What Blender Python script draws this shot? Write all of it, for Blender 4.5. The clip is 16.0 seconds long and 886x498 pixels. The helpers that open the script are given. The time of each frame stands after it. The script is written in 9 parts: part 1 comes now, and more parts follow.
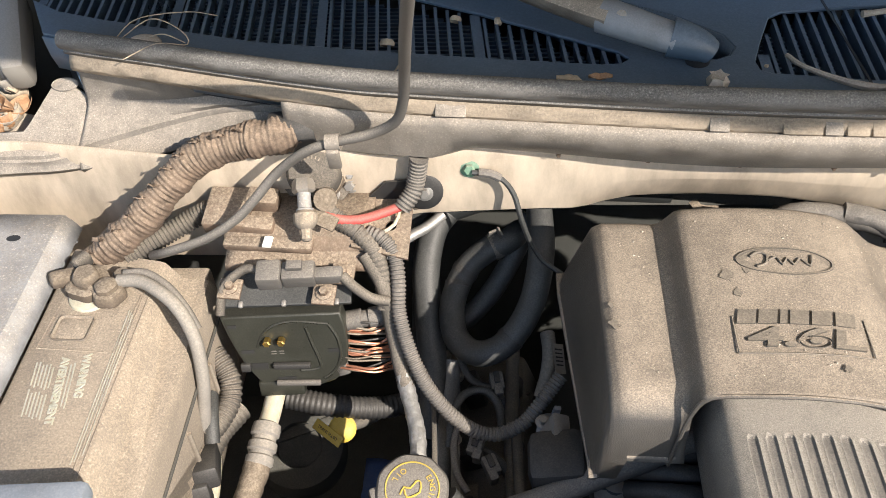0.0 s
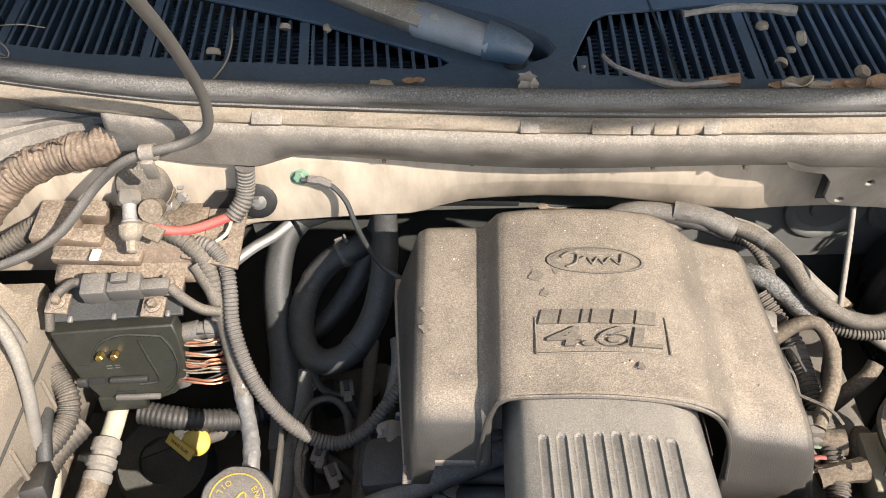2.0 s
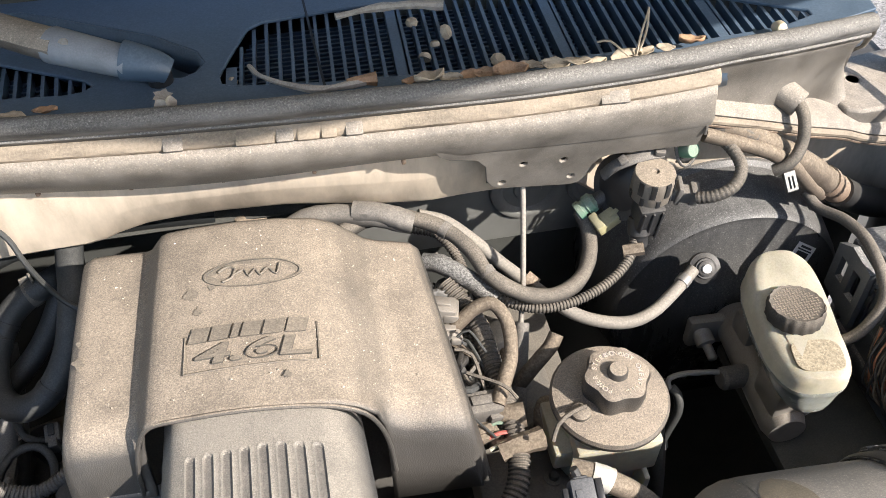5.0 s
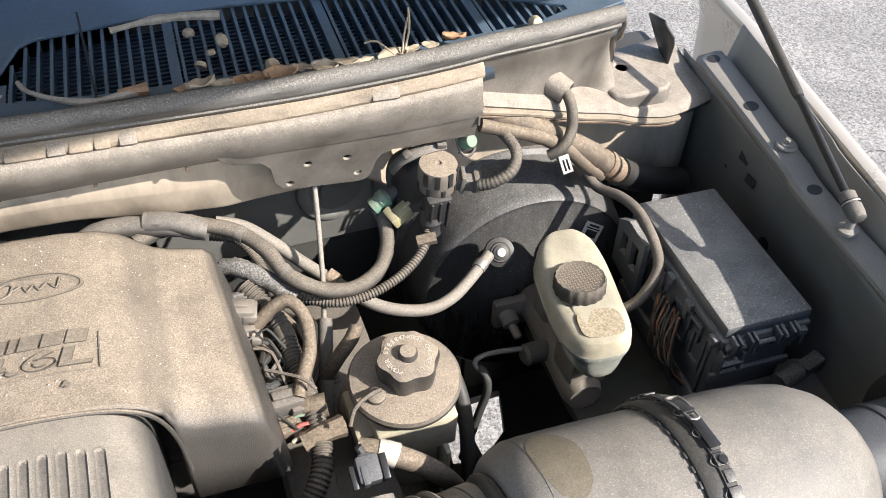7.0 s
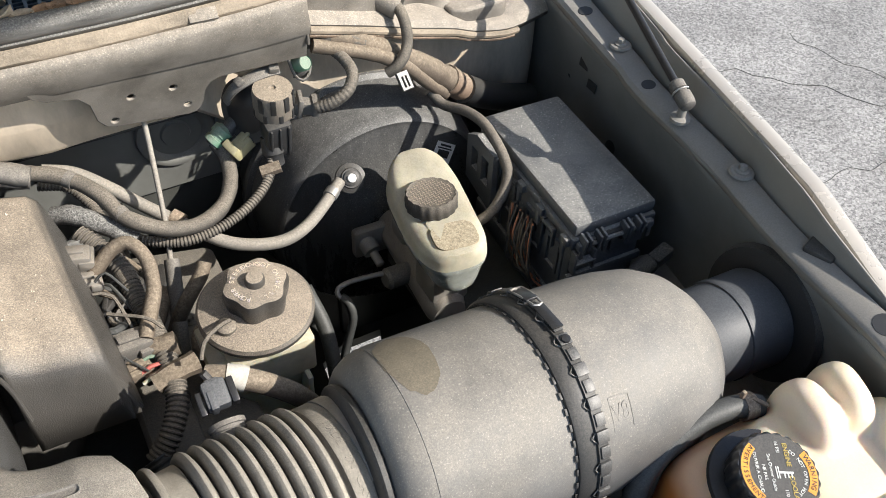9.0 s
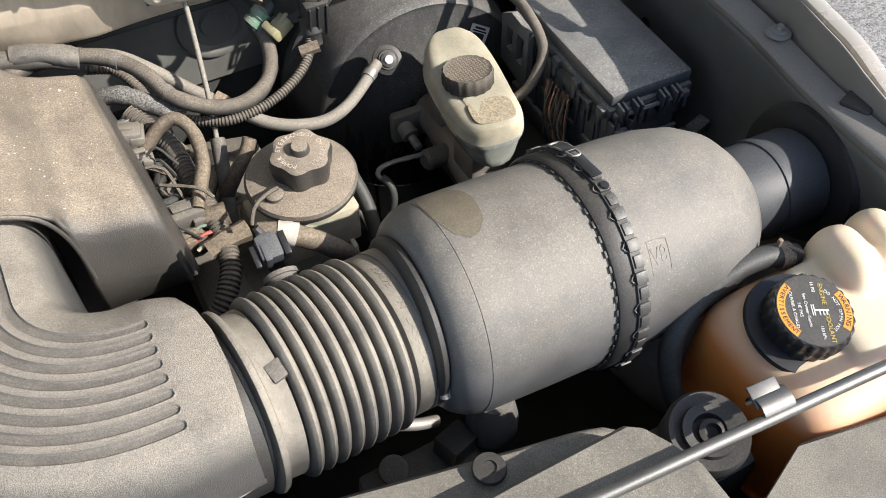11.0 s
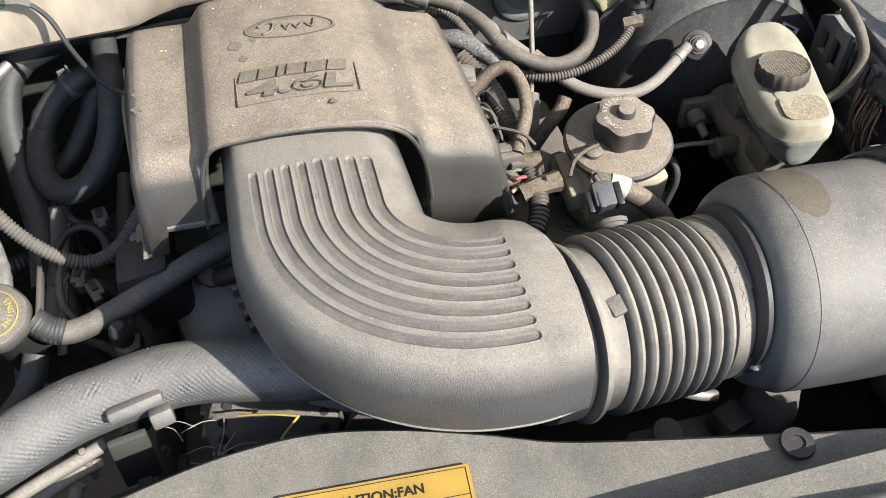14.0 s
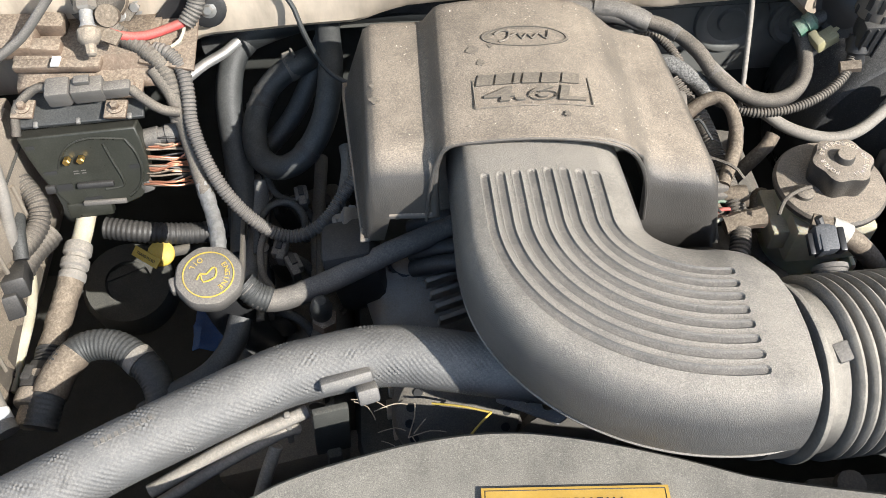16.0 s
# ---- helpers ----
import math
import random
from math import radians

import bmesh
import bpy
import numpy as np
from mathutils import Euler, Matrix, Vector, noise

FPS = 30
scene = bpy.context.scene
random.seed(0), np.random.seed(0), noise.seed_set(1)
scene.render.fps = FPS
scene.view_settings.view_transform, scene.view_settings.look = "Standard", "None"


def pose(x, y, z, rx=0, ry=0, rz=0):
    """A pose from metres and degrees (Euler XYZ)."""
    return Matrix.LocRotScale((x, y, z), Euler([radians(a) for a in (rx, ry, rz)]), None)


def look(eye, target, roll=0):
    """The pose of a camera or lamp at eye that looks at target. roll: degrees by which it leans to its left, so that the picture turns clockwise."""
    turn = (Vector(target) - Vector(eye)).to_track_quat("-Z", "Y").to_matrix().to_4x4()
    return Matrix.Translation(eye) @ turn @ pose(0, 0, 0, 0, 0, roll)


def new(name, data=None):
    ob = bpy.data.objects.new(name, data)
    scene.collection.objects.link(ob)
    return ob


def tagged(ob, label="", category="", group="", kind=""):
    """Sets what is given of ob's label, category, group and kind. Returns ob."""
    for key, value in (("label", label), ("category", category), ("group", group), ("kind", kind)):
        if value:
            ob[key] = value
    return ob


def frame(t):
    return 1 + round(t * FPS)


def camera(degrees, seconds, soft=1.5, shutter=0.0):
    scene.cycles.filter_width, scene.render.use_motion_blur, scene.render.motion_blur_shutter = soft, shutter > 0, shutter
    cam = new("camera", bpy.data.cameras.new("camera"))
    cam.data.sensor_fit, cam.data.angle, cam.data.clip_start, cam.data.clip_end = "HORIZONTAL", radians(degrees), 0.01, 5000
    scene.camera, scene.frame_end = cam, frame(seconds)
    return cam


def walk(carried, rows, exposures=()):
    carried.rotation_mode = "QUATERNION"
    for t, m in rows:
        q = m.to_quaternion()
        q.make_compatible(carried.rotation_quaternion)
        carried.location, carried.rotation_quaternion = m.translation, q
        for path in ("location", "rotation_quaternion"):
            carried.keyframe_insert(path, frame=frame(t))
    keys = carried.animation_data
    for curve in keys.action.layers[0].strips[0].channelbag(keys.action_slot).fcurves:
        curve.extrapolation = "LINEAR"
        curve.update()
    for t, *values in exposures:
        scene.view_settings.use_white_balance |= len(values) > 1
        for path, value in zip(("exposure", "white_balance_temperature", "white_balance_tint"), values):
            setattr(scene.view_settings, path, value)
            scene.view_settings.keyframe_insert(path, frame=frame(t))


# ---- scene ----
cam = camera(53.7, 16.0, soft=0.5)
PATH = [
    (0, (0.064, -0.032, 1.702), (-0.071, 1.37, 0.282), -3.8),
    (0.5, (0.1, -0.032, 1.698), (-0.025, 1.381, 0.288), -3.6),
    (1, (0.139, -0.031, 1.697), (0.022, 1.386, 0.291), -3.8),
    (1.5, (0.175, -0.03, 1.694), (0.066, 1.39, 0.29), -4.0),
    (2, (0.212, -0.027, 1.69), (0.131, 1.392, 0.283), -3.7),
    (2.5, (0.249, -0.022, 1.686), (0.225, 1.398, 0.278), -2.7),
    (3, (0.281, -0.017, 1.685), (0.316, 1.398, 0.272), -1.6),
    (3.5, (0.313, -0.017, 1.683), (0.395, 1.397, 0.27), -2.1),
    (4, (0.345, -0.02, 1.684), (0.46, 1.386, 0.266), -1.9),
    (4.2, (0.355, -0.024, 1.683), (0.494, 1.381, 0.267), -2.0),
    (6.3, (0.447, -0.066, 1.7), (0.847, 1.295, 0.29), 1.1),
    (6.5, (0.452, -0.074, 1.7), (0.883, 1.283, 0.295), 1.5),
    (7, (0.47, -0.097, 1.698), (0.98, 1.244, 0.305), 1.6),
    (7.5, (0.486, -0.112, 1.687), (1.086, 1.197, 0.299), 3.0),
    (8, (0.495, -0.124, 1.678), (1.123, 1.166, 0.285), 1.7),
    (8.5, (0.505, -0.134, 1.669), (1.157, 1.126, 0.259), 1.4),
    (9, (0.509, -0.144, 1.656), (1.208, 1.051, 0.213), 2.5),
    (9.2, (0.508, -0.152, 1.653), (1.207, 1.031, 0.199), 2.1),
    (11.3, (0.458, -0.207, 1.627), (1.02, 0.924, 0.076), -1.9),
    (11.5, (0.448, -0.212, 1.628), (0.994, 0.926, 0.076), -2.1),
    (12, (0.42, -0.213, 1.632), (0.931, 0.956, 0.092), -2.1),
    (12.5, (0.388, -0.212, 1.634), (0.855, 0.972, 0.091), -1.4),
    (13, (0.36, -0.209, 1.633), (0.766, 0.994, 0.088), -1.2),
    (13.5, (0.335, -0.205, 1.631), (0.664, 1.025, 0.089), -2.2),
    (14, (0.306, -0.199, 1.631), (0.569, 1.054, 0.095), -2.5),
    (14.5, (0.278, -0.195, 1.636), (0.485, 1.079, 0.108), -2.4),
    (15, (0.248, -0.192, 1.639), (0.415, 1.095, 0.117), -1.8),
    (15.5, (0.22, -0.193, 1.643), (0.325, 1.104, 0.125), -1.5),
    (16, (0.193, -0.195, 1.65), (0.257, 1.103, 0.13), -1.8),
]
LIGHT = [(0, 0.62, 6750, 12), (2, 0.70, 6680, 12), (4, 0.78, 6540, 12), (6.5, 0.84, 6500, 12), (7.5, 0.68, 6500, 11), (8, 0.54, 6480, 10), (9, 0.56, 6440, 9), (11.5, 0.48, 6450, 10), (12.5, 0.48, 6420, 10), (14, 0.64, 6280, 9), (15, 0.70, 6220, 9), (16, 0.67, 6180, 9)]
walk(cam, [(t, look(eye, target, roll)) for t, eye, target, roll in PATH], LIGHT)

# ---- light ----
SUN = Vector((1.08, -1.0, 1.0)).normalized()
lamp = bpy.data.lights.new("sun", "SUN")
lamp.energy, lamp.angle, lamp.color = 5.0, radians(0.53), (1.0, 0.935, 0.85)
new("sun", lamp).matrix_world = look(SUN * 6, (0, 0, 0))
world = bpy.data.worlds.new("world")
scene.world = world
world.use_nodes = True
wn = world.node_tree
sky = wn.nodes.new("ShaderNodeTexSky")
sky.sky_type, sky.sun_disc = "NISHITA", False
sky.sun_elevation, sky.sun_rotation = math.asin(SUN.z), math.atan2(SUN.x, SUN.y)
wn.links.new(sky.outputs[0], wn.nodes["Background"].inputs[0])
wn.nodes["Background"].inputs[1].default_value = 0.15
scene.view_settings.exposure = 0.70


# ---- materials ----
def mat(name, base, dust=None, amount=0.5, rough=0.55, metal=0.0, bump=0.25, grain=700.0, blot=14.0,
        vary=0.18, up=0.75, clear=0.0, through_light=0.0, speck=0.0, tone=0.8, down=-0.05, streak=None, salt=0.6):
    """A worn surface: base colour with blotches, and a coat of dust where the face looks up."""
    m = bpy.data.materials.new(name)
    m.use_nodes = True
    nt = m.node_tree
    n, link = nt.nodes, nt.links.new
    grain *= 0.95
    bsdf = n["Principled BSDF"]
    geo = n.new("ShaderNodeNewGeometry")

    def noise_at(scale, detail=3.0, rough_=0.6):
        t = n.new("ShaderNodeTexNoise")
        t.inputs["Scale"].default_value, t.inputs["Detail"].default_value = scale, detail
        t.inputs["Roughness"].default_value = rough_
        if streak and scale < 200:
            v = n.new("ShaderNodeVectorMath")
            v.operation = "MULTIPLY"
            v.inputs[1].default_value = streak
            link(geo.outputs["Position"], v.inputs[0])
            link(v.outputs[0], t.inputs["Vector"])
        else:
            link(geo.outputs["Position"], t.inputs["Vector"])
        return t.outputs[0]

    def ramp(src, a, b, lo=0.0, hi=1.0):
        r = n.new("ShaderNodeMapRange")
        for k, v in zip((1, 2, 3, 4), (a, b, lo, hi)):
            r.inputs[k].default_value = v
        link(src, r.inputs[0])
        return r.outputs[0]

    def mul(a, b):
        x = n.new("ShaderNodeMath")
        x.operation = "MULTIPLY"
        link(a, x.inputs[0])
        if isinstance(b, (int, float)):
            x.inputs[1].default_value = b
        else:
            link(b, x.inputs[1])
        return x.outputs[0]

    def mix(f, a, b):
        x = n.new("ShaderNodeMix")
        x.data_type = "RGBA"
        link(f, x.inputs[0])
        for k, v in ((6, a), (7, b)):
            if isinstance(v, tuple):
                x.inputs[k].default_value = (*v, 1)
            else:
                link(v, x.inputs[k])
        return x.outputs[2]

    fine, coarse = noise_at(grain, 2.0), noise_at(blot, 5.0, 0.62)
    dark = tuple(c * (1 - vary) for c in base)
    light = tuple(min(c * (1 + vary), 1) for c in base)
    col = mix(ramp(coarse, 0.35, 0.65), dark, light)
    rough_src = ramp(coarse, 0.3, 0.7, max(rough - 0.08, 0.03), min(rough + 0.08, 1))
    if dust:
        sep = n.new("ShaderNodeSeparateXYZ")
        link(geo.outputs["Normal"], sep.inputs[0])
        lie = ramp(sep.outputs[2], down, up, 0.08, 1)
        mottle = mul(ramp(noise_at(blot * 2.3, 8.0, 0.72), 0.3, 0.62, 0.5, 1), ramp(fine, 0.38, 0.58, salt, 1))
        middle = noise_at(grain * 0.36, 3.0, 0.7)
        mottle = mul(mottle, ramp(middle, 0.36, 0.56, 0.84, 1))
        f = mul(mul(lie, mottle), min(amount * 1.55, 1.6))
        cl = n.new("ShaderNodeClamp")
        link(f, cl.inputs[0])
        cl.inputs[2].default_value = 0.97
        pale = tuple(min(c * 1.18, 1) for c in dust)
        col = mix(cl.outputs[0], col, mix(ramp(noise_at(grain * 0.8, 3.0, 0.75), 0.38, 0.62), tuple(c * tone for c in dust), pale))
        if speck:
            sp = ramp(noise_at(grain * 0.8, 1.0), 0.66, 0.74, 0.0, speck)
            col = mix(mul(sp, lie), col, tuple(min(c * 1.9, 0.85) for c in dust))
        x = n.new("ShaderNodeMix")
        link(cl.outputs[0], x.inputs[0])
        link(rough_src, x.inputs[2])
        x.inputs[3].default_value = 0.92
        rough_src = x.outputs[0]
    link(col, bsdf.inputs["Base Color"])
    link(rough_src, bsdf.inputs["Roughness"])
    bsdf.inputs["Metallic"].default_value = metal
    bsdf.inputs["Coat Weight"].default_value = clear
    if through_light:
        bsdf.inputs["Subsurface Weight"].default_value = through_light
        bsdf.inputs["Subsurface Radius"].default_value = (0.03, 0.02, 0.01)
        bsdf.inputs["Subsurface Scale"].default_value = 0.4
    if bump:
        b = n.new("ShaderNodeBump")
        b.inputs["Strength"].default_value, b.inputs["Distance"].default_value = bump, 0.0006
        link(fine, b.inputs["Height"])
        link(b.outputs[0], bsdf.inputs["Normal"])
    return m


TAN_DUST, GREY_DUST = (0.43, 0.355, 0.275), (0.30, 0.285, 0.26)
M = dict(
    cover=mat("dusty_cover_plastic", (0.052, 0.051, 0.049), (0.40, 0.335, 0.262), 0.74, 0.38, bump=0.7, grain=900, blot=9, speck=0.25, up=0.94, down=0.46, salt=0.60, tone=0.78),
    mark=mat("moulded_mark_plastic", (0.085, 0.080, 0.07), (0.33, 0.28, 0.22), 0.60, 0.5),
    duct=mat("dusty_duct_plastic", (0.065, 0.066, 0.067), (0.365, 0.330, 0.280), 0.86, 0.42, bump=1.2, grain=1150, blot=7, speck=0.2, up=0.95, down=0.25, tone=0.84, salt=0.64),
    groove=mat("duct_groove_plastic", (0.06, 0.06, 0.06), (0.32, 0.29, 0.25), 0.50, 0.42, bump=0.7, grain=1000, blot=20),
    radcover=mat("dusty_radiator_cover", (0.065, 0.063, 0.056), (0.33, 0.305, 0.255), 0.62, 0.45, bump=0.3, grain=1100, blot=6, speck=0.3, tone=0.85),
    lid=mat("dusty_fuse_lid", (0.068, 0.078, 0.090), (0.37, 0.36, 0.335), 0.62, 0.42, bump=0.3, grain=700, blot=12, speck=1.0, salt=0.7),
    snorkel=mat("blue_black_duct_plastic", (0.034, 0.038, 0.046), (0.17, 0.175, 0.18), 0.28, 0.38, bump=0.06, blot=9, salt=0.85),
    paper=mat("soiled_paper_band", (0.60, 0.58, 0.53), (0.46, 0.41, 0.33), 0.4, 0.8, blot=140, vary=0.15),
    toothed=mat("worn_black_strap", (0.05, 0.05, 0.052), (0.30, 0.29, 0.27), 0.35, 0.32, 0.3, bump=0.1),
    mud=mat("thin_dried_mud", (0.105, 0.093, 0.070), (0.235, 0.20, 0.145), 0.55, 0.6, bump=0.3, grain=800, blot=40),
    sandpad=mat("dust_caked_pad", (0.33, 0.28, 0.19), (0.50, 0.43, 0.31), 0.7, 0.85, bump=1.4, grain=520, blot=60, up=0.6, tone=0.5),
    grit=mat("dry_grit", (0.50, 0.44, 0.36), None, 0, 0.9, blot=300, vary=0.45),
    cloudy=mat("cloudy_grey_reservoir", (0.36, 0.38, 0.35), (0.42, 0.38, 0.30), 0.3, 0.25, bump=0.1, blot=18, vary=0.3, through_light=0.3),
    module=mat("oily_olive_black_plastic", (0.021, 0.023, 0.018), (0.20, 0.19, 0.16), 0.18, 0.30, bump=0.15, blot=25),
    can=mat("dusty_canister_plastic", (0.082, 0.086, 0.092), (0.325, 0.295, 0.25), 0.50, 0.33, bump=0.12, grain=900, blot=10, vary=0.3, speck=0.3, tone=0.86, salt=0.82),
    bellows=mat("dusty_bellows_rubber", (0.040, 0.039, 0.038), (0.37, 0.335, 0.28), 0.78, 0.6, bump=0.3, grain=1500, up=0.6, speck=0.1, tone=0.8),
    cowl=mat("cowl_plastic", (0.058, 0.098, 0.15), (0.19, 0.24, 0.30), 0.26, 0.33, grain=500, vary=0.12),
    # near-black: the dark seam, and shade painted in below the louvres
    cowl_slot=mat("cowl_seam_and_shade", (0.014, 0.018, 0.025), None, 0, 0.6),
    seal=mat("weathered_seal_rubber", (0.085, 0.083, 0.08), GREY_DUST, 0.62, 0.5, bump=0.4, grain=700, blot=75, vary=0.65, streak=(0.12, 1, 1), speck=0.3, tone=0.6),
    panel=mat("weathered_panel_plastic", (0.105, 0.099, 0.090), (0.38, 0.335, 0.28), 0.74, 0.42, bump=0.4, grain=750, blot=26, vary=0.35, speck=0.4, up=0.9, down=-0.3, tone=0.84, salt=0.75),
    paint=mat("dusty_beige_body_paint", (0.47, 0.40, 0.315), (0.42, 0.35, 0.27), 0.5, 0.45, bump=0.15, blot=30, vary=0.24, speck=0.3, streak=(1, 1, 0.35)),
    # dusty body paint, greyed so that its colour holds the rail's shade
    fender=mat("shaded_fender_paint", (0.25, 0.237, 0.215), (0.28, 0.262, 0.235), 0.4, 0.5, bump=0.12, blot=9, vary=0.1),
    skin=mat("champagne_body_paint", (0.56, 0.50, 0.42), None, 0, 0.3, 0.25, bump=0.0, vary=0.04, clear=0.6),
    ledge=mat("dusty_seam_sealer", (0.23, 0.19, 0.145), (0.35, 0.295, 0.225), 0.6, 0.7, bump=0.9, grain=520, blot=60, vary=0.55, streak=(0.25, 1, 1)),
    black=mat("black_plastic", (0.022, 0.023, 0.025), (0.22, 0.2, 0.17), 0.22, 0.45),
    blackclean=mat("glossy_black_plastic", (0.018, 0.018, 0.02), (0.2, 0.2, 0.2), 0.06, 0.3, bump=0.05),
    rubber=mat("black_rubber_hose", (0.026, 0.029, 0.030), (0.21, 0.205, 0.19), 0.26, 0.46, bump=0.3),
    dustyrubber=mat("dust_covered_rubber", (0.045, 0.042, 0.038), (0.27, 0.235, 0.19), 0.6, 0.75, bump=0.35),
    loom=mat("dusty_loom_tape", (0.085, 0.066, 0.05), (0.31, 0.255, 0.19), 0.66, 0.85, bump=0.8, grain=420, blot=60),
    looms=mat("brown_cloth_tape", (0.095, 0.068, 0.05), (0.325, 0.25, 0.185), 0.62, 0.85, bump=1.0, grain=380, blot=70, vary=0.5),
    greyhose=mat("grey_rubber_hose", (0.085, 0.082, 0.078), (0.30, 0.27, 0.23), 0.55, 0.6, bump=0.35),
    braid=mat("woven_cover_hose", (0.10, 0.101, 0.100), (0.32, 0.303, 0.272), 0.44, 0.45, bump=0.4, grain=700, up=0.9),
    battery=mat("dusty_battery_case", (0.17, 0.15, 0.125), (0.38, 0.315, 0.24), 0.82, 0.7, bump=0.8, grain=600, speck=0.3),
    steel=mat("dull_galvanised_steel", (0.42, 0.42, 0.41), (0.36, 0.31, 0.25), 0.35, 0.45, 0.7, bump=0.15),
    rusty=mat("dusty_rust_bracket", (0.15, 0.105, 0.075), (0.375, 0.305, 0.23), 0.76, 0.8, 0.1, bump=1.0, grain=420, blot=35, vary=0.45, speck=0.3, tone=0.7),
    palehose=mat("pale_dusty_hose", (0.20, 0.19, 0.175), (0.38, 0.34, 0.28), 0.6, 0.6, bump=0.4, grain=500),
    booster=mat("dusty_black_enamel", (0.020, 0.021, 0.023), (0.25, 0.245, 0.232), 0.56, 0.24, bump=0.08, blot=30, up=0.9, down=0.0, speck=0.5, streak=(1, 1, 0.12)),
    fluid=mat("clouded_fluid_plastic", (0.54, 0.55, 0.42), (0.46, 0.43, 0.33), 0.15, 0.35, through_light=0.3),
    plug=mat("blue_grey_plug_plastic", (0.045, 0.050, 0.060), (0.24, 0.235, 0.225), 0.35, 0.5),
    bar=mat("worn_bar_steel", (0.20, 0.20, 0.195), (0.3, 0.28, 0.25), 0.25, 0.38, 0.8, bump=0.2),
    alu=mat("cast_aluminium", (0.38, 0.36, 0.33), (0.38, 0.32, 0.25), 0.4, 0.45, 0.6, bump=0.4),
    brass=mat("bright_brass", (0.75, 0.50, 0.16), None, 0, 0.3, 1.0),
    cream=mat("yellowed_reservoir_plastic", (0.51, 0.475, 0.365), (0.44, 0.40, 0.31), 0.4, 0.33, bump=0.15, blot=16, vary=0.3, through_light=0.3),
    psbody=mat("fluid_reservoir_plastic", (0.56, 0.54, 0.42), (0.44, 0.39, 0.30), 0.4, 0.4, bump=0.15, through_light=0.3),

    bottletop=mat("ivory_bottle_plastic", (0.88, 0.75, 0.57), (0.70, 0.58, 0.42), 0.2, 0.4, bump=0.1, blot=12, vary=0.06, through_light=0.5),
    yellow=mat("yellow_plastic", (0.62, 0.44, 0.04), (0.5, 0.42, 0.25), 0.25, 0.45),
    orange=mat("orange_print", (0.85, 0.36, 0.05), None, 0, 0.5),
    labelyellow=mat("amber_label", (0.52, 0.31, 0.045), (0.5, 0.4, 0.2), 0.15, 0.5),
    white=mat("white_print", (0.78, 0.78, 0.75), None, 0, 0.5),
    ink=mat("black_print", (0.03, 0.03, 0.03), None, 0, 0.5),
    green=mat("green_connector_plastic", (0.10, 0.23, 0.155), (0.36, 0.34, 0.28), 0.45, 0.45),
    olive=mat("olive_connector_plastic", (0.35, 0.32, 0.18), (0.4, 0.36, 0.28), 0.3, 0.5),
    red=mat("red_wire", (0.50, 0.075, 0.07), (0.4, 0.3, 0.22), 0.3, 0.5),
    copper=mat("bare_copper_wire", (0.62, 0.28, 0.17), None, 0, 0.45, 0.5),
    galv=mat("dusty_galvanised_sheet", (0.30, 0.315, 0.335), (0.42, 0.38, 0.325), 0.55, 0.5, 0.2, bump=0.4, grain=600, blot=24, vary=0.35, speck=0.5),
    # body paint with grime, darkened to carry the shade on recessed walls
    wallpaint=mat("grimy_shaded_wall_paint", (0.180, 0.183, 0.172), (0.28, 0.275, 0.25), 0.4, 0.5, bump=0.15, blot=5, vary=0.25, salt=0.8),
    pale_blue=mat("pale_zinc_bracket", (0.34, 0.38, 0.44), (0.4, 0.37, 0.32), 0.35, 0.4, 0.4),
    foil=mat("crinkled_foil", (0.42, 0.42, 0.41), (0.25, 0.235, 0.21), 0.45, 0.42, 0.55, bump=1.0, grain=260),
    blue=mat("blue_fabric", (0.04, 0.12, 0.36), (0.25, 0.28, 0.34), 0.3, 0.9),
    headmetal=mat("dusty_cylinder_head", (0.14, 0.135, 0.125), (0.27, 0.24, 0.195), 0.55, 0.6, 0.3, bump=0.8),
    iron=mat("grimy_engine_metal", (0.11, 0.106, 0.098), (0.26, 0.23, 0.185), 0.6, 0.65, 0.2, bump=0.6),
    # oily metal; also the painted-in shade of the walls behind the engine
    dark=mat("oily_metal_and_deep_shade", (0.042, 0.045, 0.042), (0.15, 0.14, 0.115), 0.4, 0.7, bump=0.5),
    leaf=mat("dry_leaf", (0.34, 0.19, 0.10), (0.5, 0.36, 0.24), 0.4, 0.8, blot=80, vary=0.4),
    acorn=mat("dry_acorn_cap", (0.40, 0.33, 0.24), (0.5, 0.44, 0.34), 0.4, 0.8, blot=120, vary=0.3),
    twig=mat("grey_twig", (0.34, 0.30, 0.25), (0.5, 0.46, 0.4), 0.5, 0.85, blot=90, vary=0.3),
    wiper=mat("faded_wiper_paint", (0.20, 0.235, 0.275), (0.35, 0.36, 0.38), 0.3, 0.5, vary=0.25),
    hood=mat("hood_inner_paint", (0.40, 0.37, 0.31), None, 0, 0.5),
    mesh=mat("silver_woven_mesh", (0.035, 0.035, 0.036), (0.40, 0.39, 0.365), 0.66, 0.45, 0.3, bump=1.2, grain=640, blot=240, up=0.6, down=-0.6, tone=0.40),
)


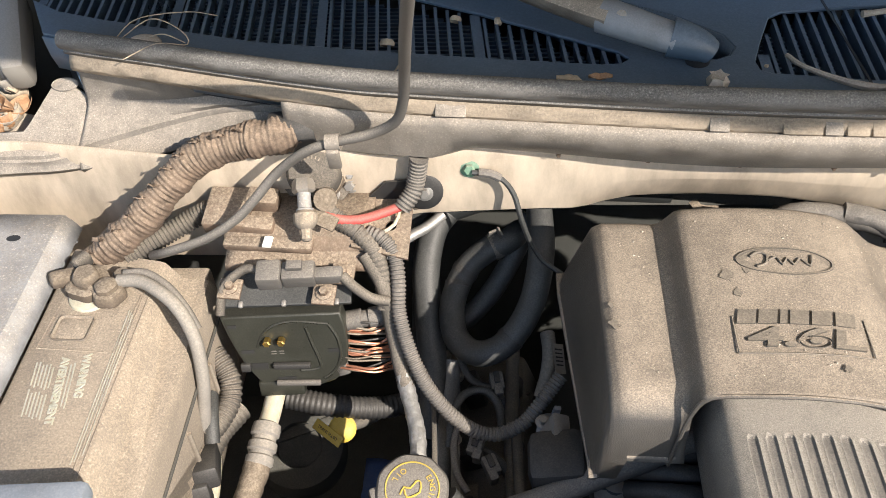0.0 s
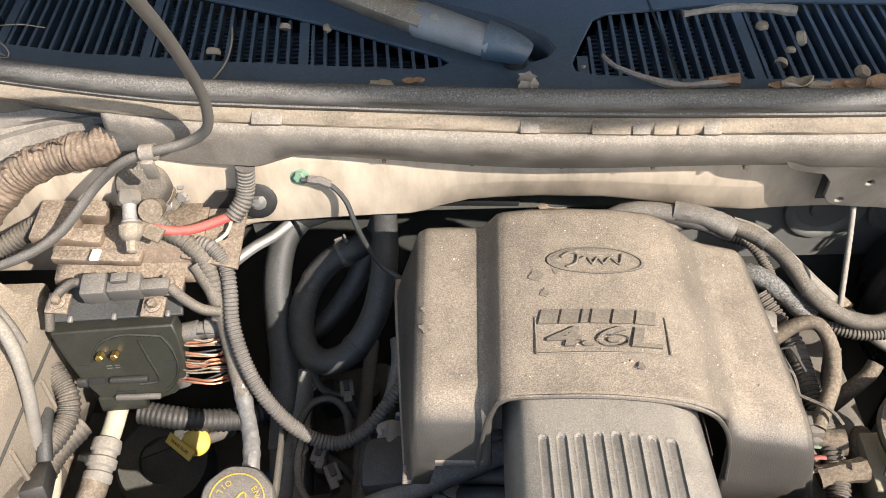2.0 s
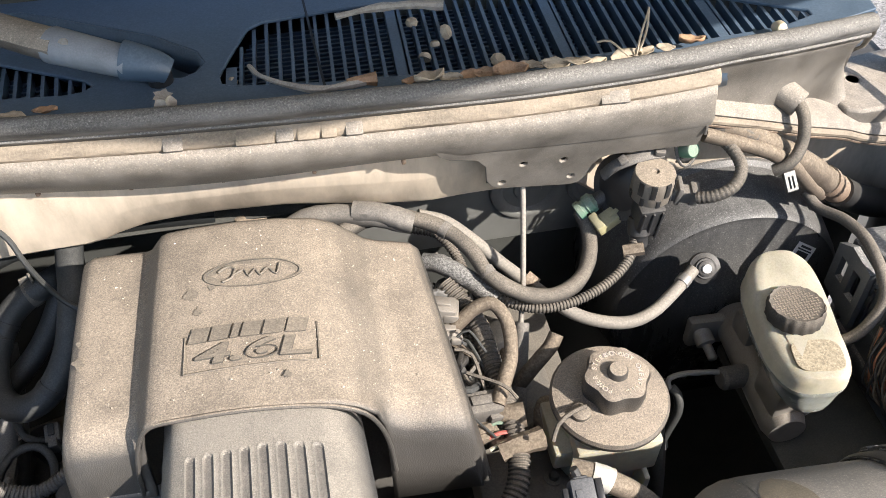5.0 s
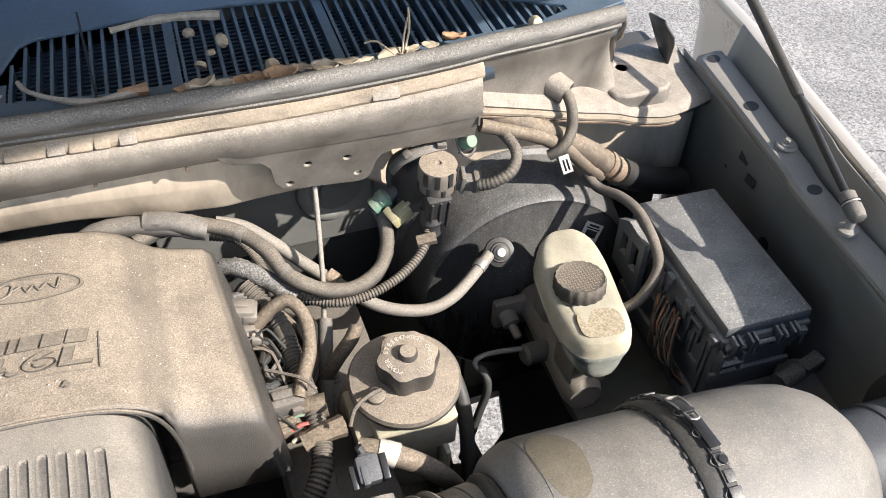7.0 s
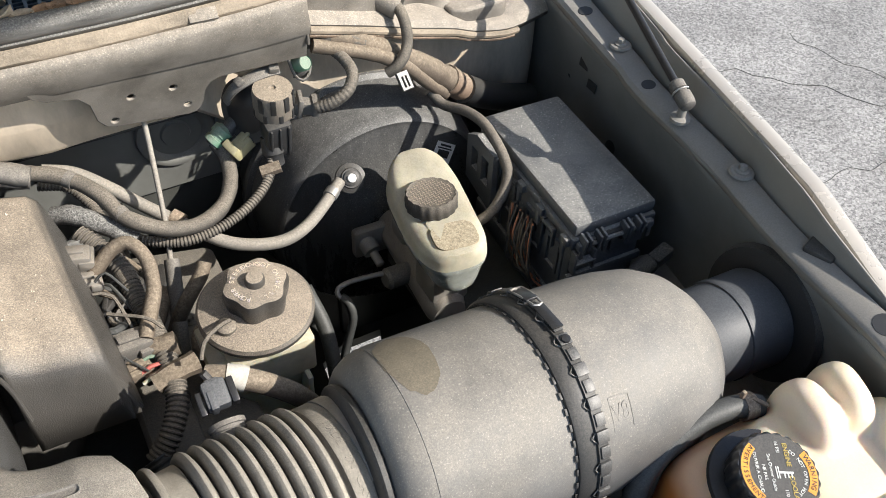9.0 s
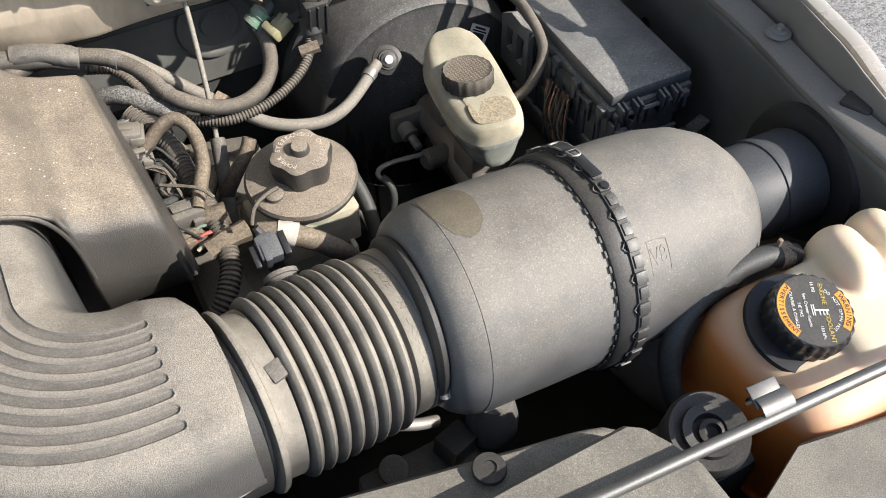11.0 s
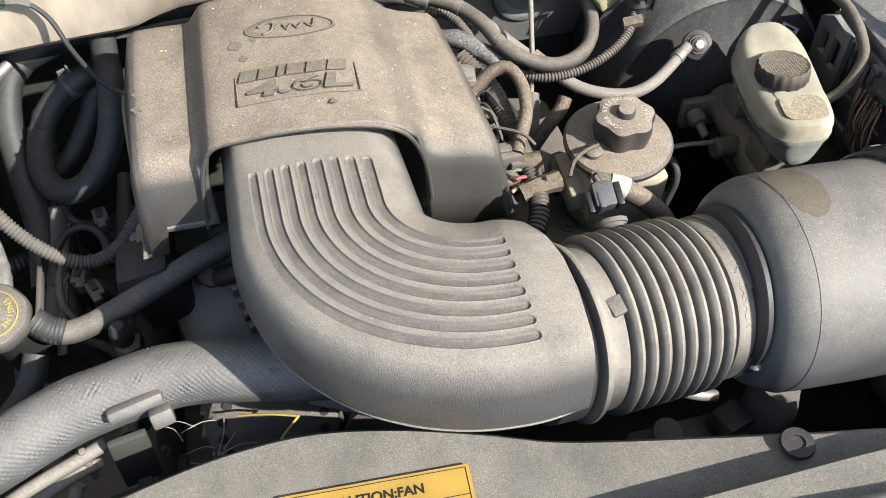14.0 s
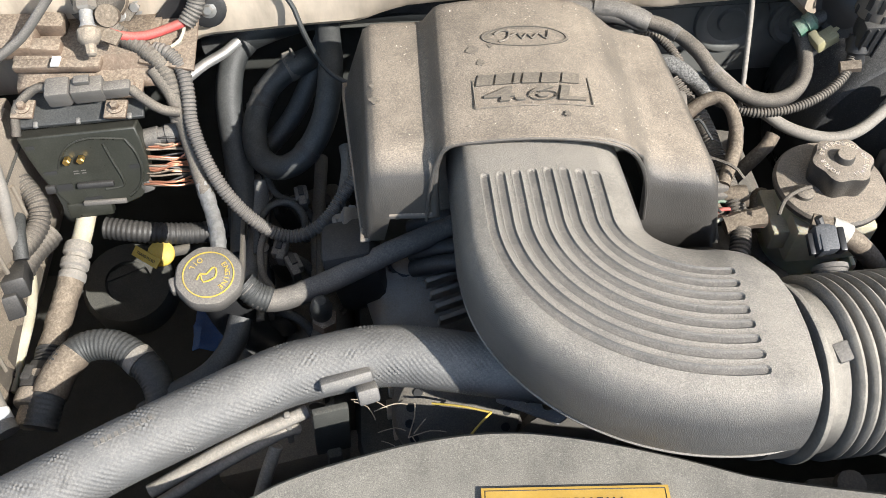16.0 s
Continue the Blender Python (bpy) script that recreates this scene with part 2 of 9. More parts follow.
def asphalt_material():
    """Pale worn asphalt: light and dark stones in a grey binder, with broad stains."""
    m = bpy.data.materials.new("pale_worn_asphalt")
    m.use_nodes = True
    n, link = m.node_tree.nodes, m.node_tree.links.new
    bsdf = n["Principled BSDF"]
    geo = n.new("ShaderNodeNewGeometry")
    tone = []
    for scale in (150.0, 330.0):
        cells = n.new("ShaderNodeTexVoronoi")
        cells.inputs["Scale"].default_value = scale
        link(geo.outputs["Position"], cells.inputs["Vector"])
        grey = n.new("ShaderNodeSeparateColor")
        link(cells.outputs["Color"], grey.inputs[0])
        tone.append(grey.outputs[0])
    stain = n.new("ShaderNodeTexNoise")
    stain.inputs["Scale"].default_value, stain.inputs["Detail"].default_value = 3.5, 6.0
    link(geo.outputs["Position"], stain.inputs["Vector"])
    both = n.new("ShaderNodeMix")
    both.inputs[0].default_value = 0.4
    link(tone[0], both.inputs[2])
    link(tone[1], both.inputs[3])
    ramp = n.new("ShaderNodeValToRGB")
    ramp.color_ramp.elements[0].position, ramp.color_ramp.elements[0].color = 0.05, (0.13, 0.126, 0.12, 1)
    ramp.color_ramp.elements[1].position, ramp.color_ramp.elements[1].color = 0.95, (0.56, 0.53, 0.49, 1)
    link(both.outputs[0], ramp.inputs[0])
    shade = n.new("ShaderNodeMapRange")
    for k, v in zip((1, 2, 3, 4), (0.35, 0.65, 0.72, 1.0)):
        shade.inputs[k].default_value = v
    link(stain.outputs[0], shade.inputs[0])
    mixed = n.new("ShaderNodeVectorMath")
    mixed.operation = "SCALE"
    link(ramp.outputs[0], mixed.inputs[0])
    link(shade.outputs[0], mixed.inputs["Scale"])
    link(mixed.outputs[0], bsdf.inputs["Base Color"])
    bsdf.inputs["Roughness"].default_value = 0.9
    bump = n.new("ShaderNodeBump")
    bump.inputs["Strength"].default_value, bump.inputs["Distance"].default_value = 0.8, 0.002
    link(both.outputs[0], bump.inputs["Height"])
    link(bump.outputs[0], bsdf.inputs["Normal"])
    return m


M["asphalt"] = asphalt_material()


# ---- builders ----
def part(name, bm, material, parent=None, label="", smooth=True, thick=0.0, bevel=0.0):
    """One bmesh as one mesh object, under a thing or a part."""
    bmesh.ops.recalc_face_normals(bm, faces=bm.faces)
    me = bpy.data.meshes.new(name)
    bm.to_mesh(me)
    bm.free()
    ob = new(name, me)
    me.materials.append(M[material] if isinstance(material, str) else material)
    if smooth:
        me.shade_smooth()
        me.set_sharp_from_angle(angle=radians(38))
    if thick:
        so = ob.modifiers.new("thickness", "SOLIDIFY")
        so.thickness, so.offset = thick, -1
    if bevel:
        be = ob.modifiers.new("edge", "BEVEL")
        be.width, be.segments, be.limit_method = bevel, 2, "ANGLE"
    if parent is not None:
        ob.parent = parent
        ob.matrix_parent_inverse = Matrix.Translation(-parent.location) if parent.parent is None else Matrix()
    if label:
        ob["label"] = label
    return ob


def thing(name, base, label, category, group="", kind=""):
    """An Empty at the base of a thing, to parent its parts."""
    ob = new(name)
    ob.empty_display_size = 0.02
    ob.location = base
    return tagged(ob, label, category, group, kind)


def spline(pts, step=0.006):
    """A smooth line through the points."""
    p = [Vector(q) for q in pts]
    p = [p[0] * 2 - p[1]] + p + [p[-1] * 2 - p[-2]]
    out = []
    for a, b, c, d in zip(p, p[1:], p[2:], p[3:]):
        n = max(2, int((c - b).length / step))
        for i in range(n):
            t = i / n
            out.append(0.5 * (2 * b + (c - a) * t + (2 * a - 5 * b + 4 * c - d) * t * t + (3 * b - a - 3 * c + d) * t ** 3))
    return out + [p[-2]]


def tube_bm(pts, r, ribs=0.0, depth=0.12, sides=14, step=0.006, wob=0.0, flat=1.0, crumple=0.0):
    """A hose swept along a smooth line; ribs: the pitch of its corrugations; r: one radius or one per end."""
    if ribs:
        step = ribs / 4
    line = spline(pts, step)
    line2 = [line[0]]
    for q in line[1:]:
        if (q - line2[-1]).length > step * 0.4:
            line2.append(q)
    line = line2
    r0, r1 = r if isinstance(r, tuple) else (r, r)
    bm = bmesh.new()
    rings, side, far = [], None, 0.0
    for i, q in enumerate(line):
        tan = (line[min(i + 1, len(line) - 1)] - line[max(i - 1, 0)]).normalized()
        if side is None:
            side = tan.cross(Vector((0.3, 0.2, 1))).normalized()
        side = (side - tan * side.dot(tan)).normalized()
        other = tan.cross(side)
        if i:
            far += (q - line[i - 1]).length
        rad = r0 + (r1 - r0) * i / max(len(line) - 1, 1)
        if ribs:
            rad *= 1 + depth * (1 if (i % 4) < 2 else -1) * 0.5
        if wob:
            rad *= 1 + wob * noise.noise(q * 60)
        rings.append([bm.verts.new(q + (side * math.cos(2 * math.pi * k / sides) + other * flat * math.sin(2 * math.pi * k / sides)) * rad * (1 + crumple * noise.noise(q * 180 + side * (2.2 * math.cos(2 * math.pi * k / sides)) + other * (2.2 * math.sin(2 * math.pi * k / sides)))))
                      for k in range(sides)])
    for a, b in zip(rings, rings[1:]):
        for k in range(sides):
            bm.faces.new((a[k], a[(k + 1) % sides], b[(k + 1) % sides], b[k]))
    bm.faces.new(rings[0][::-1])
    bm.faces.new(rings[-1])
    return bm


def hose(name, label, category, pts, r, material, parent=None, **k):
    ob = part(name, tube_bm(pts, r, **k), material, parent)
    return tagged(ob, label, category) if parent is None else tagged(ob, label)


def turn_bm(profile, m, sides=48, lobes=0, lobe=0.0, start=0.0, sweep=360.0):
    """A body turned about the z axis of the pose m, from (radius, height) pairs."""
    bm = bmesh.new()
    rings, full = [], sweep >= 360
    count = sides if full else sides + 1
    for r, h in profile:
        ring = []
        for k in range(count):
            a = radians(start) + radians(sweep) * k / sides
            rr = r * (1 + lobe * math.cos(lobes * a)) if lobes else r
            ring.append(bm.verts.new(m @ Vector((rr * math.cos(a), rr * math.sin(a), h))))
        rings.append(ring)
    for a, b in zip(rings, rings[1:]):
        for k in range(sides):
            bm.faces.new((a[k], a[(k + 1) % count], b[(k + 1) % count], b[k]))
    if full:
        if profile[0][0] > 1e-5:
            bm.faces.new(rings[0][::-1])
        if profile[-1][0] > 1e-5:
            bm.faces.new(rings[-1])
    bmesh.ops.remove_doubles(bm, verts=bm.verts, dist=1e-6)
    return bm


def box_bm(size, m, bevel=0.003, taper=1.0, segs=2):
    """A block of that size with its base centre at the pose m; taper scales its top."""
    bm = bmesh.new()
    bmesh.ops.create_cube(bm, size=1)
    for v in bm.verts:
        k = taper if v.co.z > 0 else 1
        v.co = Vector((v.co.x * size[0] * k, v.co.y * size[1] * k, (v.co.z + 0.5) * size[2]))
    if bevel:
        bmesh.ops.bevel(bm, geom=bm.edges[:], offset=bevel, segments=segs, affect="EDGES", profile=0.5)
    bm.transform(m)
    return bm


def join(*bms):
    """Several pieces in one bmesh."""
    out = bmesh.new()
    for b in bms:
        me = bpy.data.meshes.new("scrap")
        b.to_mesh(me)
        b.free()
        out.from_mesh(me)
        bpy.data.meshes.remove(me)
    return out


def plate_bm(outer, holes, depth, m=Matrix()):
    """A flat plate with holes, from outlines in the xy plane of the pose m, that deep below it."""
    bm = bmesh.new()
    edges = []
    for loop in (outer, *holes):
        vs = [bm.verts.new((x, y, 0)) for x, y in loop]
        edges += [bm.edges.new((a, b)) for a, b in zip(vs, vs[1:] + vs[:1])]
    bmesh.ops.triangle_fill(bm, edges=edges, use_beauty=True, use_dissolve=False, normal=(0, 0, 1))
    made = bmesh.ops.extrude_face_region(bm, geom=bm.faces[:])
    for v in made["geom"]:
        if isinstance(v, bmesh.types.BMVert):
            v.co.z -= depth
    bm.transform(m)
    return bm


def ring_pts(cx, cy, r, n=16, sx=1.0):
    return [(cx + r * sx * math.cos(2 * math.pi * k / n), cy + r * math.sin(2 * math.pi * k / n)) for k in range(n)]


def loft_bm(rows, close=False):
    """A skin through rows of points, all of one length."""
    bm = bmesh.new()
    vs = [[bm.verts.new(p) for p in row] for row in rows]
    n = len(vs[0])
    for a, b in zip(vs, vs[1:]):
        for k in range(n if close else n - 1):
            bm.faces.new((a[k], a[(k + 1) % n], b[(k + 1) % n], b[k]))
    return bm


def axis_pose(p, way, up=(0, 0, 1)):
    """A pose at p whose z axis runs along way."""
    z = Vector(way).normalized()
    x = Vector(up).cross(z)
    x = x.normalized() if x.length > 1e-4 else Vector((1, 0, 0))
    y = z.cross(x)
    return Matrix.Translation(p) @ Matrix((x, y, z)).transposed().to_4x4()


def text_bm(words, size, m, extrude=0.0004, shear=0.0, spacing=1.0, bold=0.0):
    """Raised lettering in the built-in font, centred on the pose m."""
    cu = bpy.data.curves.new("scrap", "FONT")
    cu.body, cu.size, cu.extrude, cu.shear, cu.space_character, cu.offset = words, size, extrude, shear, spacing, bold
    cu.align_x, cu.align_y = "CENTER", "CENTER"
    ob = bpy.data.objects.new("scrap", cu)
    scene.collection.objects.link(ob)
    bpy.context.view_layer.update()
    me = bpy.data.meshes.new_from_object(ob)
    bm = bmesh.new()
    bm.from_mesh(me)
    bm.transform(m)
    bpy.data.objects.remove(ob)
    bpy.data.meshes.remove(me)
    return bm


def arc_text_bm(words, size, r, mid, m, extrude=0.0003, inward=False, step=0.0):
    """Lettering bent round a circle of radius r; mid: the angle of its middle."""
    step = step or math.degrees(size * 0.72 / r)
    out = []
    for i, ch in enumerate(words):
        if ch == " ":
            continue
        off = (i - (len(words) - 1) / 2) * step
        a = mid + off if inward else mid - off
        spot = pose(r * math.cos(radians(a)), r * math.sin(radians(a)), 0, 0, 0, a + 90 if inward else a - 90)
        out.append(text_bm(ch, size, m @ spot, extrude))
    return join(*out)


def bolt(parent, p, way=(0, 0, 1), r=0.007, material="steel", name="bolt"):
    m = axis_pose(p, way)
    bm = join(turn_bm([(r * 1.7, 0), (r * 1.7, 0.0015), (r * 1.5, 0.0022), (0, 0.0022)], m, 20),
              turn_bm([(r, 0.002), (r, 0.006), (r * 0.85, 0.0072), (0, 0.0072)], m, 6))
    return part(name, bm, material, parent, smooth=True)


YAW = -3.4  # the vehicle stands turned by this much

# ---- ground and body shell ----
bm = bmesh.new()
bmesh.ops.create_grid(bm, x_segments=2, y_segments=2, size=60)
tagged(part("ground", bm, "asphalt", smooth=False), "pale worn grey asphalt with fine cracks beside the truck", "pavement", kind="structure")
rng = random.Random(5)
for crack, (sx, sy, ang, n) in enumerate(((2.0, 1.75, -38, 26), (2.25, 1.1, -25, 22), (2.9, 1.6, -70, 20))):
    p, pts = Vector((sx, sy, 0.0)), []
    for i in range(n):
        pts.append(tuple(p))
        a = radians(ang + rng.uniform(-38, 38))
        p = p + Vector((math.cos(a), math.sin(a), 0)) * 0.06
    ob = part("crack", tube_bm(pts, 0.0024, sides=5, step=0.03, flat=0.5), "dark")
    tagged(ob, "thin dark crack in the pale asphalt", "crack", "cracks in the asphalt", "structure")


def seal_y(x):
    """How far back the cowl's front edge stands."""
    xs = (-0.55, -0.394, -0.211, -0.082, 0.0, 0.091, 0.273, 0.465, 0.62, 0.78, 0.95, 1.05)
    ys = (0.81, 0.757, 0.706, 0.676, 0.665, 0.655, 0.637, 0.626, 0.622, 0.632, 0.668, 0.70)
    return smooth_at(x, xs, ys)


def smooth_at(x, xs, ys):
    """A smooth value between given ones."""
    i = min(max(int(np.searchsorted(xs, x)) - 1, 0), len(xs) - 2)
    t = (x - xs[i]) / (xs[i + 1] - xs[i])
    m0 = (ys[i + 1] - ys[max(i - 1, 0)]) / (xs[i + 1] - xs[max(i - 1, 0)])
    m1 = (ys[min(i + 2, len(ys) - 1)] - ys[i]) / (xs[min(i + 2, len(xs) - 1)] - xs[i])
    h = xs[i + 1] - xs[i]
    return ((2 * t ** 3 - 3 * t * t + 1) * ys[i] + (t ** 3 - 2 * t * t + t) * h * m0
            + (-2 * t ** 3 + 3 * t * t) * ys[i + 1] + (t ** 3 - t * t) * h * m1)


def seal_z(x):
    return 1.222 - 0.09 * max(0, x - 0.80) - 0.03 * max(0, -0.3 - x)


def along(x0, x1, n):
    return [x0 + (x1 - x0) * i / n for i in range(n + 1)]


# firewall: upper beige panel with a curved lower edge, and the recessed wall behind the engine
fw = thing("firewall", (0.3, 0.69, 0.6), "beige painted sheet-metal bulkhead behind the engine, dusty", "bulkhead", kind="structure")
low = ((-0.75, 0.93), (-0.55, 0.95), (-0.38, 0.96), (-0.2, 0.985), (-0.09, 1.02), (-0.03, 1.046), (0.10, 1.049), (0.146, 1.049), (0.175, 1.059), (0.203, 1.065), (0.276, 1.068), (0.35, 1.066), (0.442, 1.052), (0.50, 1.046), (0.56, 1.05), (0.60, 1.052), (0.66, 1.04), (0.72, 0.98), (0.9, 0.9), (1.16, 0.86))
rows = []
for x in along(-0.75, 1.155, 120):
    zb = float(np.interp(x, [a for a, b in low], [b for a, b in low]))
    y = 0.663 + 0.004 * math.sin(x * 9) * (0 < x < 0.6) + 0.071 * max(0, min(1, (x - 0.62) / 0.2)) + 0.03 * max(0, min(1, (-0.25 - x) / 0.2))
    dent = 0.006 * math.exp(-((x - 0.13) / 0.012) ** 2)
    top = float(np.interp(x, (-0.22, -0.15, 0.79, 0.87, 0.94, 1.02, 1.155), (1.130, 1.148, 1.148, 1.11, 1.075, 1.04, 1.03)))
    fold = max(0, min(1, (x - 0.13) / 0.10, (0.60 - x) / 0.06))
    zm = (min(1.118, top - 0.008) + zb) / 2 + 0.006 * fold
    rows.append([(x, y + 0.004, top), (x, y + 0.002, min(1.13, top - 0.004)), (x, y - dent, min(1.118, top - 0.008)), (x, y + dent * 0.3 - 0.001 * fold, zm + 0.004), (x, y + dent * 0.3 + 0.001 * fold, zm), (x, y + 0.003 + 0.005 * fold, zb + 0.008), (x, y + 0.011 + 0.004 * fold, zb), (x, y + 0.05, zb + 0.004)])
part("upper_panel", loft_bm(rows), "paint", fw, "sunlit beige painted panel", thick=0.0015)
# near-black backing walls: the recess's shade is put into their colour
part("rear_wall", box_bm((1.15, 0.02, 1.0), pose(-0.13, 0.9, 0.25), 0.004), "dark", fw, "backing wall coloured near-black for the deep shade behind the engine")
# recessed bulkhead: beige paint toned down for the shade it stands in
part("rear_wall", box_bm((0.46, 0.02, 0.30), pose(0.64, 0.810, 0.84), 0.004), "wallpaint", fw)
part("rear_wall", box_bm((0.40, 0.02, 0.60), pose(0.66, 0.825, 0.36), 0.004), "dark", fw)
# added right-hand wall, tall enough to keep skylight off the bay floor
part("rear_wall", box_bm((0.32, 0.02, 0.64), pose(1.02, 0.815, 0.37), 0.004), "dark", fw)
for x, z, s in ((0.650, 0.930, 1.0), (0.745, 0.925, 0.8)):
    disc_at = axis_pose((x, 0.797, z), (0, -1, 0.0))
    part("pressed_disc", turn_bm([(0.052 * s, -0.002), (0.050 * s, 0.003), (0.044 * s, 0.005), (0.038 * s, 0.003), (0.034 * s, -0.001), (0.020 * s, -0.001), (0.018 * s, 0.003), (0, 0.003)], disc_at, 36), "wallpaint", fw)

rows = [[(x, 0.735, 1.0), (x, 0.80, 1.02), (x, 0.89, 1.02)] for x in along(-0.75, 1.155, 6)]
# recess roof, its shade likewise given as a near-black colour
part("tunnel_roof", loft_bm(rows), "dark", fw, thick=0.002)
for x, y, z, mt in ((0.030, 0.661, 1.117, "green"), (-0.098, 0.662, 1.094, "steel"), (-0.018, 0.655, 1.089, "steel"), (-0.275, 0.70, 1.085, "green")):
    bolt(fw, (x, y + 0.003, z), (0, -1, 0.25), 0.006, mt)
part("gasket_plate", plate_bm([(-0.108, 1.052), (-0.058, 1.104), (-0.030, 1.106), (-0.050, 1.062), (-0.085, 1.040)], (), 0.003, pose(0, 0.656, 0, 90)), "black", fw, "black rubber gasket plate")
part("insulation_pad", turn_bm([(0.022, 0), (0.022, 0.006), (0.018, 0.008), (0, 0.008)], axis_pose((-0.020, 0.664, 1.088), (0, -1, 0.2)), 24), "black", fw)

# cowl: grey plastic panel with two louvred openings
GRILLE_L = [(-0.47, 0.845), (-0.429, 0.818), (-0.37, 0.798), (-0.300, 0.779), (-0.194, 0.750), (-0.12, 0.738), (-0.050, 0.727), (0.06, 0.712), (0.160, 0.700), (0.180, 0.702), (0.188, 0.710), (0.178, 0.722), (0.127, 0.750), (0.08, 0.776), (0.040, 0.798), (-0.028, 0.830), (-0.10, 0.862), (-0.2, 0.90), (-0.35, 0.93), (-0.47, 0.94)]
GRILLE_R = [(0.309, 0.688), (0.318, 0.682), (0.409, 0.669), (0.506, 0.663), (0.62, 0.660), (0.760, 0.660), (0.866, 0.668), (0.905, 0.682), (0.905, 0.692), (0.839, 0.73), (0.77, 0.765), (0.68, 0.79), (0.55, 0.803), (0.426, 0.800), (0.35, 0.792), (0.336, 0.782), (0.318, 0.735), (0.307, 0.702)]
WELL = [(0.27, 0.705), (0.285, 0.712), (0.293, 0.728), (0.285, 0.75), (0.24, 0.79), (0.17, 0.83), (0.10, 0.87), (0.075, 0.865), (0.10, 0.82), (0.16, 0.765), (0.215, 0.725), (0.25, 0.708)]
cowl = thing("cowl_panel", (0.3, 0.8, 1.2), "dark blue-grey plastic cowl panel with louvred air intakes below the windscreen", "cowl panel", kind="structure")
front = [(x, seal_y(x) + 0.004) for x in along(-0.43, 0.975, 60)]
outer = front + [(0.985, 0.75), (1.0, 1.05), (-0.55, 1.05), (-0.47, 0.85)]
part("skin", plate_bm(outer, (GRILLE_L, GRILLE_R, WELL), 0.004, pose(0, 0, 1.217)), "cowl", cowl, bevel=0.0012)
rows = [[(x, seal_y(x) + 0.004, 1.214), (x, seal_y(x) + 0.006, 1.19), (x, seal_y(x) + 0.012, 1.17)] for x in along(-0.43, 0.975, 60)]
part("front_lip", loft_bm(rows), "cowl", cowl, thick=0.003)
part("well_floor", plate_bm([(x + (x - 0.19) * 0.02, y + (y - 0.78) * 0.02) for x, y in WELL], (), 0.003, pose(0, 0, 1.185)), "cowl", cowl)
rows = [[(x, y, 1.216), (x, y, 1.184)] for x, y in WELL + WELL[:1]]
part("well_wall", loft_bm(rows), "cowl", cowl, thick=0.002)
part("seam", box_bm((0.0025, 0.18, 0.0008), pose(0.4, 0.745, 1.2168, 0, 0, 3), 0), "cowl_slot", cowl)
# floor coloured almost black to stand for the shade under the slats
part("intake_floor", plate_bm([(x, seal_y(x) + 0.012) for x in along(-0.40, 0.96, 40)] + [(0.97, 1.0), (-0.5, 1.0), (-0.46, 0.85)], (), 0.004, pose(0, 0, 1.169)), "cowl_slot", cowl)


def span_y(poly, x):
    ys = []
    for (ax, ay), (bx, by) in zip(poly, poly[1:] + poly[:1]):
        if (ax - x) * (bx - x) < 0:
            ys.append(ay + (by - ay) * (x - ax) / (bx - ax))
    return (min(ys), max(ys)) if len(ys) >= 2 else None


def louvres(poly, x0, x1, pitch, lean):
    """Upright slats across an opening, leaning with the flow, over a finer mesh of cross bars."""
    x = x0
    count = 0
    while x < x1:
        sp = span_y(poly, x)
        if sp and sp[1] - sp[0] > 0.006:
            lo, hi = sp
            dx = lean * (hi - lo)
            wide = 0.0034 if count % 13 else 0.0105
            bm = bmesh.new()
            vs = [bm.verts.new(p) for p in ((x, lo - 0.001, 1.2135), (x + wide, lo - 0.001, 1.2135), (x + dx + wide, hi + 0.001, 1.2135), (x + dx, hi + 0.001, 1.2135),
                                            (x, lo - 0.001, 1.196), (x + wide * 0.6, lo - 0.001, 1.196), (x + dx + wide * 0.6, hi + 0.001, 1.196), (x + dx, hi + 0.001, 1.196))]
            for f in ((0, 1, 2, 3), (7, 6, 5, 4), (0, 4, 5, 1), (1, 5, 6, 2), (2, 6, 7, 3), (3, 7, 4, 0)):
                bm.faces.new([vs[k] for k in f])
            part("slat", bm, "cowl", cowl, smooth=False)
        x += pitch
        count += 1
    bars = []
    y = min(q for _, q in poly)
    while y < max(q for _, q in poly):
        xs = [ax + (bx - ax) * (y - ay) / (by - ay) for (ax, ay), (bx, by) in zip(poly, poly[1:] + poly[:1]) if (ay - y) * (by - y) < 0]
        if len(xs) >= 2:
            bars.append(box_bm((max(xs) - min(xs), 0.0026, 0.003), pose((max(xs) + min(xs)) / 2, y, 1.197), 0))
        y += 0.0078
    tagged(part("cross_bars", join(*bars), "cowl", cowl, smooth=False), kind="stuff")


louvres(GRILLE_L, -0.462, 0.186, 0.0128, -0.10)
louvres(GRILLE_R, 0.312, 0.90, 0.0125, 0.03)

# weather seal along the cowl's edge
seal = thing("cowl_seal", (0.3, 0.64, 1.2), "weathered grey rubber bulb seal along the cowl edge", "seal")
part("bulb", tube_bm([(x, seal_y(x) - 0.006, seal_z(x) + 0.002) for x in along(-0.40, 0.965, 46)], 0.0105, sides=14, step=0.01, wob=0.03), "seal", seal)
rows = [[(x, seal_y(x) - 0.009, seal_z(x) - 0.004), (x, seal_y(x) - 0.0125, seal_z(x) - 0.009), (x, seal_y(x) - 0.011, seal_z(x) - 0.013)] for x in along(-0.40, 0.965, 90)]
part("grip_strip", loft_bm(rows), "seal", seal, thick=0.002)

